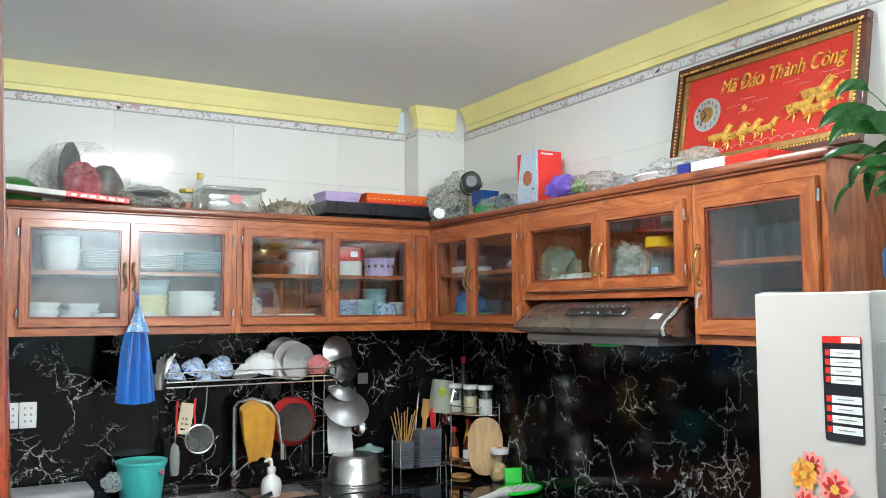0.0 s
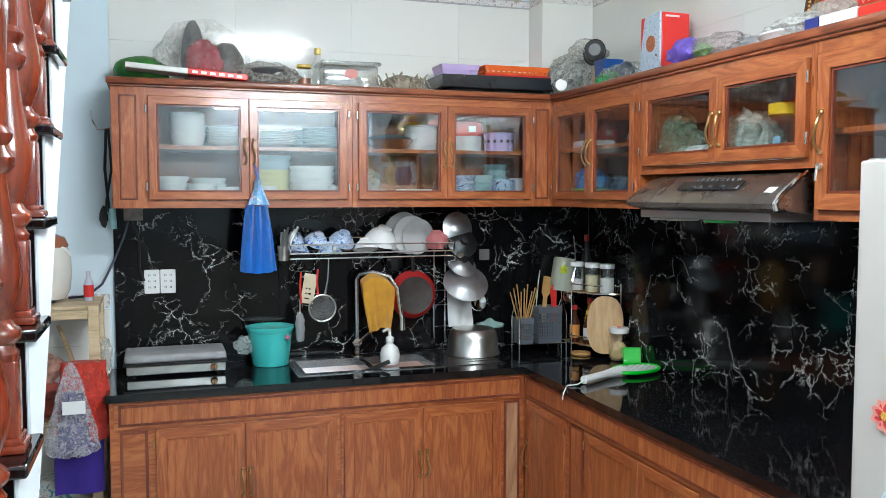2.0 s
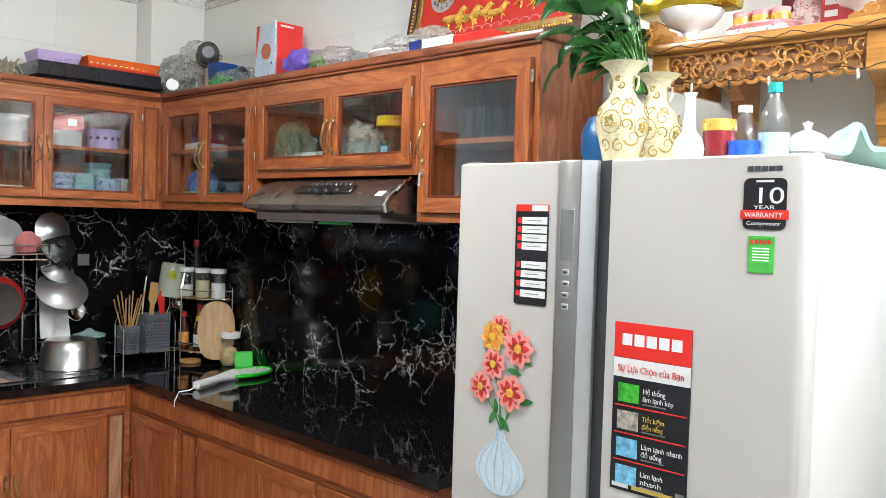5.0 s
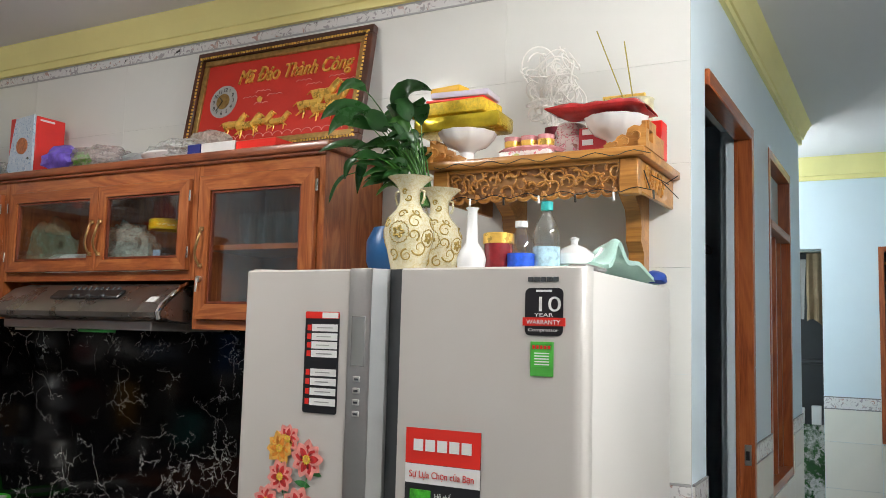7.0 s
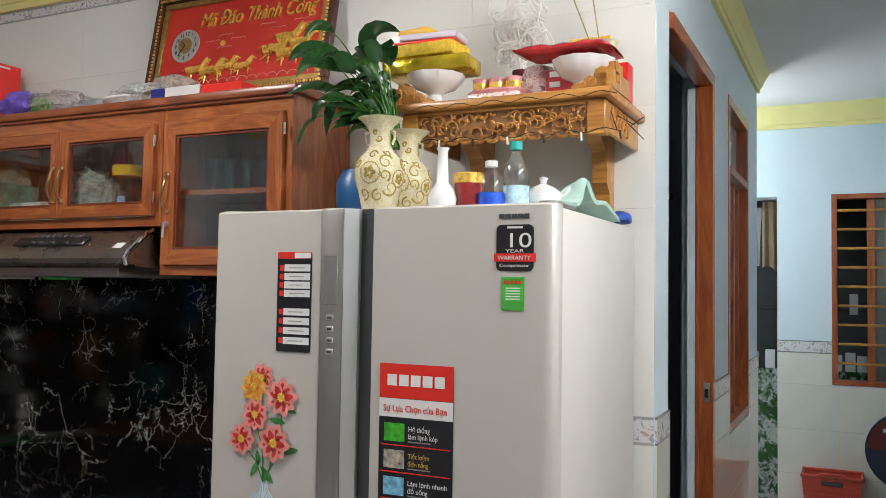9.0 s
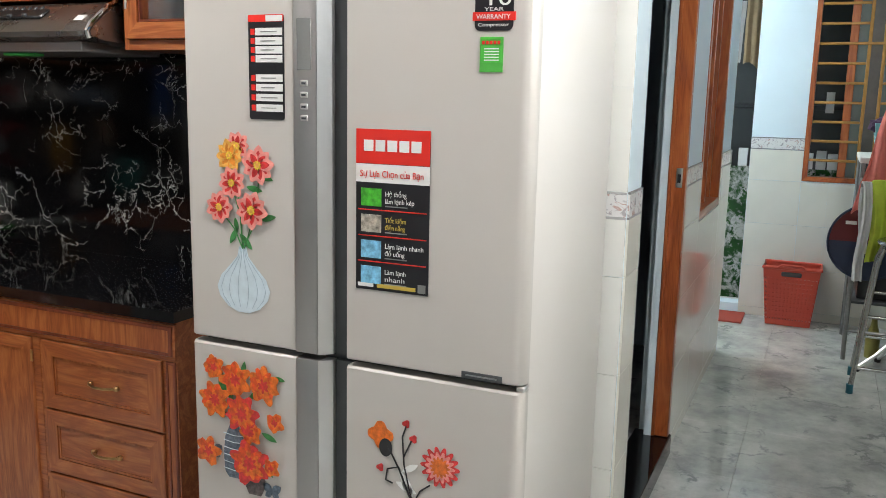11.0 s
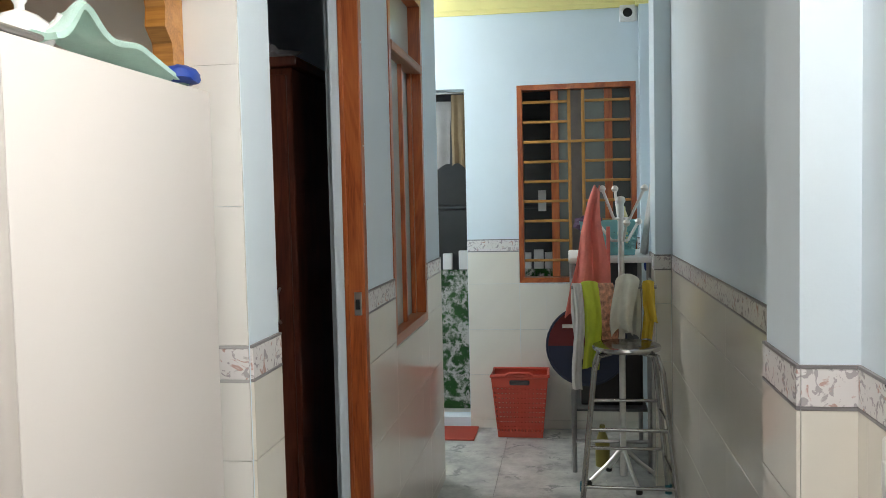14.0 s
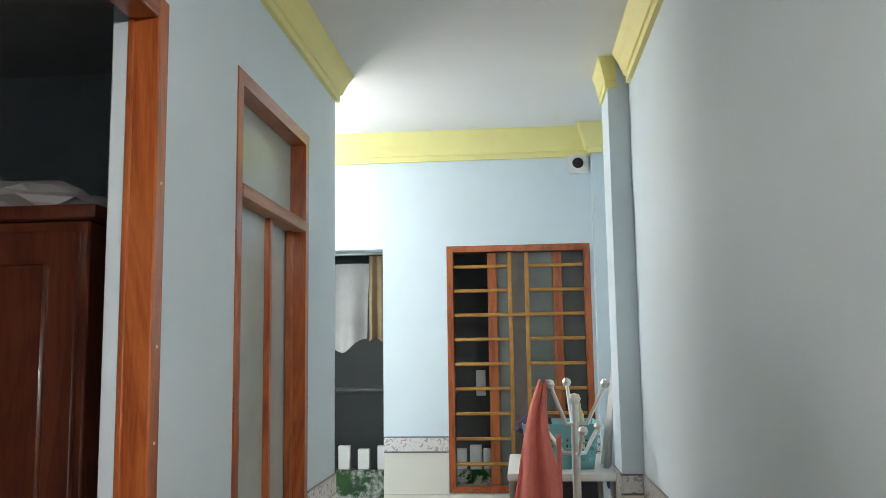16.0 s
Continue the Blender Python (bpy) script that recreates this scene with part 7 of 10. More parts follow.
# corner spice rack
cr = thing("corner_rack", (2.57, 4.33, CT), "two-tier chrome corner rack with spices", "spice rack")
for z in (0.92, 1.2):
    for dz in (0.0, 0.045):
        part("tier_rail", R([(2.47, 4.48, z + dz), (2.47, 4.36, z + dz), (2.53, 4.22, z + dz), (2.655, 4.16, z + dz)], 0.0035), chrome, cr)
    part("tier", P([(2.47, 4.48), (2.47, 4.36), (2.53, 4.22), (2.655, 4.16), (2.655, 4.48)], (0, 0, z), (1, 0, 0), (0, 1, 0), 0.004), plain("amber_board", (0.3, 0.16, 0.05), 0.4), cr, smooth=False)
for x, y in ((2.47, 4.48), (2.47, 4.36), (2.655, 4.16)):
    part("post", R([(x, y, CT), (x, y, 1.26)], 0.004), chrome, cr)
part("arch", R([(2.47, 4.36, 1.25), (2.5, 4.38, 1.33), (2.51, 4.4, 1.42), (2.51, 4.42, 1.5)], 0.004), chrome, cr)
salt, sugar = plain("white_salt", (0.75, 0.74, 0.7), 0.8), plain("pale_sugar", (0.6, 0.55, 0.35), 0.8)
jarglass = glass("jar_glass", (0.93, 0.95, 0.945), 0.02, 0.14)
for x, y, fill, h in ((2.52, 4.4, salt, 0.06), (2.56, 4.3, sugar, 0.09), (2.6, 4.21, salt, 0.08)):
    j = thing("spice_jar", (x, y, 1.205), "glass spice jar with a white lid", "jar", "spice jars")
    g = part("glass", L([(0, 0), (0.038, 0), (0.04, 0.01), (0.04, 0.12), (0.034, 0.135)], (x, y, 1.205), 22), jarglass, j)
    g.visible_shadow = False
    part("contents", L([(0, 0.003), (0.036, 0.003), (0.036, h), (0, h + 0.004)], (x, y, 1.205), 18), fill, j)
    part("lid", L([(0.038, 0.132), (0.04, 0.134), (0.04, 0.155), (0, 0.157)], (x, y, 1.205), 22), white, j)
sauce = plain("dark_sauce", (0.06, 0.018, 0.008), 0.15)
amber = plain("amber_oil", (0.45, 0.2, 0.02), 0.12)
for k, (x, y, h, body, cap) in enumerate(((2.5, 4.38, 0.2, sauce, red), (2.54, 4.3, 0.18, sauce, plain("yellow_cap", (0.7, 0.45, 0.02), 0.4)), (2.58, 4.36, 0.24, amber, red), (2.6, 4.27, 0.17, sauce, red))):
    b = thing("sauce_bottle", (x, y, 0.925), "small sauce bottle with a coloured cap", "bottle", "sauce bottles")
    part("bottle", L([(0, 0), (0.026, 0), (0.027, 0.01), (0.027, h * 0.55), (0.012, h * 0.78), (0.011, h * 0.9), (0, h * 0.9)], (x, y, 0.925), 18), body, b)
    part("cap", L([(0.013, h * 0.88), (0.014, h * 0.88), (0.014, h), (0, h)], (x, y, 0.925), 14), cap, b)
    part("label", L([(0.0275, h * 0.12), (0.0275, h * 0.48)], (x, y, 0.925), 18), porcelain if k % 2 else plain("orange_label", (0.6, 0.25, 0.05), 0.4), b)
tall = thing("tall_bottle", (2.56, 4.46, 1.205), "slim dark bottle with a red top", "bottle")
part("bottle", L([(0, 0), (0.028, 0), (0.028, 0.16), (0.012, 0.22), (0.011, 0.27), (0, 0.27)], (2.6, 4.44, 1.205), 18), black, tall)
part("cap", L([(0.013, 0.265), (0.014, 0.265), (0.014, 0.3), (0, 0.3)], (2.6, 4.44, 1.205), 14), red, tall)
for ob in set(bpy.data.objects) - BEFORE:
    if ob.parent is None and ob.name.split(".")[0] not in ("grey_square", "lidded_pot"):
        ob.location += Vector((0.008, -0.09, 0.0))
brd = solo("cutting_board", P([(0.094 * math.copysign(abs(math.cos(radians(a))) ** 0.75, math.cos(radians(a))), 0.15 * math.copysign(abs(math.sin(radians(a))) ** 0.85, math.sin(radians(a)))) for a in range(0, 360, 8)], (2.572, 4.07, 1.045), (0.83, -0.55, 0), (0.05, 0.07, 1), 0.016), wood("light_board", (0.4, 0.24, 0.1), (0.52, 0.33, 0.16), (0.6, 0.42, 0.22), "z", rough=0.6, coat=0), "pale oval wooden cutting board leaning on the rack", "cutting board")
part("hole", L([(0, 0), (0.01, 0), (0.01, 0.003), (0, 0.003)], (2.574, 4.07, 1.17), 14, turn=pose(0, 0, 0, 90, 0, -34)), black, brd)
solo("straw_coaster", L([(0, 0), (0.05, 0), (0.055, 0.008), (0.05, 0.016), (0, 0.018)], (2.5, 4.2, CT), 26), bamboo, "round straw coaster on the counter", "coaster")
gj = thing("glass_jar", (2.61, 3.995, CT), "glass jar with garlic and a white lid", "jar")
g = part("glass", L([(0, 0), (0.052, 0), (0.056, 0.01), (0.056, 0.115), (0.044, 0.14), (0.044, 0.15)], (2.61, 3.995, CT), 28), jarglass, gj)
g.visible_shadow = False
part("contents", lump(0.05, 0.05, 0.056, (2.61, 3.995, CT + 0.004), 0.14, 3, 8), plain("garlic", (0.6, 0.44, 0.2), 0.6, vary=0.3, scale=40), gj)
part("lid", L([(0.048, 0.145), (0.05, 0.147), (0.05, 0.17), (0.045, 0.174), (0, 0.174)], (2.61, 3.995, CT), 28), white, gj)
part("lid_spot", L([(0, 0), (0.01, 0), (0.01, 0.004), (0, 0.004)], (2.61, 3.995, CT + 0.174), 14), red, gj)
green_p = plain("bright_green_plastic", (0.03, 0.6, 0.02), 0.3, vary=0.03)
gb = thing("green_box", (2.63, 3.89, CT), "bright green plastic scoop box", "box")
bm = B(-0.045, 0.045, -0.03, 0.012, 0, 0.012, 0.004)
bmesh.ops.transform(bm, matrix=pose(2.617, 3.875, CT, 0, 0, -24), verts=bm.verts)
part("tray", bm, green_p, gb)
bm = B(-0.046, 0.046, -0.006, 0.006, 0, 0.08, 0.004)
bmesh.ops.transform(bm, matrix=pose(2.617, 3.875, CT + 0.008, -14, 0, -24), verts=bm.verts)
part("flap", bm, green_p, gb)
bat = thing("mosquito_racket", (2.4, 3.65, CT), "green and white electric mosquito racket lying on the counter", "racket")
RK = [Vector((2.535 + 0.135 * math.cos(radians(a)) * 0.96 - 0.085 * math.sin(radians(a)) * 0.27, 3.705 + 0.135 * math.cos(radians(a)) * 0.27 + 0.085 * math.sin(radians(a)) * 0.96, CT + 0.018)) for a in range(0, 361, 12)]
hd = part("head", R(RK, 0.009, 8), green_p, bat, "green racket rim")
KC = Vector((2.535, 3.705, CT + 0.018))
part("net", P([tuple((KC + (p - KC) * 0.93).xy) for p in RK[:-1]], (0, 0, CT + 0.017), (1, 0, 0), (0, 1, 0), 0.002), plain("white_net", (0.5, 0.55, 0.52), 0.5, vary=0.3, scale=160), hd)
for k in range(-5, 6):
    c = KC + Vector((0.96, 0.27, 0)) * 0.023 * k + Vector((0, 0, 0.004))
    h = 0.076 * math.sqrt(max(0.05, 1 - (k / 5.6) ** 2))
    part("net_wire", R([c - Vector((-0.27, 0.96, 0)) * h, c + Vector((-0.27, 0.96, 0)) * h], 0.0012, 5), white, hd)
part("neck", R([(2.44, 3.672, CT + 0.018), (2.38, 3.648, CT + 0.02), (2.33, 3.625, CT + 0.022)], 0.03, 10, 0.02), white, bat)
part("grip", R([(2.335, 3.627, CT + 0.022), (2.25, 3.582, CT + 0.022), (2.168, 3.545, CT + 0.022)], 0.019, 12), white, bat)
part("cord", R([(2.17, 3.545, CT + 0.02), (2.13, 3.53, CT + 0.008), (2.08, 3.535, CT + 0.005), (2.064, 3.54, CT - 0.03), (2.066, 3.55, CT - 0.06)], 0.003), white, bat)

# ---- rug and floor cloth ----
chenille = plain("rust_brown_chenille", (0.36, 0.17, 0.06), 1.0, vary=0.3, scale=60, bump=0.3, fine=160, sheen=0.4)
bm = bmesh.new()
rng = random.Random(4)
for i in range(46):
    for j in range(26):
        x = 0.67 + 0.6 * (i + rng.random() * 0.6) / 46
        y = 3.49 + 0.4 * (j + rng.random() * 0.6) / 26
        h = 0.012 + 0.01 * rng.random()
        w = 0.008
        vs = [bm.verts.new((x - w, y - w, 0.004)), bm.verts.new((x + w, y - w, 0.004)), bm.verts.new((x + w, y + w, 0.004)), bm.verts.new((x - w, y + w, 0.004))]
        ox, oy = (rng.random() - 0.5) * 0.014, (rng.random() - 0.5) * 0.014
        ts = [bm.verts.new(v.co * 1.0 + Vector((ox, oy, h))) for v in vs]
        bm.faces.new(ts)
        for k in range(4):
            bm.faces.new((vs[k], vs[(k + 1) % 4], ts[(k + 1) % 4], ts[k]))
rot_m = Matrix.Translation((0.96, 3.69, 0)) @ pose(0, 0, 0, 0, 0, -8) @ Matrix.Translation((-0.96, -3.69, 0))
bmesh.ops.transform(bm, matrix=rot_m, verts=bm.verts)
rug = thing("bath_mat", (0.96, 3.69, 0), "rust-brown shaggy chenille floor mat", "mat")
part("pile", bm, chenille, rug, smooth=False)["kind"] = "stuff"
bm = B(0.66, 1.28, 3.48, 3.9, 0.0005, 0.006, 0.002)
bmesh.ops.transform(bm, matrix=rot_m, verts=bm.verts)
part("backing", bm, chenille, rug)


def rag_place(s, t):
    x = 1.7 + 0.28 * s + 0.035 * (1 - t) * s + 0.03 * t
    y = 3.43 + 0.38 * t + 0.02 * s - 0.02 * math.sin(4 * s)
    z = 0.012 + 0.010 * noise.noise(Vector((s * 5, t * 5, 1))) + 0.006 * noise.noise(Vector((s * 14, t * 14, 3)))
    return Vector((x + 0.02 * noise.noise(Vector((s * 3, t * 3, 7))), y + 0.02 * noise.noise(Vector((s * 3, t * 3, 9))), max(0.006, z)))


solo("floor_cloth", sheet(34, 34, rag_place, 0.005), plain("worn_white_cotton", (0.66, 0.65, 0.63), 0.95, vary=0.08, scale=20, bump=0.15, fine=300), "rumpled white cotton cloth on the floor", "cloth")

# ---- inside the glazed cabinets ----
def stack(x, y, z, r, n, mat, label, name="plate", cat="plate", gap=0.0075, prof=None, group=""):
    """A pile of alike dishes, each a thing of its own."""
    first = None
    for k in range(n):
        m = pose(x, y, z + gap * k, 0, 0, 17 * k)
        if first is None:
            p = prof or PLATE
            big = max(a for a, b in p)
            first = solo(name, L(shell([(a * r / big, b * (r / big if prof else 1)) for a, b in p], 0.003), (x, y, z), 28), mat, label, cat, group or ("pile of " + cat + "s"), at=(x, y, z))
        else:
            copy_thing(first, m)


SH, FLR = 1.955, 1.682
glaze_blue = plain("pale_blue_glaze", (0.5, 0.62, 0.68), 0.12)
glaze_yellow = plain("pale_yellow_glaze", (0.75, 0.72, 0.4), 0.15)
glaze_teal = plain("pale_teal_glaze", (0.4, 0.6, 0.62), 0.12)
BIG = [(0, 0.0), (0.03, 0.0), (0.031, 0.006), (0.052, 0.02), (0.068, 0.05), (0.07, 0.058)]
stack(0.5, 4.4, SH, 0.086, 4, porcelain, "deep white dish in a tall pile on the shelf", "dish", "dish", 0.03, [(0, 0.0), (0.05, 0.0), (0.06, 0.008), (0.07, 0.05), (0.072, 0.056)])
stack(0.69, 4.38, SH, 0.1, 11, porcelain, "white plate in a pile on the shelf", gap=0.0075)
stack(0.6, 4.52, SH, 0.07, 10, glaze_blue, "pale blue saucer in a pile on the shelf", gap=0.009)
stack(0.895, 4.39, SH, 0.115, 8, porcelain, "wide white plate in a pile on the shelf", gap=0.008)
stack(1.06, 4.48, SH, 0.08, 9, glaze_blue, "pale blue plate in a pile on the shelf", gap=0.009)
stack(1.145, 4.38, SH, 0.1, 11, glaze_blue, "pale blue plate in a pile on the shelf", gap=0.008)
stack(0.425, 4.37, FLR, 0.08, 3, porcelain, "white bowl in a pile in the cabinet", "bowl", "bowl", 0.032, BIG)
stack(0.56, 4.33, FLR, 0.068, 3, porcelain, "white bowl in a pile in the cabinet", "bowl", "bowl", 0.02, BIG)
stack(0.6, 4.48, FLR, 0.085, 3, porcelain, "white bowl in a pile in the cabinet", "bowl", "bowl", 0.028, BIG)
stack(0.7, 4.34, FLR, 0.08, 2, porcelain, "white bowl in a pile in the cabinet", "bowl", "bowl", 0.016, BIG)
stack(0.895, 4.46, FLR, 0.1, 4, glaze_yellow, "pale yellow bowl in a pile in the cabinet", "bowl", "bowl", 0.028, BIG)
stack(0.895, 4.46, FLR + 0.12, 0.105, 2, glaze_blue, "pale blue bowl on the pile in the cabinet", "bowl", "bowl", 0.03, BIG)
stack(0.85, 4.34, FLR, 0.066, 3, porcelain, "small white bowl at the front of the cabinet", "bowl", "bowl", 0.016, BIG)
stack(1.09, 4.39, FLR, 0.115, 4, porcelain, "large white bowl in a pile in the cabinet", "bowl", "bowl", 0.03, BIG)
stack(1.2, 4.32, FLR, 0.05, 3, porcelain, "small white bowl at the front of the cabinet", "bowl", "bowl", 0.024, BIG)
wokp = thing("wok", (1.5, 4.42, SH), "steel wok with lid on the cabinet shelf", "pan")
part("bowl", L(shell([(0, 0), (0.05, 0.0), (0.1, 0.025), (0.125, 0.05), (0.128, 0.052)]), (1.5, 4.42, SH), 32), steel, wokp)
part("lid", L([(0.126, 0.052), (0.1, 0.068), (0.04, 0.08), (0, 0.082)], (1.5, 4.42, SH), 32), dark_grey, wokp)
solo("white_pot", L([(0, 0), (0.08, 0), (0.085, 0.01), (0.085, 0.12), (0.09, 0.122), (0.09, 0.13), (0, 0.135)], (1.67, 4.43, SH), 32), plain("pale_enamel", (0.6, 0.62, 0.65), 0.25), "pale enamel pot on the cabinet shelf", "pot")
tub = thing("rice_tub", (1.92, 4.43, SH), "clear plastic tub with a red lid", "tub")
part("tub", L([(0, 0), (0.075, 0), (0.078, 0.08), (0, 0.08)], (1.93, 4.43, SH), 28), plain("cloudy_tub", (0.62, 0.6, 0.58), 0.3), tub)
part("lid", L([(0.08, 0.08), (0.083, 0.085), (0.083, 0.15), (0.075, 0.158), (0, 0.158)], (1.93, 4.43, SH), 28), red, tub)
part("lid_mark", B(1.91, 1.95, 4.345, 4.35, SH + 0.1, SH + 0.13), white, tub)
lil = plain("lilac_plastic", (0.52, 0.4, 0.68), 0.4)
lbk = thing("lilac_basket", (2.11, 4.42, SH), "lilac plastic lace-edged basket on the shelf", "basket")
part("bowl", L(shell([(0, 0), (0.075, 0), (0.078, 0.05), (0.085, 0.095), (0.09, 0.1)], 0.003), (2.11, 4.42, SH), 48, wave=lambda a, r, z: r * (1 + 0.02 * math.cos(12 * a)) if z > 0.08 else r), lil, lbk)
for k in range(14):
    a = 2 * math.pi * k / 14
    part("lace_hole", L([(0, 0), (0.009, 0), (0.009, 0.003), (0, 0.003)], (2.11 + 0.08 * math.cos(a), 4.42 + 0.08 * math.sin(a), SH + 0.055), 10, turn=pose(0, 0, 0, 0, 90, math.degrees(a))), dark_grey, lbk)
gtray = plain("lime_plastic", (0.15, 0.5, 0.06), 0.4)
solo("green_tray", B(1.48, 1.72, 4.3, 4.5, FLR, FLR + 0.06, 0.012, 2), gtray, "lime green plastic tray in the cabinet", "tray")
solo("steel_ladle_flat", R([(1.52, 4.36, FLR + 0.068), (1.7, 4.33, FLR + 0.068)], 0.006), steel, "steel ladle lying on the tray", "ladle")
solo("small_box", B(1.35, 1.46, 4.31, 4.46, FLR, FLR + 0.07, 0.004), plain("grey_card_box", (0.45, 0.43, 0.42), 0.7), "grey box with red edge in the cabinet", "box")
solo("wrapped_bowl", lump(0.05, 0.05, 0.06, (1.4, 4.41, FLR + 0.071), 0.15, 7), film("clear_wrap", (0.7, 0.72, 0.72), 0.4), "wrapped bowl in clear film", "bowl")
stack(1.88, 4.35, FLR, 0.066, 4, blue_pat, "blue patterned bowl in a pile", "bowl", "bowl", 0.03, BIG)
stack(2.0, 4.4, FLR, 0.076, 4, glaze_teal, "pale teal bowl in a pile", "bowl", "bowl", 0.028, BIG)
stack(2.1, 4.33, FLR, 0.066, 6, blue_pat, "blue patterned bowl in a pile", "bowl", "bowl", 0.014, BIG)
stack(2.12, 4.5, FLR, 0.07, 6, glaze_teal, "pale teal bowl in a pile", "bowl", "bowl", 0.03, BIG)
stack(2.22, 4.42, FLR, 0.045, 5, porcelain, "small white bowl in a pile", "bowl", "bowl", 0.024, BIG)
# corner cabinet
solo("blue_bag", lump(0.08, 0.09, 0.08, (2.44, 4.0, FLR + 0.05), 0.2, 11), film("blue_film", (0.05, 0.2, 0.6), 0.75), "blue plastic bag in the corner cabinet", "bag")
solo("green_basket", L(shell([(0, 0), (0.09, 0), (0.1, 0.07), (0.105, 0.075)]), (2.44, 3.99, FLR), 28), gtray, "lime green plastic basket in the corner cabinet", "basket")
for k in range(4):
    solo("drinking_glass", L([(0, 0), (0.03, 0), (0.034, 0.12), (0.035, 0.125)], (2.45 + 0.02 * (k % 2), 3.48 + 0.075 * k, FLR), 20), jarglass, "clear drinking glass in the cabinet", "glass", "glasses in the cabinet").visible_shadow = False
solo("folded_cloth", B(2.4, 2.55, 3.95, 4.13, 1.965, 2.0, 0.012, 2), cloth_white, "folded white cloth on the cabinet shelf", "cloth")
solo("pink_packet", lump(0.07, 0.1, 0.03, (2.47, 3.55, 1.965), 0.2, 15), plain("pink_white_packet", (0.6, 0.4, 0.42), 0.5, vary=0.4, scale=30), "pink and white packet on the shelf", "packet")
# cabinet over the hood
ZH = 1.829
clear_bag = film("clear_plastic_bag", (0.84, 0.86, 0.84), 0.36, 0.14)
green_bag = film("pale_green_bag", (0.4, 0.52, 0.36), 0.35, 0.08)
solo("green_plastic_bag", lump(0.07, 0.12, 0.14, (2.46, 3.26, ZH), 0.28, 21, 2.5, 4), green_bag, "crumpled pale green plastic bag in the cabinet", "bag")
solo("paper_roll", R([(2.46, 3.22, ZH + 0.05), (2.46, 3.06, ZH + 0.05)], 0.05, 20), plain("white_roll", (0.6, 0.62, 0.6), 0.6), "white roll of film lying in the cabinet", "roll")
solo("silver_bag", lump(0.09, 0.16, 0.125, (2.47, 2.84, ZH), 0.2, 23, 4, 4), film("silver_film", (0.68, 0.74, 0.68), 0.48, 0.08), "crumpled shiny plastic bag in the cabinet", "bag")
yj = thing("yellow_lid_jar", (2.47, 2.63, ZH), "clear jar with a yellow lid and pale contents", "jar")
part("glass", L([(0, 0), (0.058, 0), (0.06, 0.01), (0.06, 0.17), (0.05, 0.18)], (2.47, 2.63, ZH), 28), jarglass, yj).visible_shadow = False
part("contents", L([(0, 0.002), (0.056, 0.004), (0.056, 0.075), (0, 0.08)], (2.47, 2.63, ZH), 24), sugar, yj)
part("lid", L([(0.058, 0.178), (0.062, 0.18), (0.062, 0.215), (0.056, 0.22), (0, 0.22)], (2.47, 2.63, ZH), 28), plain("yellow_plastic", (0.75, 0.48, 0.01), 0.35), yj)
part("label", B(2.405, 2.409, 2.585, 2.62, ZH + 0.02, ZH + 0.1), plain("blue_white_label", (0.3, 0.5, 0.7), 0.4, vary=0.3, scale=40), yj)
# glasses cabinet
for k in range(9):
    r, c = divmod(k, 5)
    solo("drinking_glass", L([(0, 0), (0.028, 0), (0.033, 0.11), (0.034, 0.115)], (2.46 + 0.08 * r, 2.22 - 0.075 * c, 1.935), 20), jarglass, "clear drinking glass on the shelf", "glass", "glasses on the shelf").visible_shadow = False
solo("glass_teapot", L(shell([(0, 0), (0.05, 0), (0.06, 0.03), (0.05, 0.07), (0.035, 0.09)], 0.002), (2.46, 2.2, 1.662), 24), jarglass, "clear glass jug in the cabinet", "jug").visible_shadow = False
solo("glass_dish", L(shell([(0, 0), (0.06, 0), (0.08, 0.03), (0.085, 0.035)], 0.003), (2.46, 2.03, 1.662), 24), porcelain, "white dish in the cabinet", "dish")

# ---- on top of the wall cabinets ----
TZ = Z1 + 0.031
leafy = plain("dark_green_skin", (0.03, 0.16, 0.02), 0.45, vary=0.6, scale=14)
solo("pomelo_bag", lump(0.13, 0.1, 0.075, (0.3, 4.47, TZ), 0.1, 31), leafy, "green fruit in a bag on the cabinet", "fruit")
hel = thing("helmet_bag", (0.58, 4.43, TZ), "dark helmet and red cloth in a clear bag", "bag")
part("helmet", lump(0.085, 0.08, 0.12, (0.69, 4.47, TZ + 0.01), 0.1, 33, 1.8), plain("dark_helmet", (0.05, 0.045, 0.045), 0.3), hel)
part("helmet", lump(0.055, 0.06, 0.165, (0.535, 4.45, TZ + 0.02), 0.1, 34, 1.5), plain("dark_grey_cloth", (0.06, 0.06, 0.07), 0.7), hel)
part("red_cloth", lump(0.085, 0.05, 0.115, (0.58, 4.38, TZ + 0.01), 0.2, 35, 4, 4), plain("crimson_cloth", (0.28, 0.01, 0.03), 0.7), hel)
part("wrap", lump(0.22, 0.165, 0.18, (0.58, 4.44, TZ), 0.14, 36, 2.2, 4), film("grey_clear_bag", (0.8, 0.78, 0.74), 0.16, 0.14), hel, "crumpled clear plastic bag")
news = thing("flat_box", (0.5, 4.33, TZ), "flat white and red cardboard box", "box")
bm = B(-0.27, 0.27, -0.07, 0.07, 0, 0.025, 0.003)
bmesh.ops.transform(bm, matrix=pose(0.5, 4.33, TZ + 0.028, 0, 4, 0), verts=bm.verts)
part("card", bm, plain("white_card", (0.7, 0.68, 0.66), 0.5), news)
bm = B(0.0, 0.271, -0.0715, 0.0715, -0.001, 0.0262, 0.003)
bmesh.ops.transform(bm, matrix=pose(0.5, 4.33, TZ + 0.028, 0, 4, 0), verts=bm.verts)
part("red_print", bm, paper_red, news)
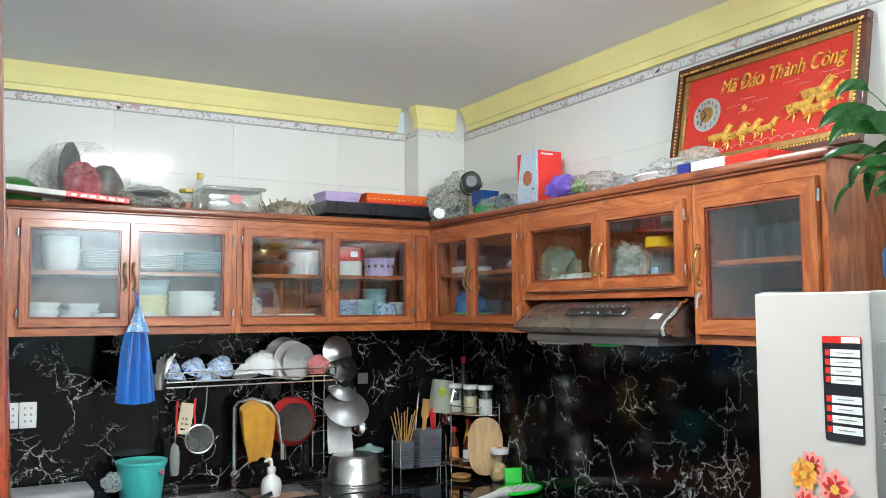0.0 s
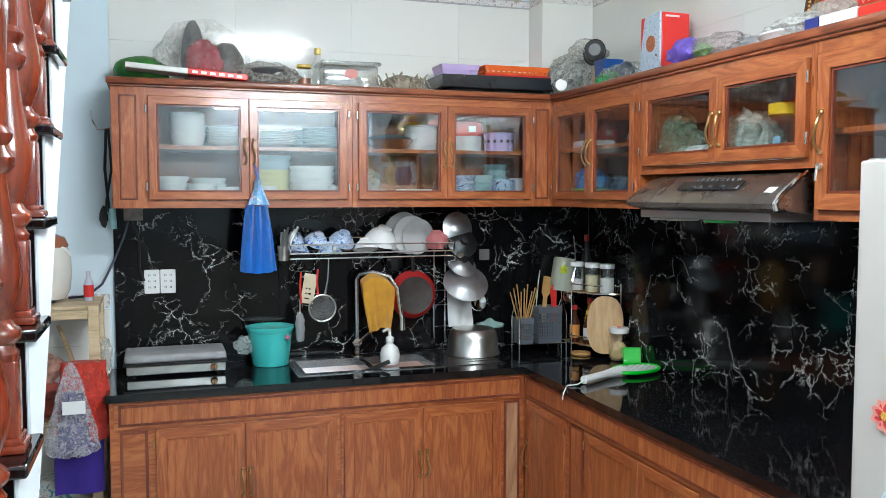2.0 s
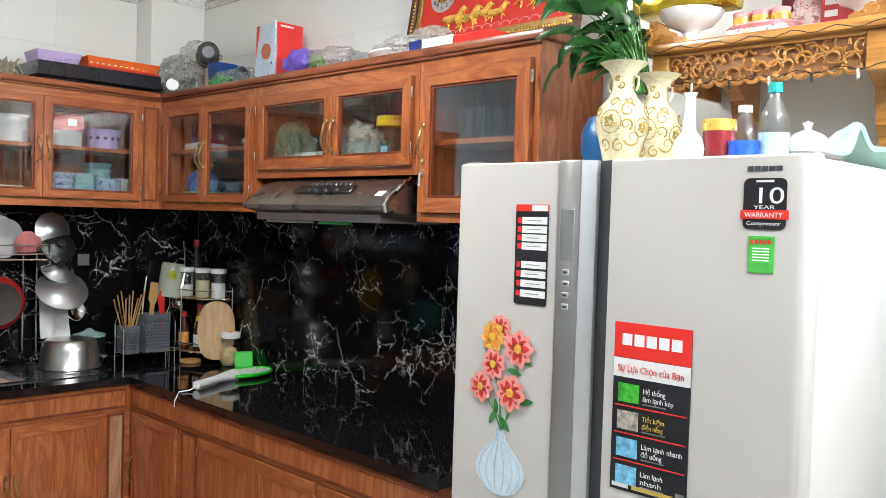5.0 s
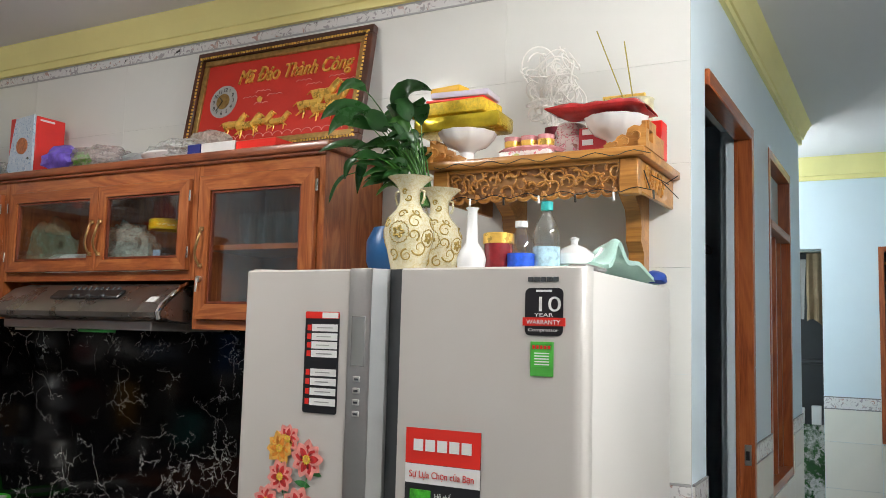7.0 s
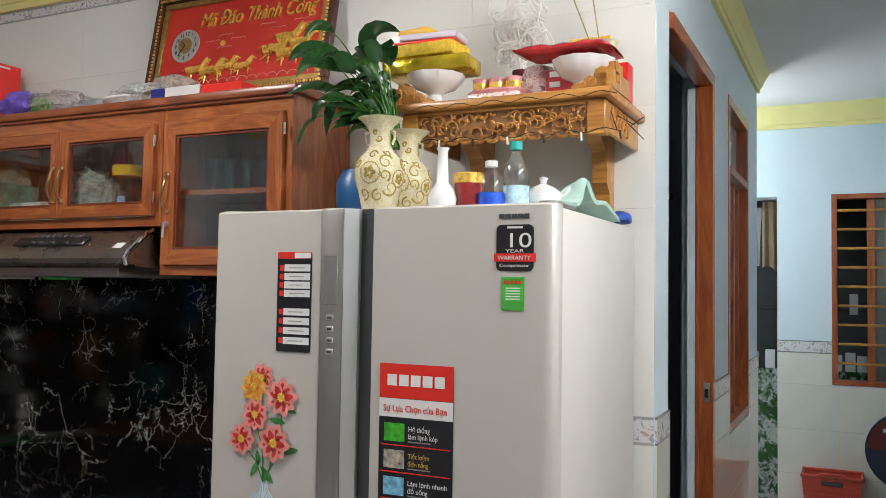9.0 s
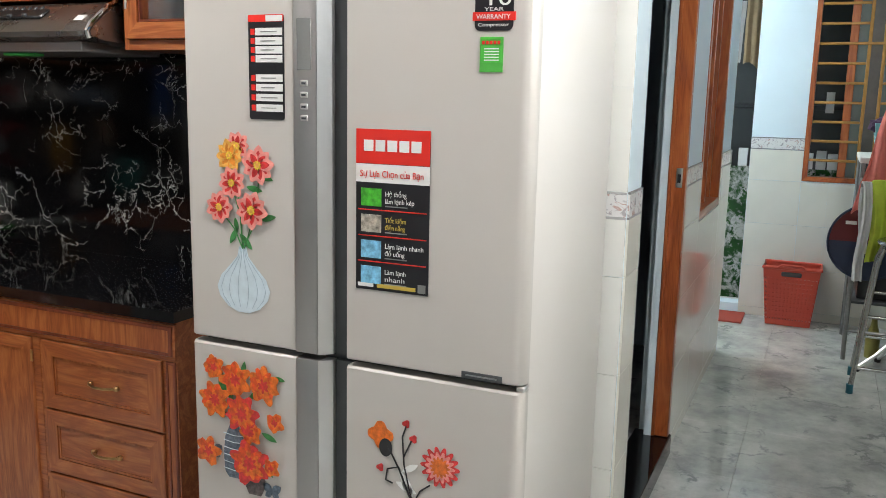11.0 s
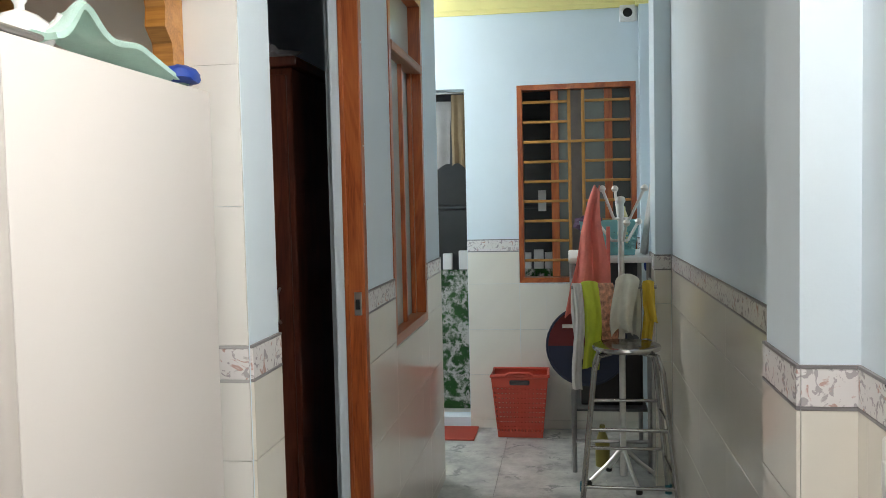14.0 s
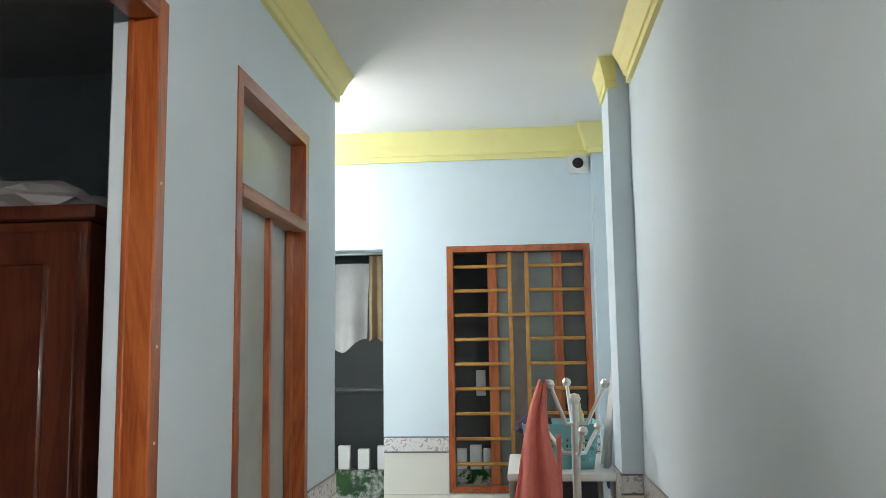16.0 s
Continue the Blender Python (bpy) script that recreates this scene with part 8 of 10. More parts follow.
for k in range(6):
    bm = B(0.04 * k + 0.02, 0.04 * k + 0.045, -0.073, -0.0715, 0.006, 0.018)
    bmesh.ops.transform(bm, matrix=pose(0.5, 4.33, TZ + 0.028, 0, 4, 0), verts=bm.verts)
    part("print_bar", bm, white, news)
wb = thing("bagged_pan", (0.88, 4.42, TZ), "pan wrapped in a grey plastic bag", "pan")
part("pan", L([(0, 0), (0.09, 0), (0.13, 0.07), (0.1, 0.085), (0, 0.09)], (0.89, 4.42, TZ + 0.004), 28), dark_grey, wb)
part("wrap", lump(0.16, 0.12, 0.07, (0.88, 4.42, TZ), 0.2, 38, 2.5, 4), film("grey_bag", (0.5, 0.48, 0.44), 0.5), wb, "grey plastic wrap")
cj = thing("candy_jar", (1.06, 4.4, TZ), "small clear jar with gold trim", "jar")
part("glass", L([(0, 0), (0.035, 0), (0.038, 0.06), (0.03, 0.1)], (1.06, 4.41, TZ), 22), jarglass, cj).visible_shadow = False
part("contents", L([(0, 0.004), (0.032, 0.004), (0.034, 0.05), (0, 0.05)], (1.06, 4.41, TZ), 18), plain("dark_red_sweets", (0.3, 0.12, 0.06), 0.5, vary=0.4, scale=60), cj)
part("lid", L([(0.036, 0.1), (0.036, 0.115), (0, 0.118)], (1.06, 4.41, TZ), 22), gold_print, cj)
vb = thing("glass_bottle", (1.13, 4.47, TZ), "clear glass bottle with a gold cap", "bottle")
part("glass", L([(0, 0), (0.035, 0), (0.036, 0.12), (0.016, 0.16), (0.014, 0.19)], (1.14, 4.47, TZ), 22), jarglass, vb).visible_shadow = False
part("cap", L([(0.016, 0.18), (0.017, 0.18), (0.017, 0.21), (0, 0.212)], (1.14, 4.47, TZ), 16), gold_print, vb)
cloudy_box = glass("clear_container_plastic", (0.9, 0.92, 0.91), 0.05, 0.2)
cb = thing("food_container", (1.28, 4.4, TZ), "cloudy white plastic food container", "container")
part("tub", B(1.14, 1.42, 4.32, 4.5, TZ + 0.001, TZ + 0.115, 0.018, 3), cloudy_box, cb)
part("lid", B(1.128, 1.432, 4.31, 4.51, TZ + 0.115, TZ + 0.132, 0.006, 2), cloudy_box, cb)
part("label", L([(0, 0), (0.025, 0), (0.025, 0.001), (0, 0.001)], (1.28, 4.319, TZ + 0.07), 18, sx=1.4, turn=pose(0, 0, 0, 90, 0, 0)), plain("faded_red_print", (0.6, 0.25, 0.22), 0.5), cb)
part("contents", lump(0.11, 0.07, 0.04, (1.26, 4.41, TZ + 0.006), 0.2, 40), cloth_white, cb)
twine_m = plain("dry_grey_twine", (0.3, 0.26, 0.2), 0.95, vary=0.3, scale=40)
rng = random.Random(8)
bm = bmesh.new()
for k in range(70):
    a = rng.random() * 6.28
    c = Vector((1.57 + 0.09 * (rng.random() - 0.5) * 2, 4.41 + 0.05 * (rng.random() - 0.5) * 2, TZ + 0.02 + 0.04 * rng.random()))
    pts = []
    for i in range(8):
        f = i / 7 - 0.5
        p = c + Vector((0.14 * f * math.cos(a), 0.08 * f * math.sin(a), 0.035 * math.cos(f * 5 + a) * (1 if i not in (0, 7) else 1.4) - 0.01))
        p.x = min(1.7, max(1.43, p.x))
        p.z = max(TZ + 0.004, p.z)
        pts.append(p)
    rod(bm, pts, 0.004, 5)
twb = thing("twine_bundle", (1.57, 4.41, TZ), "bundle of dry grey twine", "twine")
part("strand", bm, twine_m, twb)["kind"] = "stuff"
part("core", lump(0.11, 0.07, 0.05, (1.57, 4.42, TZ), 0.25, 41), twine_m, twb)
bt = thing("baking_tray", (2.05, 4.4, TZ), "black rectangular baking tray", "tray")
part("base", B(1.79, 2.32, 4.31, 4.52, TZ + 0.002, TZ + 0.02, 0.006), black, bt)
bm = ring("n", 1.735, 2.365, 4.26, 4.56, 0.05, TZ + 0.02, TZ + 0.085)
bmesh.ops.transform(bm, matrix=Matrix(((1, 0, 0, 0), (0, 0, 1, 0), (0, 1, 0, 0), (0, 0, 0, 1))), verts=bm.verts)
bmesh.ops.recalc_face_normals(bm, faces=bm.faces)
part("rim", bm, plain("black_enamel", (0.012, 0.014, 0.018), 0.25), bt, smooth=False)


def lace_basket(x0, x1, y0, y1, z, h, mat, name, label):
    t = thing(name, ((x0 + x1) / 2, (y0 + y1) / 2, z), label, "basket")
    basket_wall((x0 + x1) / 2, (y0 + y1) / 2, z, z + h, x1 - x0 - 0.03, y1 - y0 - 0.03, x1 - x0, y1 - y0, 12, 5, mat, t, "wall", 0.5)
    return t


lace_basket(1.755, 1.965, 4.33, 4.5, TZ + 0.086, 0.06, lil, "lilac_basket", "lilac openwork plastic basket on the tray")
orange = plain("orange_plastic", (0.75, 0.13, 0.015), 0.35)
lace_basket(1.98, 2.35, 4.3, 4.52, TZ + 0.086, 0.06, orange, "orange_basket", "orange openwork plastic basket on the tray")
solo("red_tray", B(1.975, 2.355, 4.285, 4.3, TZ + 0.086, TZ + 0.1, 0.004), red, "red tray edge under the orange basket", "tray")
milky = film("milky_clear_bag", (0.66, 0.66, 0.62), 0.4, 0.2)
pb = thing("bag_of_bottles", (2.47, 4.3, TZ), "clear plastic bag full of empty bottles", "bag")
bott_m = glass("empty_bottle_plastic", (0.72, 0.76, 0.75))
for k, (x, y, z, ax, ay) in enumerate(((2.43, 4.22, 0.05, 80, 20), (2.5, 4.3, 0.1, 70, 60), (2.55, 4.22, 0.06, 85, -30), (2.46, 4.36, 0.16, 60, 0))):
    bm = L([(0, -0.1), (0.036, -0.1), (0.038, -0.09), (0.038, 0.04), (0.016, 0.09), (0.016, 0.11), (0, 0.11)], (0, 0, 0), 18)
    bmesh.ops.transform(bm, matrix=pose(x, y, TZ + z, ax, ay, 20 * k), verts=bm.verts)
    part("bottle", bm, bott_m, pb).visible_shadow = False
bm = L([(0, 0), (0.03, 0), (0.03, 0.012), (0, 0.012)], (0, 0, 0), 20)
bmesh.ops.transform(bm, matrix=pose(2.37, 4.2, TZ + 0.045, 90, 0, -30), verts=bm.verts)
part("bottle_cap", bm, white, pb)
part("wrap", lump(0.13, 0.15, 0.13, (2.47, 4.29, TZ), 0.22, 44, 2.4, 4), milky, pb, "crumpled clear plastic bag")
part("upper_wrap", lump(0.1, 0.1, 0.07, (2.52, 4.2, TZ + 0.17), 0.25, 45, 2.4, 4), milky, pb)
fc = thing("fan_head", (2.52, 4.07, TZ), "small dark fan head lying in the bags", "fan")
for r in (0.062, 0.045, 0.028):
    part("ring", R(arc((2.49, 4.07, TZ + 0.2), r, 0, 360, 24, (0.5, -0.85, 0), (0, 0, 1)), 0.006), black, fc)
part("motor", L([(0, 0), (0.05, 0), (0.05, 0.08), (0.03, 0.1), (0, 0.1)], (2.5, 4.08, TZ + 0.2), 20, turn=pose(0, 0, 0, 90, 0, -30)), dark_grey, fc)
solo("kraft_roll", R([(2.52, 4.05, TZ + 0.002), (2.53, 4.06, TZ + 0.13)], 0.05, 16), plain("kraft_paper", (0.45, 0.36, 0.24), 0.8), "brown paper roll on the cabinet", "roll")
blue_b = plain("blue_plastic", (0.01, 0.06, 0.25), 0.4)
bb = thing("blue_basket", (2.5, 3.95, TZ), "small dark blue plastic crate", "basket")
basket_wall(2.5, 3.94, TZ + 0.06, TZ + 0.14, 0.1, 0.09, 0.11, 0.1, 5, 6, blue_b, bb, "wall", 0.45)
part("stand", B(2.46, 2.54, 3.9, 3.98, TZ, TZ + 0.06, 0.004), plain("beige_card", (0.5, 0.42, 0.3), 0.8), bb)
solo("green_bag", lump(0.07, 0.11, 0.045, (2.47, 3.86, TZ), 0.2, 47), film("green_film", (0.05, 0.5, 0.12), 0.7), "green plastic bag on the cabinet", "bag")
solo("clear_bag", lump(0.09, 0.2, 0.06, (2.5, 3.8, TZ), 0.25, 48, 2.4, 4), milky, "clear plastic bag spread on the cabinet", "bag")
bd = thing("dark_jug", (2.47, 3.66, TZ), "dark grey plastic cup lying on its side", "cup")
bm = L(shell([(0, -0.05), (0.03, -0.05), (0.038, 0.05), (0.04, 0.055)]), (0, 0, 0), 20)
bmesh.ops.transform(bm, matrix=pose(2.46, 3.66, TZ + 0.04, 80, 0, -60), verts=bm.verts)
part("cup", bm, plain("slate_plastic", (0.15, 0.17, 0.2), 0.4), bd)
gift = thing("gift_box", (2.55, 3.47, TZ), "red and blue-white patterned upright gift box", "box")
part("red_side", B(2.484, 2.625, 3.445, 3.62, TZ, TZ + 0.28, 0.003), plain("bright_red_card", (0.72, 0.03, 0.025), 0.3), gift)
part("patterned_side", P([(0, 0), (0.172, 0), (0.12, 0.272), (0, 0.283)], (2.472, 3.448, TZ), (0.0, 1, 0), (0, 0, 1), 0.011), border("blue_white_brocade", (0.5, 0.58, 0.68), (0.3, 0.4, 0.55), (0.68, 0.7, 0.72), 70), gift, smooth=False)
part("medallion", L([(0, 0), (0.036, 0), (0.036, 0.003), (0, 0.003)], (2.472, 3.515, TZ + 0.15), 24, turn=pose(0, 0, 0, 0, -90, 0)), plain("red_gold_medallion", (0.4, 0.12, 0.04), 0.4, vary=0.6, scale=90), gift)
part("dark_side", P([(0, 0), (0.05, 0), (0.0, 0.25)], (2.5, 3.622, TZ), (0.0, 1, 0), (0, -0.1, 1), 0.1), dark_grey, gift, smooth=False)
part("print_bar", B(2.5, 2.57, 3.4425, 3.4445, TZ + 0.26, TZ + 0.268), white, gift)
solo("dark_folder", B(2.42, 2.6, 2.85, 3.66, TZ, TZ + 0.02, 0.004), plain("slate_card", (0.12, 0.12, 0.15), 0.5), "flat dark folder lying on the cabinet", "folder")
solo("purple_bag", lump(0.06, 0.1, 0.06, (2.47, 3.23, TZ + 0.021), 0.3, 51), plain("purple_foil", (0.16, 0.1, 0.5), 0.3, vary=0.5, scale=18), "crumpled violet bag on the cabinet", "bag")
solo("small_green_bag", lump(0.03, 0.04, 0.035, (2.46, 3.11, TZ + 0.03), 0.3, 52), gtray, "small lime green bag on the cabinet", "bag")
solo("clear_bag", lump(0.08, 0.15, 0.055, (2.48, 3.03, TZ + 0.02), 0.25, 53, 2.6, 4), film("pinkish_clear_bag", (0.55, 0.48, 0.47), 0.5), "clear pinkish plastic bag on the cabinet", "bag")
solo("grey_bag", lump(0.07, 0.1, 0.04, (2.5, 2.8, TZ), 0.2, 54), plain("grey_plastic_bag", (0.3, 0.32, 0.33), 0.5), "grey plastic bag on the cabinet", "bag")
wt = thing("bagged_dish", (2.48, 2.58, TZ), "white dish wrapped in a clear bag", "dish")
part("dish", L([(0, 0), (0.1, 0), (0.13, 0.03), (0.13, 0.036), (0, 0.04)], (2.49, 2.6, TZ), 30, sy=1.15), porcelain, wt)
part("wrap", lump(0.12, 0.16, 0.055, (2.48, 2.55, TZ), 0.2, 56, 2.6, 4), film("white_clear_bag", (0.75, 0.76, 0.74), 0.45), wt)
part("knot", lump(0.05, 0.09, 0.05, (2.5, 2.46, TZ + 0.04), 0.3, 57), film("beige_clear_bag", (0.6, 0.57, 0.5), 0.6), wt)
for y0, y1, h, m, lab in ((2.37, 2.43, 0.04, plain("navy_card", (0.02, 0.03, 0.2), 0.4), "small navy card box on the cabinet"), (2.21, 2.365, 0.04, plain("white_print_card", (0.7, 0.7, 0.68), 0.4), "flat white printed box on the cabinet"), (2.03, 2.205, 0.035, paper_red, "flat red card box on the cabinet")):
    solo("card_box", B(2.36, 2.5, y0, y1, TZ, TZ + h, 0.002), m, lab, "box", "small boxes on the cabinet")

# ---- picture with a clock ----
pic = thing("wall_picture", (2.6, 2.3, 2.31), "framed red picture with gold horses and a clock", "picture")
TL, TR, BR_, BL_ = Vector((2.683, 2.695, 2.745)), Vector((2.683, 1.85, 2.745)), Vector((2.602, 1.85, 2.297)), Vector((2.602, 2.695, 2.297))
cu_, cv_ = (TR - TL).normalized(), (TL - BL_).normalized()
cn_ = cu_.cross(cv_)
PW, PH = (TR - TL).length, (TL - BL_).length


def pic_box(name, a0, a1, b0, b1, d0, d1, mat, parent, bevel=0.0, label=""):
    bm = B(a0, a1, b0, b1, d0, d1, bevel)
    m = Matrix.Translation(BL_) @ Matrix((cu_, cv_, cn_)).transposed().to_4x4()
    bmesh.ops.transform(bm, matrix=m, verts=bm.verts)
    bmesh.ops.recalc_face_normals(bm, faces=bm.faces)
    return part(name, bm, mat, parent, label)


def pic_pt(a, b, d):
    return BL_ + cu_ * a + cv_ * b + cn_ * d


frame_dark = wood("dark_frame_wood", (0.03, 0.008, 0.004), (0.06, 0.016, 0.008), (0.1, 0.025, 0.012), "y")
gold_m = plain("gold_leaf", (0.85, 0.53, 0.11), 0.28, metal=0.55, vary=0.2, scale=40)
gold_old = plain("dull_gold_moulding", (0.4, 0.25, 0.08), 0.4, metal=0.7, vary=0.3, scale=60)
pic_red = plain("red_velvet", (0.5, 0.022, 0.01), 0.7, vary=0.08, scale=8)
pic_box("back", 0.03, PW - 0.03, 0.03, PH - 0.03, 0.0, 0.01, pic_red, pic, 0, "red field")


def pic_ring(name, inset_, width, d0, d1, mat):
    bm = bmesh.new()
    for a0, a1, b0, b1 in ((inset_, PW - inset_, inset_, inset_ + width), (inset_, PW - inset_, PH - inset_ - width, PH - inset_), (inset_, inset_ + width, inset_ + width, PH - inset_ - width), (PW - inset_ - width, PW - inset_, inset_ + width, PH - inset_ - width)):
        box(bm, a0, a1, b0, b1, d0, d1, 0.003)
    m = Matrix.Translation(BL_) @ Matrix((cu_, cv_, cn_)).transposed().to_4x4()
    bmesh.ops.transform(bm, matrix=m, verts=bm.verts)
    bmesh.ops.recalc_face_normals(bm, faces=bm.faces)
    return part(name, bm, mat, pic)


pic_ring("outer_frame", 0.0, 0.034, 0.0, 0.03, frame_dark)
pic_ring("inner_frame", 0.034, 0.024, 0.0, 0.02, gold_old)
bm = bmesh.new()
n = 62
for i in range(n):
    for b in (0.026, PH - 0.026):
        p = pic_pt(0.02 + (PW - 0.04) * i / (n - 1), b, 0.03)
        box(bm, p.x - 0.003, p.x + 0.003, p.y - 0.004, p.y + 0.004, p.z - 0.004, p.z + 0.004)
for i in range(28):
    for a in (0.026, PW - 0.026):
        p = pic_pt(a, 0.03 + (PH - 0.06) * i / 27, 0.03)
        box(bm, p.x - 0.003, p.x + 0.003, p.y - 0.004, p.y + 0.004, p.z - 0.004, p.z + 0.004)
part("beading", bm, gold_m, pic)["kind"] = "stuff"
face_m = plain("silver_clock_face", (0.5, 0.5, 0.48), 0.3, metal=0.4)
CA, CB = 0.165, 0.235


def pic_disc(name, a, b, r, d, mat, parent, seg=32):
    bm = L([(0, 0), (r, 0), (r, 0.003), (0, 0.003)], (0, 0, 0), seg)
    m = Matrix.Translation(pic_pt(a, b, d)) @ Matrix((cu_, cv_, cn_)).transposed().to_4x4()
    bmesh.ops.transform(bm, matrix=m, verts=bm.verts)
    bmesh.ops.recalc_face_normals(bm, faces=bm.faces)
    return part(name, bm, mat, parent)


clk = pic_disc("clock", CA, CB, 0.068, 0.01, face_m, pic)
pic_disc("clock_centre", CA, CB, 0.032, 0.0135, gold_old, clk)
for h in range(1, 13):
    a = radians(90 - 30 * h)
    w = 0.018 if h > 9 else 0.009
    lettering("numeral", str(h), 0.022, pic_pt(CA + 0.05 * math.cos(a) - w * 0.5, CB + 0.05 * math.sin(a) - 0.0075, 0.0142), cu_, cv_, black, clk, 0.0004)
for ang, ln in ((135, 0.03), (236, 0.048)):
    a = radians(ang)
    part("clock_pointer", R([pic_pt(CA, CB, 0.018), pic_pt(CA + ln * math.cos(a), CB + ln * math.sin(a), 0.018)], 0.0016, 6), black, clk)
lettering("gold_script", "Mã Đáo Thành Công", 0.085, pic_pt(0.225, 0.3, 0.014), cu_, cv_ + cu_ * 0.22, gold_m, pic, 0.004, 0.53)


def horse(a, b, s, k):
    """A plain gold relief of a running animal: body, neck, head, legs and tail."""
    bm = bmesh.new()
    def q(x, y):
        return pic_pt(a + x * s, b + y * s, 0.014)
    rod(bm, [q(-0.034, 0), q(-0.015, 0.003), q(0, 0.002), q(0.018, 0.004), q(0.032, 0.004)], 0.016 * s, 8, 0.013 * s)
    rod(bm, [q(0.026, 0.004), q(0.042, 0.026), q(0.05, 0.036)], 0.012 * s, 8, 0.008 * s)
    rod(bm, [q(0.048, 0.036), q(0.066, 0.028)], 0.006 * s, 8, 0.003 * s)
    for x0, x1, y1 in ((0.024, 0.05, -0.02), (0.02, 0.034, -0.036), (-0.024, -0.046, -0.026), (-0.028, -0.02, -0.038)):
        rod(bm, [q(x0, -0.004), q((x0 + x1) / 2 + 0.006, -0.016), q(x1, y1)], 0.0045 * s, 6, 0.002 * s)
    rod(bm, [q(-0.03, 0.002), q(-0.048, 0.014), q(-0.062, 0.004)], 0.005 * s, 6, 0.001 * s)
    rod(bm, [q(0.02, 0.016), q(0.034, 0.036), q(0.044, 0.046)], 0.005 * s, 6, 0.002 * s)
    bmesh.ops.recalc_face_normals(bm, faces=bm.faces)
    return part("gold_relief", bm, gold_m, pic)


for a, b, s, k in ((0.24, 0.125, 1.1, 0), (0.31, 0.115, 1.2, 1), (0.38, 0.125, 1.0, 2), (0.46, 0.12, 0.9, 3), (0.6, 0.17, 1.3, 4), (0.655, 0.21, 1.25, 5), (0.66, 0.15, 1.2, 6), (0.71, 0.185, 1.1, 7)):
    horse(a, b, s, k)
pic_disc("sun", 0.35, 0.225, 0.012, 0.011, gold_m, pic, 16)
pink_line = plain("pale_pink_line", (0.75, 0.35, 0.3), 0.6)
for a, b in ((0.3, 0.235), (0.36, 0.255), (0.42, 0.235), (0.36, 0.205), (0.55, 0.275), (0.6, 0.255), (0.7, 0.275), (0.75, 0.255)):
    part("cloud_line", R([pic_pt(a + 0.035 * (i / 8 - 0.5) * 2, b + 0.008 * abs(math.sin(i * 1.2)), 0.012) for i in range(9)], 0.0012, 5), pink_line, pic)
for k in range(12):
    a = 0.24 + 0.045 * k
    part("wave_line", R([pic_pt(a + 0.022 * math.cos(radians(d)), 0.068 + 0.016 * math.sin(radians(d)), 0.012) for d in range(0, 181, 30)], 0.0012, 5), pink_line, pic)

# ---- on the fridge ----
FT = FZ + 0.001
ivory = veined("ivory_glaze_gold_pattern", (0.66, 0.62, 0.44), (0.72, 0.69, 0.52), (0.55, 0.45, 0.22), 34.0, 0.05, 0.12, cover=0.3, bend=0.05)
VASE = [(0, 0), (0.042, 0), (0.045, 0.008), (0.053, 0.045), (0.063, 0.085), (0.065, 0.11), (0.056, 0.138), (0.036, 0.16), (0.027, 0.178), (0.026, 0.205), (0.036, 0.226), (0.052, 0.24), (0.059, 0.245), (0.052, 0.244), (0.032, 0.228), (0.02, 0.2), (0, 0.19)]
gold_print = plain("gold_flower_print", (0.5, 0.36, 0.1), 0.25, metal=0.3, vary=0.35, scale=120)


def vase_at(x, y, turn, zc, r, d):
    """A place on the vase's skin, by a turn round it and a small circle about that point."""
    z = zc + r * math.sin(radians(d))
    q = 0.03
    for (r0, z0), (r1, z1) in zip(VASE[1:12], VASE[2:13]):
        if z0 <= z <= z1:
            q = r0 + (r1 - r0) * (z - z0) / max(1e-6, z1 - z0)
    a = radians(turn) + r * math.cos(radians(d)) / q
    return Vector((x + q * math.cos(a), y + q * math.sin(a), FT + z))


for x, y, lab in ((2.06, 1.323, "ivory porcelain vase with gold flowers on the fridge"), (2.25, 1.34, "ivory porcelain vase with gold flowers, holding the plant")):
    v = thing("vase", (x, y, FT), lab, "vase", "ivory vases")
    part("body", L(VASE, (x, y, FT), 40), ivory, v)
    for a0, zc, q in ((186, 0.098, 1.0), (262, 0.085, 0.8), (100, 0.09, 1.0), (20, 0.09, 1.0)):
        ro = part("rosette", R([vase_at(x, y, a0, zc, q * (0.027 + 0.0016 * math.cos(18 * radians(d))), d) for d in range(0, 361, 10)], 0.0016, 5), gold_print, v, "printed gold flower")
        part("flower", R([vase_at(x, y, a0, zc, q * (0.011 + 0.0045 * math.cos(5 * radians(d))), d) for d in range(0, 361, 12)], 0.0032, 6), gold_print, ro)
    for a0, zc, q, d0 in ((225, 0.125, 0.02, 30), (240, 0.06, 0.022, 200), (205, 0.04, 0.016, 90), (165, 0.045, 0.016, 260), (222, 0.09, 0.016, 300), (180, 0.205, 0.008, 20), (205, 0.19, 0.009, 200), (285, 0.12, 0.018, 60), (300, 0.05, 0.02, 250), (150, 0.125, 0.015, 120), (190, 0.145, 0.012, 10), (235, 0.15, 0.01, 160)):
        part("scroll", R([vase_at(x, y, a0, zc, q * (1 - 0.75 * k / 16), d0 + k * 27) for k in range(17)], 0.0028, 5, 0.001), gold_print, v)
    for s in (-1, 1):
        part("ear", R([(x, y + s * 0.03, FT + 0.212), (x, y + s * 0.042, FT + 0.208), (x, y + s * 0.043, FT + 0.19), (x, y + s * 0.036, FT + 0.176)], 0.0035), ivory, v)
plant = thing("house_plant", (2.25, 1.37, FT + 0.25), "leafy green peace lily standing in a vase", "plant")
leaf_g = plain("dark_green_leaf", (0.02, 0.092, 0.017), 0.28, vary=0.4, scale=14, random=0.3, coat=0.15)
leaf_l = plain("fresh_green_leaf", (0.045, 0.15, 0.022), 0.3, vary=0.35, scale=14, random=0.25)
rng = random.Random(21)
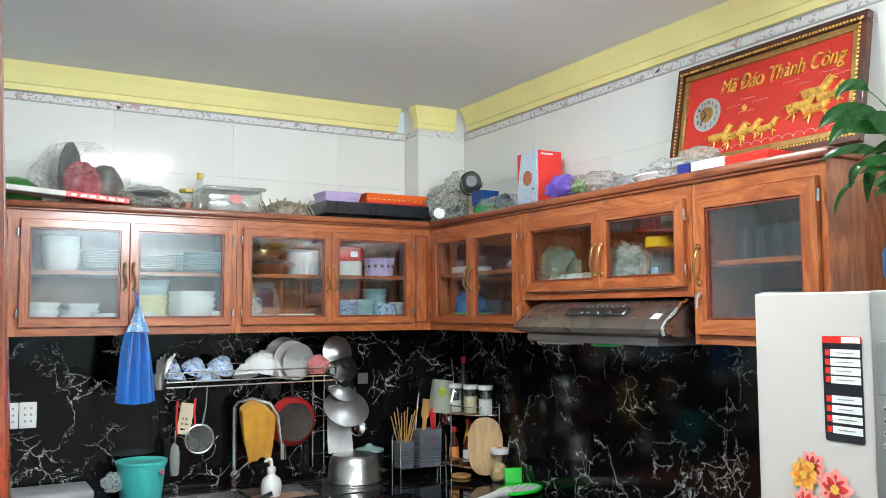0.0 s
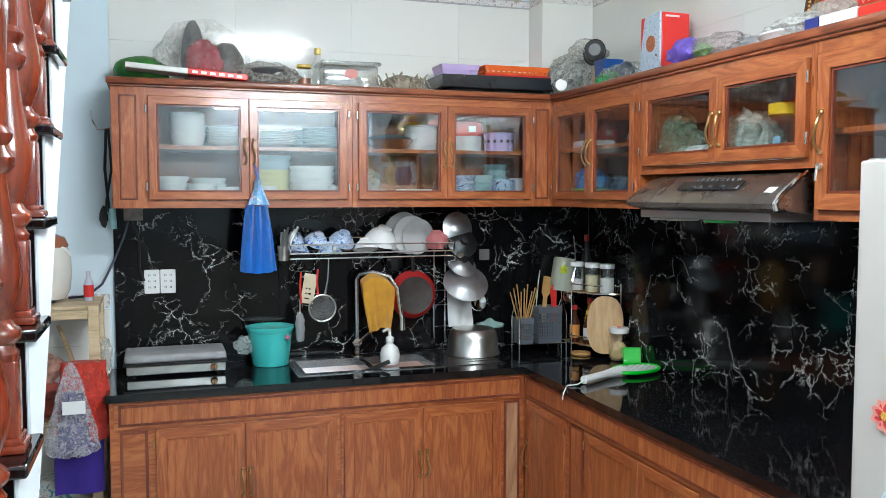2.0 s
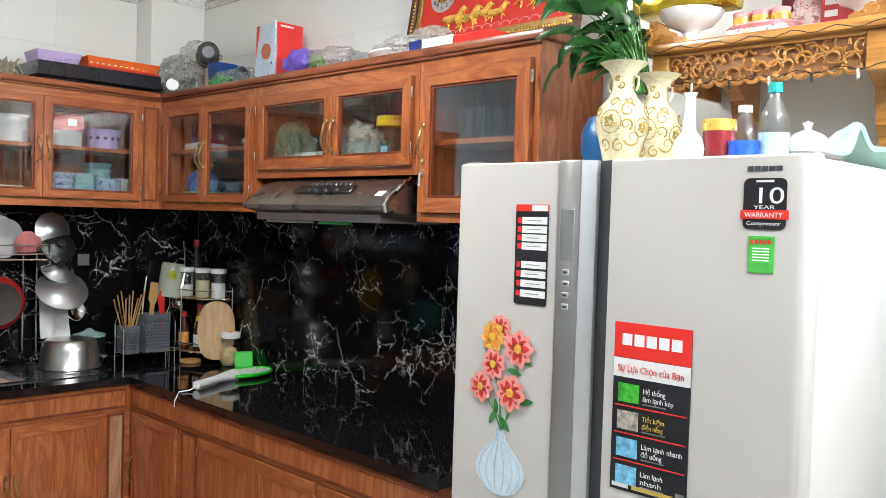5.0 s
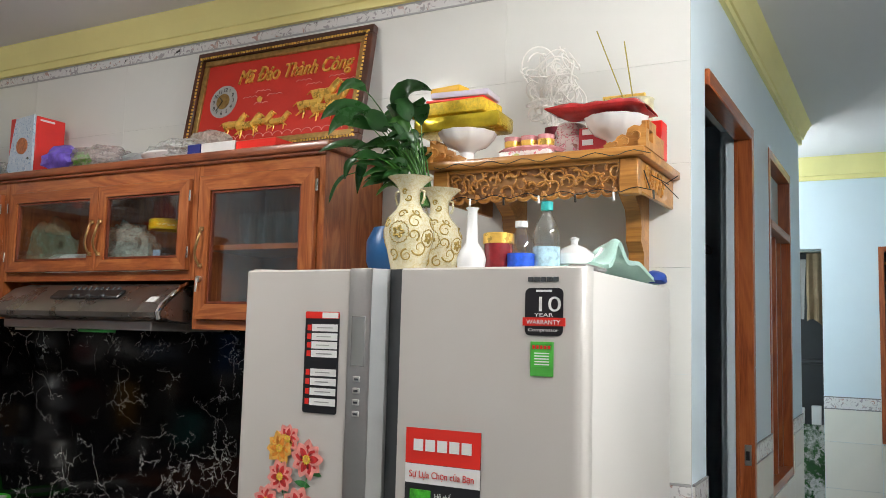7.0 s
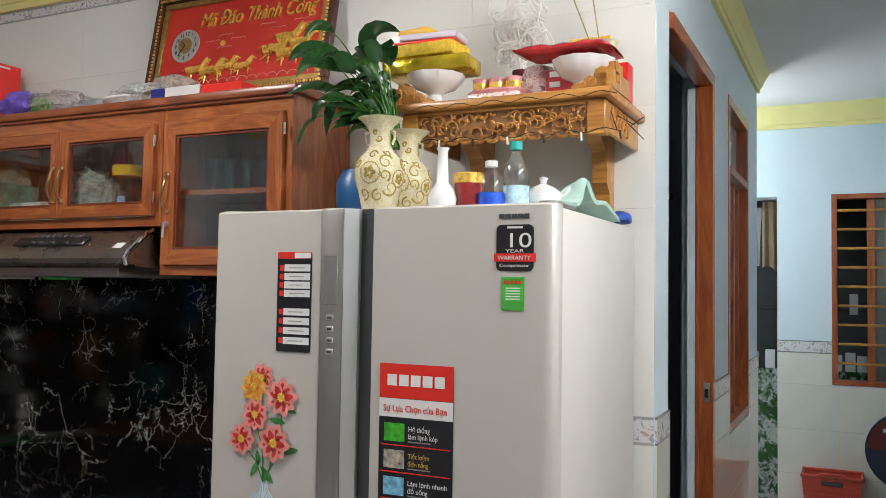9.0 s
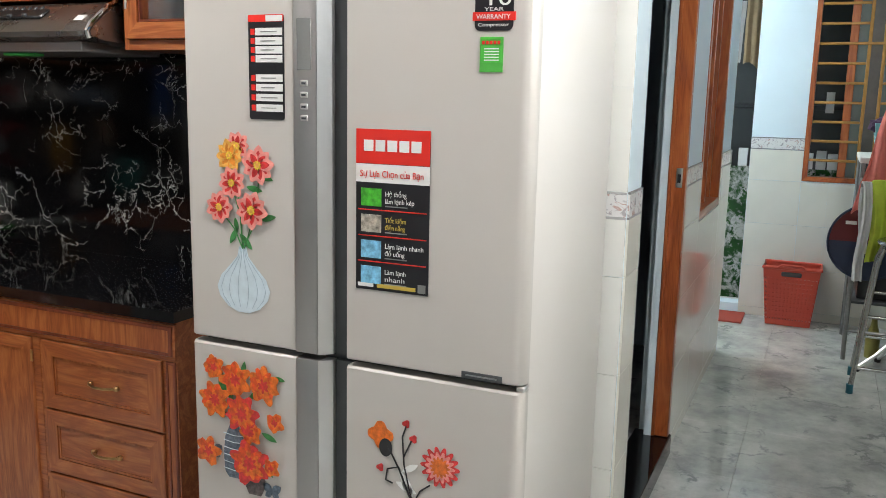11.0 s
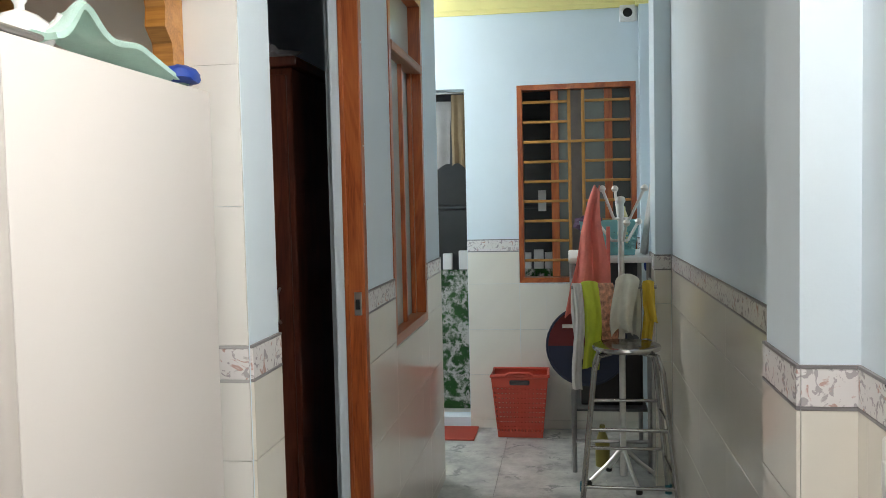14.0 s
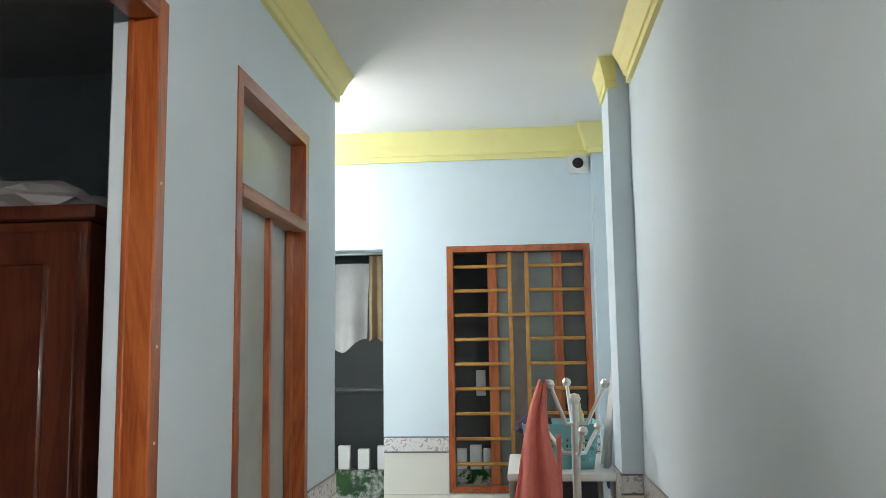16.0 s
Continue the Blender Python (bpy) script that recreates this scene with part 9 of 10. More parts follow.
base = Vector((2.25, 1.4, FT + 0.2))


def frond(root, knee, tip, width, mat, blade=0.5, facing=(-0.75, -0.35, 0.55)):
    """An arching stem that ends in a folded, pointed blade with a wavy edge."""
    root, knee, tip = [Vector(p) - Vector((0, 0.016, 0)) for p in (root, knee, tip)]
    n = 16
    mid = [root * (1 - f) ** 2 + knee * 2 * f * (1 - f) + tip * f * f for f in [i / n for i in range(n + 1)]]
    cut = int(n * (1 - blade))
    part("stem", R(mid[:cut + 1], 0.0028, 6, 0.0016), leaf_l, plant)
    bm = bmesh.new()
    face_to = (Vector(facing) + Vector((rng.uniform(-0.3, 0.3), rng.uniform(-0.45, 0.45), rng.uniform(-0.3, 0.3)))).normalized()
    rows, ph = [], rng.uniform(0, 6)
    for i in range(cut, n + 1):
        f = (i - cut) / (n - cut)
        way = (mid[min(n, i + 1)] - mid[i - 1]).normalized()
        side = way.cross(face_to).normalized()
        up = side.cross(way).normalized()
        w = width * (math.sin(math.pi * min(0.999, f ** 0.7)) ** 0.85 + 0.015)
        row = []
        for q in (-1, -0.5, 0, 0.5, 1):
            row.append(bm.verts.new(mid[i] + side * w * q + up * w * (0.28 * abs(q) + 0.1 * q * q * math.sin(f * 9 + ph + q))))
        rows.append(row)
    for a, b in zip(rows, rows[1:]):
        for k in range(4):
            bm.faces.new((a[k], a[k + 1], b[k + 1], b[k]))
    bmesh.ops.solidify(bm, geom=bm.faces[:], thickness=0.0008)
    return part("leaf", bm, mat, plant)


for knee, tip, w, bl in (((2.25, 1.58, 2.42), (2.22, 1.375, 2.33), 0.04, 0.55), ((2.25, 1.63, 2.5), (2.24, 1.715, 2.36), 0.019, 0.42), ((2.2, 1.6, 2.4), (2.17, 1.72, 2.27), 0.034, 0.55), ((2.16, 1.58, 2.37), (2.13, 1.66, 2.21), 0.034, 0.52), ((2.25, 1.6, 2.27), (2.24, 1.778, 2.19), 0.02, 0.45), ((2.24, 1.66, 2.25), (2.24, 1.675, 2.1), 0.016, 0.36), ((2.22, 1.61, 2.29), (2.22, 1.615, 2.05), 0.016, 0.36), ((2.24, 1.68, 2.22), (2.24, 1.73, 2.03), 0.013, 0.34), ((2.25, 1.5, 2.33), (2.25, 1.544, 2.31), 0.026, 0.5), ((2.22, 1.45, 2.34), (2.2, 1.487, 2.3), 0.028, 0.5), ((2.2, 1.52, 2.3), (2.14, 1.58, 2.26), 0.03, 0.5), ((2.28, 1.45, 2.38), (2.26, 1.43, 2.3), 0.028, 0.55), ((2.3, 1.52, 2.36), (2.32, 1.6, 2.3), 0.026, 0.5)):
    frond(base + Vector((rng.uniform(-0.015, 0.015), rng.uniform(-0.015, 0.015), 0)), knee, tip, w, leaf_g, bl)
for k in range(64):
    y, h = rng.uniform(0.03, 0.2), rng.uniform(0.1, 0.27)
    x = rng.uniform(-0.1, 0.08)
    knee = base + Vector((x * 0.4, y * 0.6, h * 1.15))
    tip = base + Vector((x, y * 1.15, h - rng.uniform(0.0, 0.06)))
    frond(base + Vector((rng.uniform(-0.02, 0.02), rng.uniform(-0.02, 0.02), 0)), knee, tip, rng.uniform(0.01, 0.02), leaf_g if rng.random() < 0.75 else leaf_l, rng.uniform(0.3, 0.5))
solo("blue_jar", L([(0, 0), (0.05, 0), (0.07, 0.05), (0.07, 0.11), (0.05, 0.15), (0, 0.15)], (2.3, 1.53, FT), 28), plain("deep_blue_plastic", (0.01, 0.08, 0.22), 0.35), "deep blue jar behind the vases on the fridge", "jar")
solo("white_vase", L([(0, 0), (0.036, 0), (0.038, 0.006), (0.034, 0.012), (0.037, 0.03), (0.03, 0.052), (0.016, 0.07), (0.013, 0.12), (0.012, 0.15), (0.017, 0.158), (0, 0.16)], (2.06, 1.141, FT), 30), porcelain, "slim white porcelain bottle vase on the fridge", "vase")
rj = thing("red_jar", (2.1, 1.087, FT), "glass jar of red honey with gold lid", "jar")
part("jar", L([(0, 0), (0.035, 0), (0.037, 0.006), (0.037, 0.07), (0, 0.07)], (2.1, 1.087, FT), 26), plain("dark_red_glass", (0.25, 0.02, 0.025), 0.1, vary=0.3, scale=40, coat=0.6), rj)
part("lid", L([(0.037, 0.07), (0.039, 0.071), (0.039, 0.094), (0.036, 0.097), (0, 0.097)], (2.1, 1.087, FT), 26), gold_m, rj)
clear_pet = glass("clear_bottle_plastic", (0.975, 0.985, 0.99), 0.02, 0.16)
water = glass("bottled_water", (0.8, 0.88, 0.92))


def bottle(x, y, r, h, cap, label_mat, lab):
    b = thing("water_bottle", (x, y, FT), lab, "bottle", "bottles on the fridge")
    part("bottle", L([(0, 0), (r * 0.9, 0), (r, 0.006), (r, h * 0.2), (r * 0.94, h * 0.22), (r, h * 0.24), (r, h * 0.55), (r * 0.8, h * 0.68), (r * 0.4, h * 0.82), (r * 0.4, h * 0.9), (0, h * 0.9)], (x, y, FT), 28), clear_pet, b).visible_shadow = False
    part("cap", L([(r * 0.44, h * 0.88), (r * 0.46, h * 0.88), (r * 0.46, h), (0, h)], (x, y, FT), 20), cap, b)
    part("label", L([(r * 1.01, h * 0.06), (r * 1.01, h * 0.36)], (x, y, FT), 28), label_mat, b)


bottle(2.1, 1.026, 0.034, 0.125, white, plain("blue_label", (0.02, 0.09, 0.55), 0.3, vary=0.4, scale=60), "clear water bottle with blue label and white cap")
bottle(2.13, 0.972, 0.033, 0.175, plain("turquoise_cap", (0.03, 0.42, 0.4), 0.35), plain("pale_blue_label", (0.4, 0.6, 0.72), 0.3, vary=0.4, scale=60), "clear water bottle with turquoise cap")
tp = thing("teapot", (2.2, 0.9, FT), "small white porcelain teapot on the fridge", "teapot")
part("pot", L([(0, 0), (0.035, 0), (0.052, 0.025), (0.05, 0.05), (0.03, 0.066), (0.008, 0.075), (0.008, 0.084), (0.012, 0.09), (0, 0.096)], (2.2, 0.925, FT), 28), porcelain, tp)
part("handle", R(arc((2.2, 0.972, FT + 0.035), 0.026, -80, 80, 8, (0, 1, 0), (0, 0, 1)), 0.005), porcelain, tp)
part("spout", R([(2.2, 0.885, FT + 0.03), (2.2, 0.86, FT + 0.05), (2.2, 0.853, FT + 0.065)], 0.008, 8, 0.005), porcelain, tp)
mint = plain("mint_towelling", (0.42, 0.66, 0.58), 0.95, vary=0.08, scale=20, bump=0.14, fine=300, sheen=0.3)


def towel_place(s, t):
    x = 2.12 + 0.46 * s
    y = 0.812 + 0.12 * t
    peak = math.exp(-((s - 0.2 - 0.1 * t) / 0.1) ** 2) * (0.35 + 0.65 * math.sin(math.pi * min(1, 0.3 + t)))
    h = 0.016 + 0.058 * peak + 0.034 * math.exp(-((s - 0.5) / 0.3) ** 2) + 0.004 * math.sin(11 * s + 6 * t) + 0.007 * noise.noise(Vector((s * 6, t * 4, 2)))
    return Vector((x, y, FT + max(0.008, h * (1 - 0.55 * s ** 3))))


solo("mint_towel", sheet(34, 18, towel_place, 0.01), mint, "mint green towel heaped in folds on the fridge edge", "towel")
solo("blue_pouch", lump(0.05, 0.03, 0.022, (2.57, 0.82, FT), 0.2, 61), plain("blue_pouch_cloth", (0.01, 0.05, 0.3), 0.5), "small blue pouch on the fridge edge", "pouch")

# ---- altar shelf ----
AX0, AX1, AY0, AY1, AZ = 2.285, XW - 0.001, 0.785, 1.405, 2.142
alt = thing("altar_shelf", (2.53, 1.135, 1.9), "carved golden-brown wooden wall altar shelf", "shelf")
part("board", B(AX0, AX1, AY0 - 0.01, AY1 + 0.02, AZ - 0.025, AZ, 0.006, 2), wood_altar, alt)
part("corner_post", B(AX0 + 0.02, AX0 + 0.06, AY0 + 0.01, AY0 + 0.06, AZ - 0.12, AZ - 0.026, 0.003), wood_altar, alt)
part("corner_post", B(AX0 + 0.02, AX0 + 0.06, AY1 - 0.06, AY1 - 0.01, AZ - 0.12, AZ - 0.026, 0.003), wood_altar, alt)
# darker copy of the altar wood: shade behind the carving put into its colour
part("apron_back", B(AX0 + 0.035, AX0 + 0.045, AY0 + 0.06, AY1 - 0.06, AZ - 0.108, AZ - 0.026), wood("altar_wood_shaded", (0.2, 0.09, 0.03), (0.3, 0.14, 0.05), (0.36, 0.18, 0.06), "y"), alt)
rng = random.Random(5)
carve = bmesh.new()
for k in range(46):
    y = AY0 + 0.07 + (AY1 - AY0 - 0.14) * k / 45
    z = AZ - 0.06 + 0.022 * math.sin(k * 1.9)
    r = 0.011 + 0.008 * rng.random()
    a0 = rng.random() * 360
    rod(carve, arc((AX0 + 0.028, y, z - 0.008 * (k % 3)), r, a0, a0 + 250, 8, (0, 1, 0), (0, 0, 1)), 0.0045, 6, 0.002)
for k in range(12):
    y = AY0 + 0.09 + (AY1 - AY0 - 0.18) * k / 11
    rod(carve, arc((AX0 + 0.03, y, AZ - 0.1), 0.02, 180, 360, 8, (0, 1, 0), (0, 0, 1)), 0.007, 6, 0.005)
bmesh.ops.recalc_face_normals(carve, faces=carve.faces)
part("front_carving", carve, wood_altar, alt, "carved scrolls of cloud and blossom")["kind"] = "stuff"
part("front_rail", B(AX0 + 0.022, AX0 + 0.05, AY0 + 0.06, AY1 - 0.06, AZ - 0.036, AZ - 0.026, 0.002), wood_altar, alt)
for y in (AY0 + 0.012, AY1 - 0.024):
    part("side_apron", B(AX0 + 0.06, AX1, y, y + 0.012, AZ - 0.11, AZ - 0.026, 0.002), wood_altar, alt)
carve = bmesh.new()
for k in range(16):
    x = AX0 + 0.09 + 0.17 * k / 15
    rod(carve, arc((x, AY0 + 0.009, AZ - 0.065 + 0.018 * math.sin(k * 2.1)), 0.014, k * 70, k * 70 + 240, 8, (1, 0, 0), (0, 0, 1)), 0.004, 6, 0.002)
part("side_carving", carve, wood_altar, alt)["kind"] = "stuff"
brk = [(0, 0), (0.05, 0), (0.05, 0.16), (0.05, 0.29), (-0.27, 0.29), (-0.27, 0.26), (-0.12, 0.235), (-0.045, 0.19), (-0.03, 0.14), (-0.035, 0.1), (-0.005, 0.07)]
for y in (0.893, 1.285):
    part("bracket", P([(a + AX1 - 0.051, b) for a, b in brk], (0, y + 0.02, AZ - 0.31), (1, 0, 0), (0, 0, 1), 0.045), wood_altar, alt, smooth=False)
for y, s in ((AY0 + 0.0, 1), (AY1 + 0.01, -1)):
    part("gallery", cells([AX0 + 0.02, AX0 + 0.05, AX0 + 0.09, AX0 + 0.12, AX0 + 0.2], [AZ, AZ + 0.02, AZ + 0.05, AZ + 0.075], {(1, 1), (3, 2), (0, 2)}, y - 0.01, y + 0.01, lambda a, b, c: (a, c, b)), wood_altar, alt, "fretted side gallery", smooth=False)
SCROLL = [(0, 0), (0.11, 0), (0.112, 0.014), (0.095, 0.022), (0.082, 0.02), (0.076, 0.034), (0.062, 0.04), (0.052, 0.036), (0.047, 0.054), (0.03, 0.062), (0.016, 0.058), (0.0, 0.07)]
for y, s in ((AY0 - 0.005, 1), (AY1 + 0.01, -1)):
    part("gallery", P([(s * a, b) for a, b in SCROLL][::s], (AX0 + 0.035, y, AZ), (0, 1, 0), (0, 0, 1), 0.015), wood_altar, alt, "fretted front gallery", smooth=False)
    for a, b, r in ((0.022, 0.03, 0.012), (0.05, 0.018, 0.009), (0.075, 0.012, 0.006)):
        part("scroll", R(arc((AX0 + 0.019, y + s * a, AZ + b), r, 20, 290, 10, (0, 1, 0), (0, 0, 1)), 0.003, 6, 0.002), wood_altar, alt)
wire = [(AX0 - 0.012, AY1 - 0.03 + (AY0 - AY1) * i / 30, AZ - 0.02 - 0.006 * math.sin(i * 1.3)) for i in range(31)]
lts = thing("light_string", (AX0, 1.1, AZ - 0.1), "black wire string of tiny unlit lights", "light string")
part("wire", R(wire, 0.0013, 5), black, lts)
part("wire", R([(p[0] + 0.03, p[1], p[2] - 0.09) for p in wire], 0.0013, 5), black, lts)
for k in range(0, 31, 5):
    p = wire[k]
    part("tiny_lamp", R([(p[0] + 0.028, p[1], p[2] - 0.09), (p[0] + 0.02, p[1] - 0.004, p[2] - 0.112)], 0.003, 6), white if k % 2 else black, lts)
for dx, dy, dz in ((-0.02, -0.02, -0.05), (0.05, -0.05, -0.03), (0.16, -0.05, -0.05), (0.2, -0.04, 0.02)):
    part("tiny_lamp", R([(AX0 + 0.05 + dx, AY0 - 0.002, AZ - 0.06), (AX0 + 0.04 + dx, AY0 + dy, AZ - 0.06 + dz)], 0.0015, 6), black, lts)

# offerings
def footed_dish(x, y, r, h, lab):
    return solo("footed_dish", L([(0, 0), (r * 0.4, 0), (r * 0.42, 0.006), (r * 0.26, 0.014), (r * 0.24, h * 0.4), (r * 0.34, h * 0.5), (r * 0.7, h * 0.62), (r * 0.92, h * 0.84), (r, h), (r * 0.96, h), (r * 0.6, h * 0.72), (0, h * 0.66)], (x, y, AZ), 40, wave=lambda a, q, z: q * (1 + 0.03 * math.cos(12 * a)) if z > h * 0.8 else q), porcelain, lab, "dish", "footed dishes")


footed_dish(2.39, 1.33, 0.086, 0.1, "white scalloped footed dish on the altar")
footed_dish(2.46, 0.9, 0.088, 0.118, "white scalloped footed dish on the altar")
foil = plain("gold_foil", (0.75, 0.55, 0.04), 0.2, metal=0.7, vary=0.3, scale=14, bump=0.1, fine=40)
yellow_p = plain("yellow_votive_paper", (0.68, 0.46, 0.03), 0.6, vary=0.3, scale=90)
lilac_p = plain("pale_lilac_paper", (0.6, 0.55, 0.65), 0.6)
z = AZ + 0.101
for name, dx, dy, h, m, lab, tw_ in (("gold_packet", 0.065, 0.135, 0.046, foil, "gold foil packet of offerings", 4), ("yellow_packet", 0.062, 0.128, 0.04, yellow_p, "yellow votive paper packet", -3), ("red_sheet", 0.05, 0.095, 0.008, paper_red, "red paper sheet in the pile", 2), ("lilac_packet", 0.052, 0.092, 0.02, lilac_p, "pale lilac paper packet", 5), ("yellow_box", 0.03, 0.055, 0.024, plain("amber_card", (0.8, 0.45, 0.03), 0.4), "small amber box on the pile", -8)):
    bm = B(-dx, dx, -dy, dy, 0, h, min(0.008, h * 0.3), 2)
    for v in bm.verts:
        v.co.z += 0.006 * math.sin(v.co.y * 30) if name == "gold_packet" else 0
    bmesh.ops.transform(bm, matrix=pose(2.4, 1.365 - 0.004 * tw_, z + 0.001, 0, 0, tw_), verts=bm.verts)
    solo(name, bm, m, lab, "packet", "pile of offerings")
    z += h + (0.004 if name == "gold_packet" else 0.0012)
lotus = plain("pink_glaze", (0.72, 0.33, 0.36), 0.2, vary=0.3, scale=30)
tray3 = thing("cup_tray", (2.44, 1.15, AZ), "pink flowered porcelain tray with three cups", "tray")
part("tray", B(2.38, 2.49, 1.065, 1.225, AZ + 0.001, AZ + 0.036, 0.008, 2), border("pink_flower_glaze", (0.75, 0.68, 0.65), (0.65, 0.2, 0.25), (0.5, 0.5, 0.15), 70), tray3)
part("rim", L([(0.05, 0), (0.056, 0.008), (0.05, 0.014)], (2.435, 1.145, AZ + 0.034), 40, sx=1.1, sy=1.75, wave=lambda a, q, z: q * (1 + 0.04 * math.cos(16 * a))), lotus, tray3)
for y in (1.197, 1.145, 1.093):
    c = part("cup", L(shell([(0, 0), (0.021, 0), (0.0235, 0.036), (0.0245, 0.041)], 0.002), (2.42, y, AZ + 0.04), 20), lotus, tray3)
    part("gold_band", L([(0.0232, 0.01), (0.0244, 0.028)], (2.42, y, AZ + 0.04), 20), gold_m, c)
pot2 = thing("pink_pot", (2.5, 1.05, AZ), "pink flowered porcelain pot with lid", "pot")
part("pot", L([(0, 0), (0.045, 0), (0.062, 0.03), (0.06, 0.075), (0.046, 0.092), (0.05, 0.105), (0.04, 0.128), (0, 0.138)], (2.525, 1.055, AZ), 30), border("pink_pot_glaze", (0.72, 0.6, 0.58), (0.65, 0.22, 0.28), (0.3, 0.12, 0.1), 60), pot2)
solo("dark_mat", B(2.41, 2.45, 1.0, 1.06, AZ + 0.001, AZ + 0.012, 0.003), plain("dark_brown_cake", (0.06, 0.02, 0.015), 0.6), "small dark brown block on the altar", "block")
redcard = thing("red_card", (2.478, 1.0, AZ), "standing red card with pale marks", "card")
part("card", B(2.475, 2.48, 0.935, 1.015, AZ + 0.001, AZ + 0.105), plain("deep_red_card", (0.5, 0.02, 0.03), 0.4), redcard)
for zz in (0.02, 0.055, 0.085):
    part("mark_bar", B(2.4735, 2.4755, 0.973, 1.005, AZ + zz, AZ + zz + 0.016), white, redcard)
gf = thing("small_picture", (2.64, 0.94, AZ), "small gilt picture frame on the altar", "picture frame")
part("rim", ring("e", 0.87, 1.0, AZ + 0.002, AZ + 0.24, 0.018, 2.64, 2.655), gold_m, gf, smooth=False)
part("picture", B(2.65, 2.652, 0.888, 0.982, AZ + 0.02, AZ + 0.222), photo_print, gf)
crim = plain("crimson_wrap", (0.42, 0.02, 0.022), 0.24, vary=0.4, scale=20, bump=0.08, fine=30)


def packet_skin(s, t):
    """A soft flat packet: thick in the middle, with a thin crimped flap at its far end."""
    a = 2 * math.pi * t
    full = min(1, 5 * (1 - s) + 0.12, 8 * s + 0.3)
    crease = 0.006 * noise.noise(Vector((s * 9, math.cos(a) * 1.5, math.sin(a) * 1.5)))
    return Vector((2.445 + (0.075 - 0.02 * s) * math.cos(a), 0.8 + 0.29 * s, AZ + 0.143 + 0.02 * max(0, s - 0.6) + (0.022 + crease) * full * math.sin(a) - 0.09 * max(0, 0.14 - s)))


bm = sheet(30, 24, packet_skin, 0.002)
solo("red_cloth_packet", bm, crim, "crumpled crimson foil packet lying on the dish", "packet")
tin = thing("incense_tin", (2.57, 0.83, AZ), "round pale tin holding incense sticks", "tin")
part("tin", L(shell([(0, 0), (0.04, 0), (0.042, 0.14), (0.045, 0.146)], 0.003), (2.632, 0.885, AZ + 0.07), 30), plain("cream_tin", (0.55, 0.52, 0.35), 0.3, vary=0.3, scale=50), tin)
part("foot", L([(0, 0), (0.03, 0), (0.02, 0.03), (0.03, 0.07), (0, 0.07)], (2.632, 0.885, AZ), 24), white, tin)
for dx, dy in ((0.03, 0.09), (-0.01, 0.03)):
    part("incense_stick", R([(2.632, 0.885, AZ + 0.1), (2.632 + dx * 0.3, 0.885 + dy * 1.5, AZ + 0.45 - 0.05 * (dx < 0))], 0.002, 6), plain("olive_stick", (0.36, 0.3, 0.06), 0.7), tin)
rb = thing("red_box", (2.55, 0.81, AZ), "small bright red box with a round emblem", "box")
part("box", B(2.475, 2.53, 0.777, 0.83, AZ + 0.001, AZ + 0.108, 0.002), plain("vivid_red_card", (0.7, 0.02, 0.015), 0.3), rb)
part("emblem", L([(0, 0), (0.014, 0), (0.014, 0.002), (0, 0.002)], (2.475, 0.803, AZ + 0.05), 18, turn=pose(0, 0, 0, 0, -90, 0)), gold_m, rb)
part("emblem", L([(0, 0), (0.008, 0), (0.008, 0.002), (0, 0.002)], (2.473, 0.803, AZ + 0.05), 14, turn=pose(0, 0, 0, 0, -90, 0)), black, rb)
tang = thing("white_wire_tangle", (2.58, 1.13, AZ), "tangle of white curled incense wires in a vase", "decoration")
rng = random.Random(31)
bm = bmesh.new()
for k in range(64):
    c = Vector((2.58 + rng.uniform(-0.03, 0.03), 1.14 + rng.uniform(-0.065, 0.065), AZ + 0.27 + rng.uniform(-0.07, 0.08)))
    r = rng.uniform(0.022, 0.055)
    n1 = Vector((rng.uniform(-1, 1), rng.uniform(-1, 1), rng.uniform(-1, 1))).normalized()
    u1 = n1.orthogonal().normalized()
    v1 = n1.cross(u1)
    a0 = rng.uniform(0, 360)
    pts = arc(c, r, a0, a0 + rng.uniform(200, 330), 14, u1, v1)
    for p in pts:
        p.x = min(XW - 0.006, p.x)
    rod(bm, [Vector((p.x, p.y, AZ + 0.27 + (p.z - AZ - 0.27) * 1.15)) for p in pts], 0.0024, 5)
for k in range(14):
    rod(bm, [(2.58, 1.13, AZ + 0.1), (2.58 + rng.uniform(-0.03, 0.03), 1.16 + rng.uniform(-0.06, 0.06), AZ + 0.3)], 0.0016, 5)
part("curl", bm, plain("white_wire", (0.82, 0.8, 0.76), 0.5), tang)["kind"] = "stuff"
part("holder", L([(0, 0), (0.03, 0), (0.034, 0.09), (0.03, 0.14), (0, 0.14)], (2.58, 1.13, AZ), 24), plain("wine_red_glaze", (0.2, 0.02, 0.04), 0.25), tang)

# ---- shelf rack left of the counter ----
shf = thing("shelf_rack", (-0.1, 4.4, 0.18), "pale bare-wood shelf rack crowded with household goods", "shelf")
for x in (-0.42, 0.055):
    for y in (4.2, 4.56):
        part("post", B(x, x + 0.045, y, y + 0.035, 0.0, 1.235, 0.003), wood_pale, shf)
for z in (0.2, 0.68, 1.195):
    part("front_rail", B(-0.375, 0.054, 4.2, 4.225, z - 0.02, z + 0.02, 0.002), wood_pale, shf)
    part("shelf_board", B(-0.42, 0.1, 4.226, 4.6, z + 0.021, z + 0.036, 0.002), wood_pale, shf)
part("side_rail", B(0.06, 0.09, 4.236, 4.558, 1.17, 1.21, 0.002), wood_pale, shf)
part("brace", R([(0.07, 4.24, 0.72), (-0.1, 4.55, 1.1)], 0.012), wood_pale, shf)
cook = thing("rice_cooker", (-0.14, 4.4, 1.232), "white rounded rice cooker with a brown lid", "rice cooker")
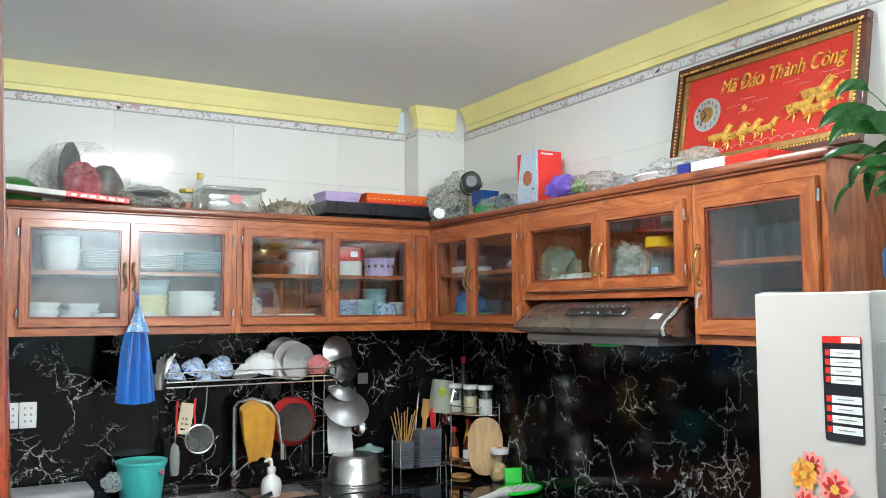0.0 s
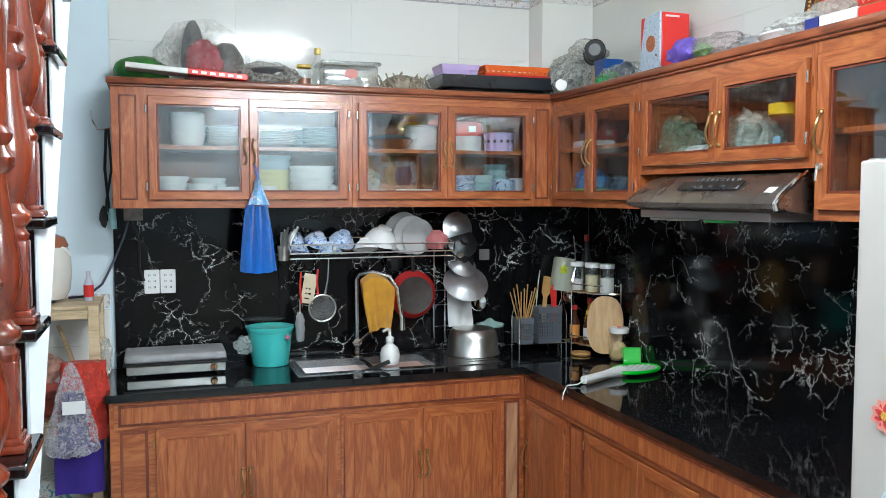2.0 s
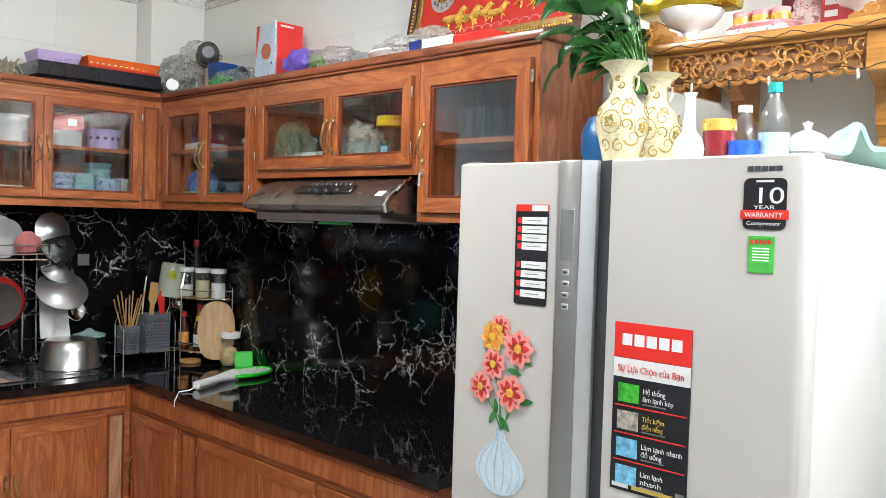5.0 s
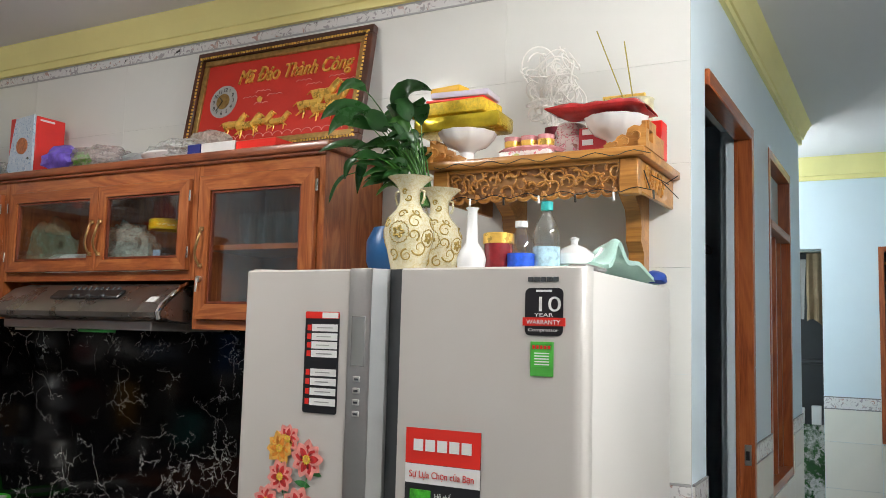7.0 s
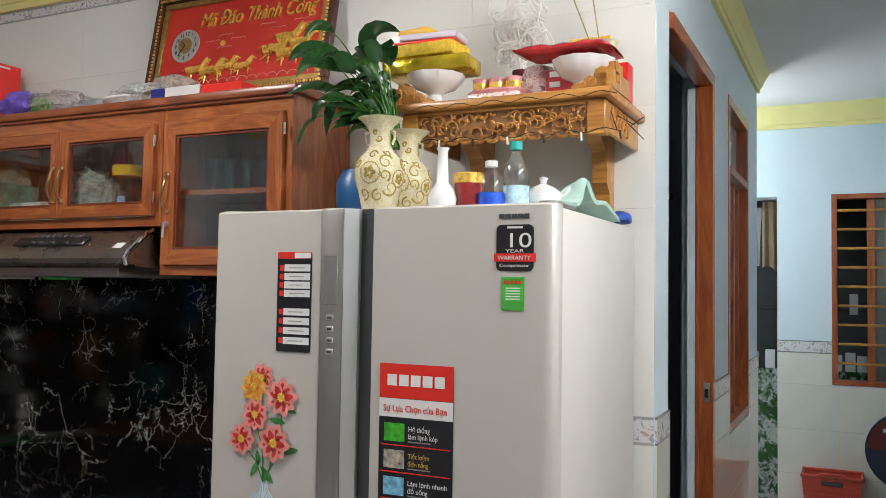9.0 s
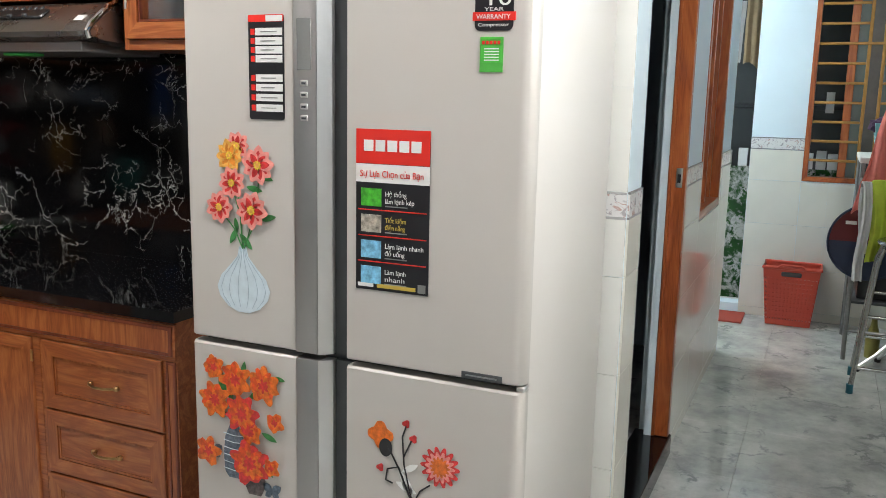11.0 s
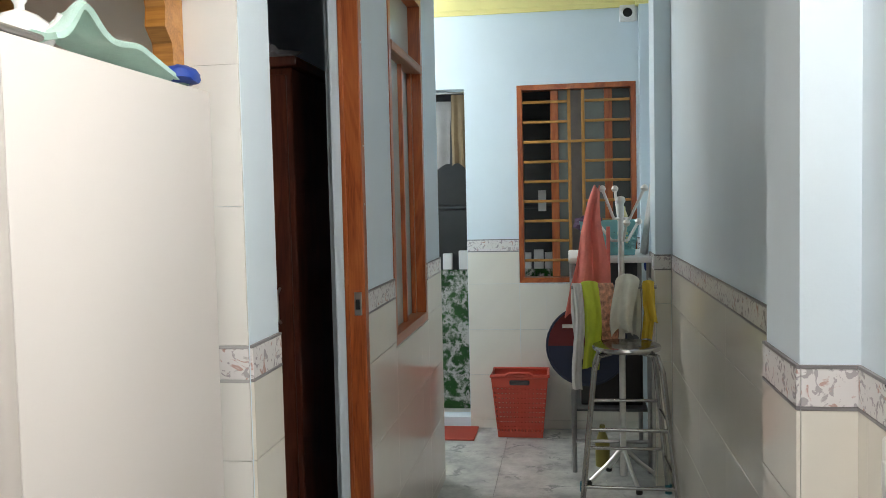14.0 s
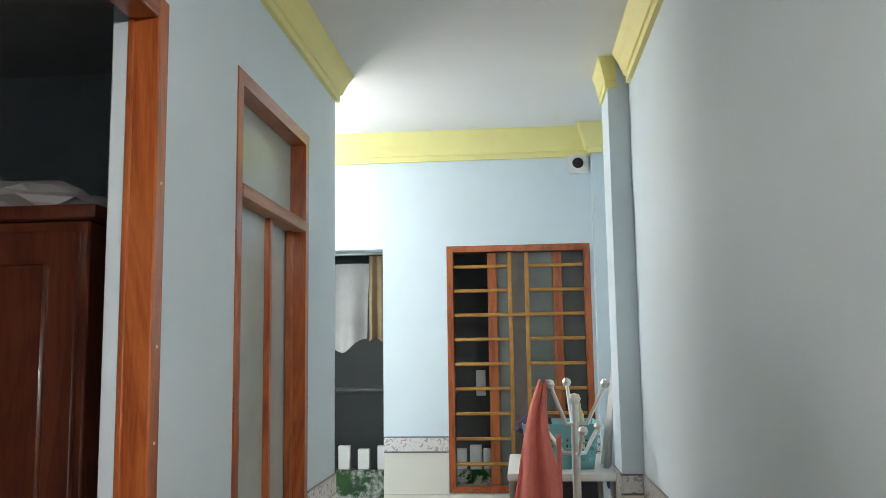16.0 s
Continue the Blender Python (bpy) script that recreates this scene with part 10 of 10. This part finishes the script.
part("body", L([(0, 0.02), (0.1, 0.02), (0.12, 0.06), (0.128, 0.14), (0.124, 0.22), (0.11, 0.26), (0, 0.265)], (-0.15, 4.4, 1.232), 36), plain("ivory_plastic", (0.72, 0.69, 0.64), 0.25), cook)
part("lid", L([(0.112, 0.255), (0.116, 0.265), (0.1, 0.3), (0.05, 0.32), (0, 0.325)], (-0.15, 4.4, 1.232), 36), plain("copper_brown_lid", (0.35, 0.13, 0.07), 0.25), cook)
part("foot", L([(0, 0), (0.05, 0), (0.07, 0.02), (0, 0.02)], (-0.15, 4.4, 1.232), 24), black, cook)
part("carry_bar", R(arc((-0.15, 4.38, 1.44), 0.128, 10, 170, 16, (1, 0, 0), (0, -0.45, 0.55)), 0.006), white, cook)
rbt = thing("red_label_bottle", (0.045, 4.42, 1.232), "small bottle with red label", "bottle")
part("bottle", L([(0, 0), (0.02, 0), (0.022, 0.08), (0.01, 0.11), (0.009, 0.14), (0, 0.14)], (0.045, 4.42, 1.232), 18), plain("blue_white_plastic", (0.5, 0.5, 0.6), 0.3), rbt)
part("label", L([(0.0225, 0.02), (0.0228, 0.075)], (0.045, 4.42, 1.232), 18), red, rbt)
solo("black_cable", R([(-0.05, 4.5, 1.24), (0.03, 4.5, 1.245), (0.1, 4.5, 1.3), (0.15, 4.55, 1.4), (0.2, 4.59, 1.52), (0.22, 4.595, 1.6)], 0.006), plain("dark_blue_cable", (0.01, 0.015, 0.04), 0.5), "dark cable running to the wall", "cable")
redbag = film("red_plastic_bag", (0.7, 0.05, 0.03), 0.85, 0.3)


def hung_bag(x0, x1, z0, z1, y, mat, name, label, seed, cat="bag", neck=0.1):
    """A plastic bag hung by its gathered neck: wide and sagging at the foot, with pleats that fan out from the top."""
    bm, rows, n, seg = bmesh.new(), [], 26, 40
    for i in range(n + 1):
        t = i / n
        w = neck + (1 - neck) * (1 - t) ** 0.85
        foot = min(1.0, (t * 9) ** 0.5 + 0.25)
        row = []
        for k in range(seg):
            a = 2 * math.pi * k / seg
            v = Vector((math.cos(a) * w * 2, math.sin(a), t * 3))
            d = 1 + 0.12 * noise.noise(v * 2.3 + Vector((seed, 0, 0))) + 0.07 * math.sin(11 * a + seed + 2 * t) * (0.3 + t)
            row.append(bm.verts.new(((x0 + x1) / 2 + math.cos(a) * (x1 - x0) / 2 * w * foot * d, y + math.sin(a) * 0.05 * w * foot * d, z0 + (z1 - z0) * t + 0.012 * noise.noise(v * 1.7) * (1 - t))))
        rows.append(row)
    for a, b in zip(rows, rows[1:]):
        for k in range(seg):
            bm.faces.new((a[k], a[(k + 1) % seg], b[(k + 1) % seg], b[k]))
    bm.faces.new(rows[0][::-1])
    bm.faces.new(rows[-1])
    bmesh.ops.recalc_face_normals(bm, faces=bm.faces)
    return solo(name, bm, mat, label, cat)


hung_bag(-0.08, 0.155, 0.64, 1.0, 4.13, redbag, "red_bag", "bright red plastic bag hung on the rack", 2, neck=0.75)
hung_bag(-0.13, 0.11, 0.6, 1.01, 4.06, film("lilac_clear_bag", (0.82, 0.78, 0.84), 0.3, 0.18), "clear_bag", "clear plastic bag of purple goods hung on the rack", 5)
hung_bag(-0.07, 0.06, 0.63, 0.88, 4.07, plain("dark_violet_goods", (0.05, 0.045, 0.15), 0.6, vary=0.6, scale=30), "violet_goods", "dark violet goods inside the hung bag", 7, "goods", 0.6)
solo("paper_tag", B(-0.04, 0.05, 3.998, 4.002, 0.8, 0.855), white, "white paper tag on the hung bag", "tag")
solo("violet_cloth", sheet(14, 12, lambda s, t: Vector((-0.09 + 0.2 * s, 4.12 + 0.012 * math.sin(7 * s) + 0.0 * t, 0.66 - 0.24 * t)), 0.008), plain("violet_cotton", (0.03, 0.01, 0.19), 0.85, vary=0.1, bump=0.08), "deep violet cloth bag hung on the rack", "cloth")
solo("red_packets", lump(0.12, 0.1, 0.1, (-0.18, 4.38, 0.717), 0.25, 71), plain("red_brown_packets", (0.35, 0.08, 0.06), 0.4, vary=0.7, scale=16), "heap of red food packets on the shelf", "packets")
solo("rice_bag", lump(0.12, 0.1, 0.09, (-0.2, 4.42, 0.86), 0.25, 72), plain("pink_brown_packets", (0.4, 0.22, 0.17), 0.5, vary=0.6, scale=20), "brown and pink food packet on the shelf", "packet")
pt = solo("patterned_pot", L([(0, 0), (0.1, 0), (0.13, 0.04), (0.135, 0.1), (0.12, 0.16), (0.09, 0.2), (0, 0.21)], (-0.09, 4.36, 0.237), 32), border("printed_fabric", (0.65, 0.63, 0.58), (0.1, 0.3, 0.35), (0.5, 0.12, 0.08), 34), "printed fabric covered round pot on the low shelf", "pot")
solo("steel_bin", B(-0.42, 0.125, 4.06, 4.19, 0.0, 0.19, 0.006), plain("dull_grey_steel", (0.25, 0.25, 0.26), 0.35, metal=0.7, vary=0.2), "dull steel box on the floor before the rack", "bin")
solo("hanging_wrap", lump(0.03, 0.02, 0.08, (0.12, 4.25, 1.0), 0.3, 73, flat=False), milky, "clear plastic wrapper hung on the rack", "wrapper")
hkr = thing("wall_hook", (0.08, YB, 2.08), "bent steel wall hook with hung cables", "hook")
part("hook", R([(0.06, YB, 2.13), (0.07, YB - 0.05, 2.08), (0.09, YB - 0.06, 2.04), (0.15, YB - 0.05, 2.045)], 0.005), chrome, hkr)
part("cable", R([(0.13, YB - 0.05, 2.045), (0.12, YB - 0.04, 1.85), (0.135, YB - 0.04, 1.65), (0.15, YB - 0.04, 1.6)], 0.007), black, hkr)
part("cable", R([(0.14, YB - 0.05, 2.045), (0.15, YB - 0.04, 1.85), (0.125, YB - 0.04, 1.7), (0.12, YB - 0.04, 1.62)], 0.006), black, hkr)
solo("plug_lead", lump(0.02, 0.012, 0.05, (0.11, YB - 0.04, 1.62), 0.2, 75, flat=False), black, "black plug hanging on its lead", "plug")
solo("aqua_brush", R([(0.15, YB - 0.05, 1.66), (0.155, YB - 0.05, 1.56)], 0.016, 10), plain("pale_aqua_plastic", (0.35, 0.6, 0.62), 0.4), "pale aqua brush handle hung on the hook", "brush")
solo("wall_cable", R([(0.19, YB - 0.018, 1.66), (0.24, YB - 0.02, 1.6), (0.27, YB - 0.02, 1.5), (0.27, YB - 0.02, 1.36), (0.29, YB - 0.02, 1.3)], 0.005), black, "black cable looping to the socket", "cable")
solo("junction_box", B(0.2, 0.29, YB - 0.03, YB - 0.0125, 1.6, 1.69, 0.004), plain("grey_box_cover", (0.25, 0.24, 0.22), 0.4, vary=0.3, scale=40), "small grey junction box under the cabinet", "box")

# ---- tile pieces, last ----
ROWS_LOW = [(0.0, 0.058), (0.06, 0.366), (0.368, 0.676), (0.678, 0.986), (0.988, 1.163)]


def spans(a, b, step, start=None):
    """Cuts a run into tile lengths from its end."""
    edge, out = a, []
    q = a if start is None else start
    while q <= a + 1e-6:
        q += step
    while edge < b - 1e-6:
        e = min(q, b)
        if e - edge > 0.004:
            out.append((edge + 0.0002, e - 0.0002))
        edge, q = e, q + step
    return out


def tiles(parent, face, out, a, b, rows, mat, step=0.6, name="tile", thick=0.007, start=None):
    """face: 'x' or 'y' and the plane's place; out: the side on which the tiles stand proud."""
    axis, at_ = face
    for z0, z1 in rows:
        for p, q in spans(a, b, step, start):
            c = at_ + out * thick / 2
            dims = (thick, q - p, z1 - z0) if axis == "x" else (q - p, thick, z1 - z0)
            centre = (c, (p + q) / 2, (z0 + z1) / 2) if axis == "x" else ((p + q) / 2, c, (z0 + z1) / 2)
            piece(name, centre, dims, mat, parent, 0.0004)


def dado(parent, face, out, a, b, top=1.163, band=True):
    tiles(parent, face, out, a, b, [r for r in ROWS_LOW], tile_cream)
    if band:
        tiles(parent, face, out, a, b, [(1.171, 1.239)], band_mat, 0.4, "border_tile")
        tiles(parent, face, out, a, b, [(1.164, 1.17), (1.24, 1.246)], line_dark, 2.0, "border_line", 0.008)


dado(wall_bed, ("y", YA), -1, XW + 0.009, DX0 - 0.001)
dado(wall_bed, ("y", YA), -1, DX1 + 0.001, WX0 - 0.001)
tiles(wall_bed, ("y", YA), -1, WX0, WX1, [(0.0, 0.058), (0.06, 0.366), (0.368, 0.676), (0.678, WZ0 - 0.002)], tile_cream)
dado(wall_bed, ("y", YA), -1, WX1 + 0.001, XA_END)
dado(wall_passage, ("y", YR), 1, 2.768, 5.512)
dado(wall_passage, ("y", YR), 1, 5.79, XFAR - 0.09)
hall = bpy.data.objects["wall_south"]
dado(hall, ("y", -0.47), 1, -1.75, 2.497)
near_p = bpy.data.objects["pillar_near"]
dado(near_p, ("y", -0.365), 1, 2.498, 2.767)
dado(near_p, ("x", 2.505), -1, -0.47, -0.366)
dado(near_p, ("x", 2.76), 1, -0.495, -0.366)
far_p = bpy.data.objects["pillar_far"]
dado(far_p, ("y", -0.416), 1, 5.513, 5.787)
dado(far_p, ("x", 5.52), -1, -0.495, -0.417)
for a, b, rows in ((RY1 + 0.002, OY0 - 0.002, ROWS_LOW), (RY0, RY1, ROWS_LOW[:3] + [(0.678, 0.986)]), (-0.43, RY0 - 0.001, ROWS_LOW), (OY1 + 0.002, 2.298, ROWS_LOW)):
    tiles(wall_far, ("x", XFAR), -1, a, b, [(z0, 1.203 if z1 > 1.1 else z1) for z0, z1 in rows], tile_cream)
    if len(rows) == 5:
        tiles(wall_far, ("x", XFAR), -1, a, b, [(1.211, 1.282)], band_mat, 0.4, "border_tile")
        tiles(wall_far, ("x", XFAR), -1, a, b, [(1.204, 1.21), (1.283, 1.289)], line_dark, 2.0, "border_line", 0.008)
# kitchen walls
HIGH = [(1.247, 1.5537), (1.5543, 1.8617), (1.8623, 2.1697), (2.1703, 2.4777), (2.4783, 2.77)]
tiles(wall_east, ("x", XW + 0.008), -1, YA + 0.001, 1.748, ROWS_LOW, tile_white)
tiles(wall_east, ("x", XW + 0.008), -1, YA + 0.001, 1.748, [(1.171, 1.239)], band_mat, 0.4, "border_tile")
tiles(wall_east, ("x", XW + 0.008), -1, YA + 0.001, 1.748, [(1.164, 1.17), (1.24, 1.246)], line_soft, 2.0, "border_line", 0.0085)
tiles(wall_east, ("x", XW + 0.008), -1, YA + 0.001, 1.748, HIGH[:2], tile_white)
tiles(wall_east, ("x", XW + 0.008), -1, YA + 0.001, 4.453, HIGH[2:], tile_white)
tiles(wall_east, ("x", XW + 0.008), -1, YA + 0.001, 4.453, [(2.778, 2.8105)], band_mat, 0.4, "border_tile")
tiles(wall_east, ("x", XW + 0.008), -1, YA + 0.001, 4.453, [(2.771, 2.777), (2.8115, 2.8165)], line_soft, 2.0, "border_line", 0.0085)
tiles(wall_back, ("y", YB + 0.008), -1, 0.15, 2.376, HIGH[3:], tile_white)
tiles(wall_back, ("y", YB + 0.008), -1, 0.15, 2.376, [(2.778, 2.8105)], band_mat, 0.4, "border_tile")
tiles(wall_back, ("y", YB + 0.008), -1, 0.15, 2.376, [(2.771, 2.777), (2.8115, 2.8165)], line_soft, 2.0, "border_line", 0.0085)
kp = bpy.data.objects["pillar_kitchen"]
tiles(kp, ("y", 4.455), -1, 2.374, XW - 0.001, [(2.778, 2.8105)], band_mat, 0.4, "border_tile", 0.004)
tiles(kp, ("x", 2.378), -1, 4.451, 4.615, [(2.778, 2.8105)], band_mat, 0.4, "border_tile", 0.004)
tiles(wall_back, ("y", YB + 0.008), -1, -1.7, 0.126, ROWS_LOW, tile_white)
tiles(wall_back, ("y", YB + 0.008), -1, -1.7, 0.126, [(1.171, 1.239)], band_mat, 0.4, "border_tile")
# floor
fl = bpy.data.objects["floor"]
x = -1.75
while x < 6.63:
    y = -0.75
    while y < 4.62:
        if not (y < -0.76):
            piece("tile", (x + 0.3, y + 0.3, -0.005), (0.5985, 0.5985, 0.01), floor_stone, fl, 0.0008)
        y += 0.6
    x += 0.6
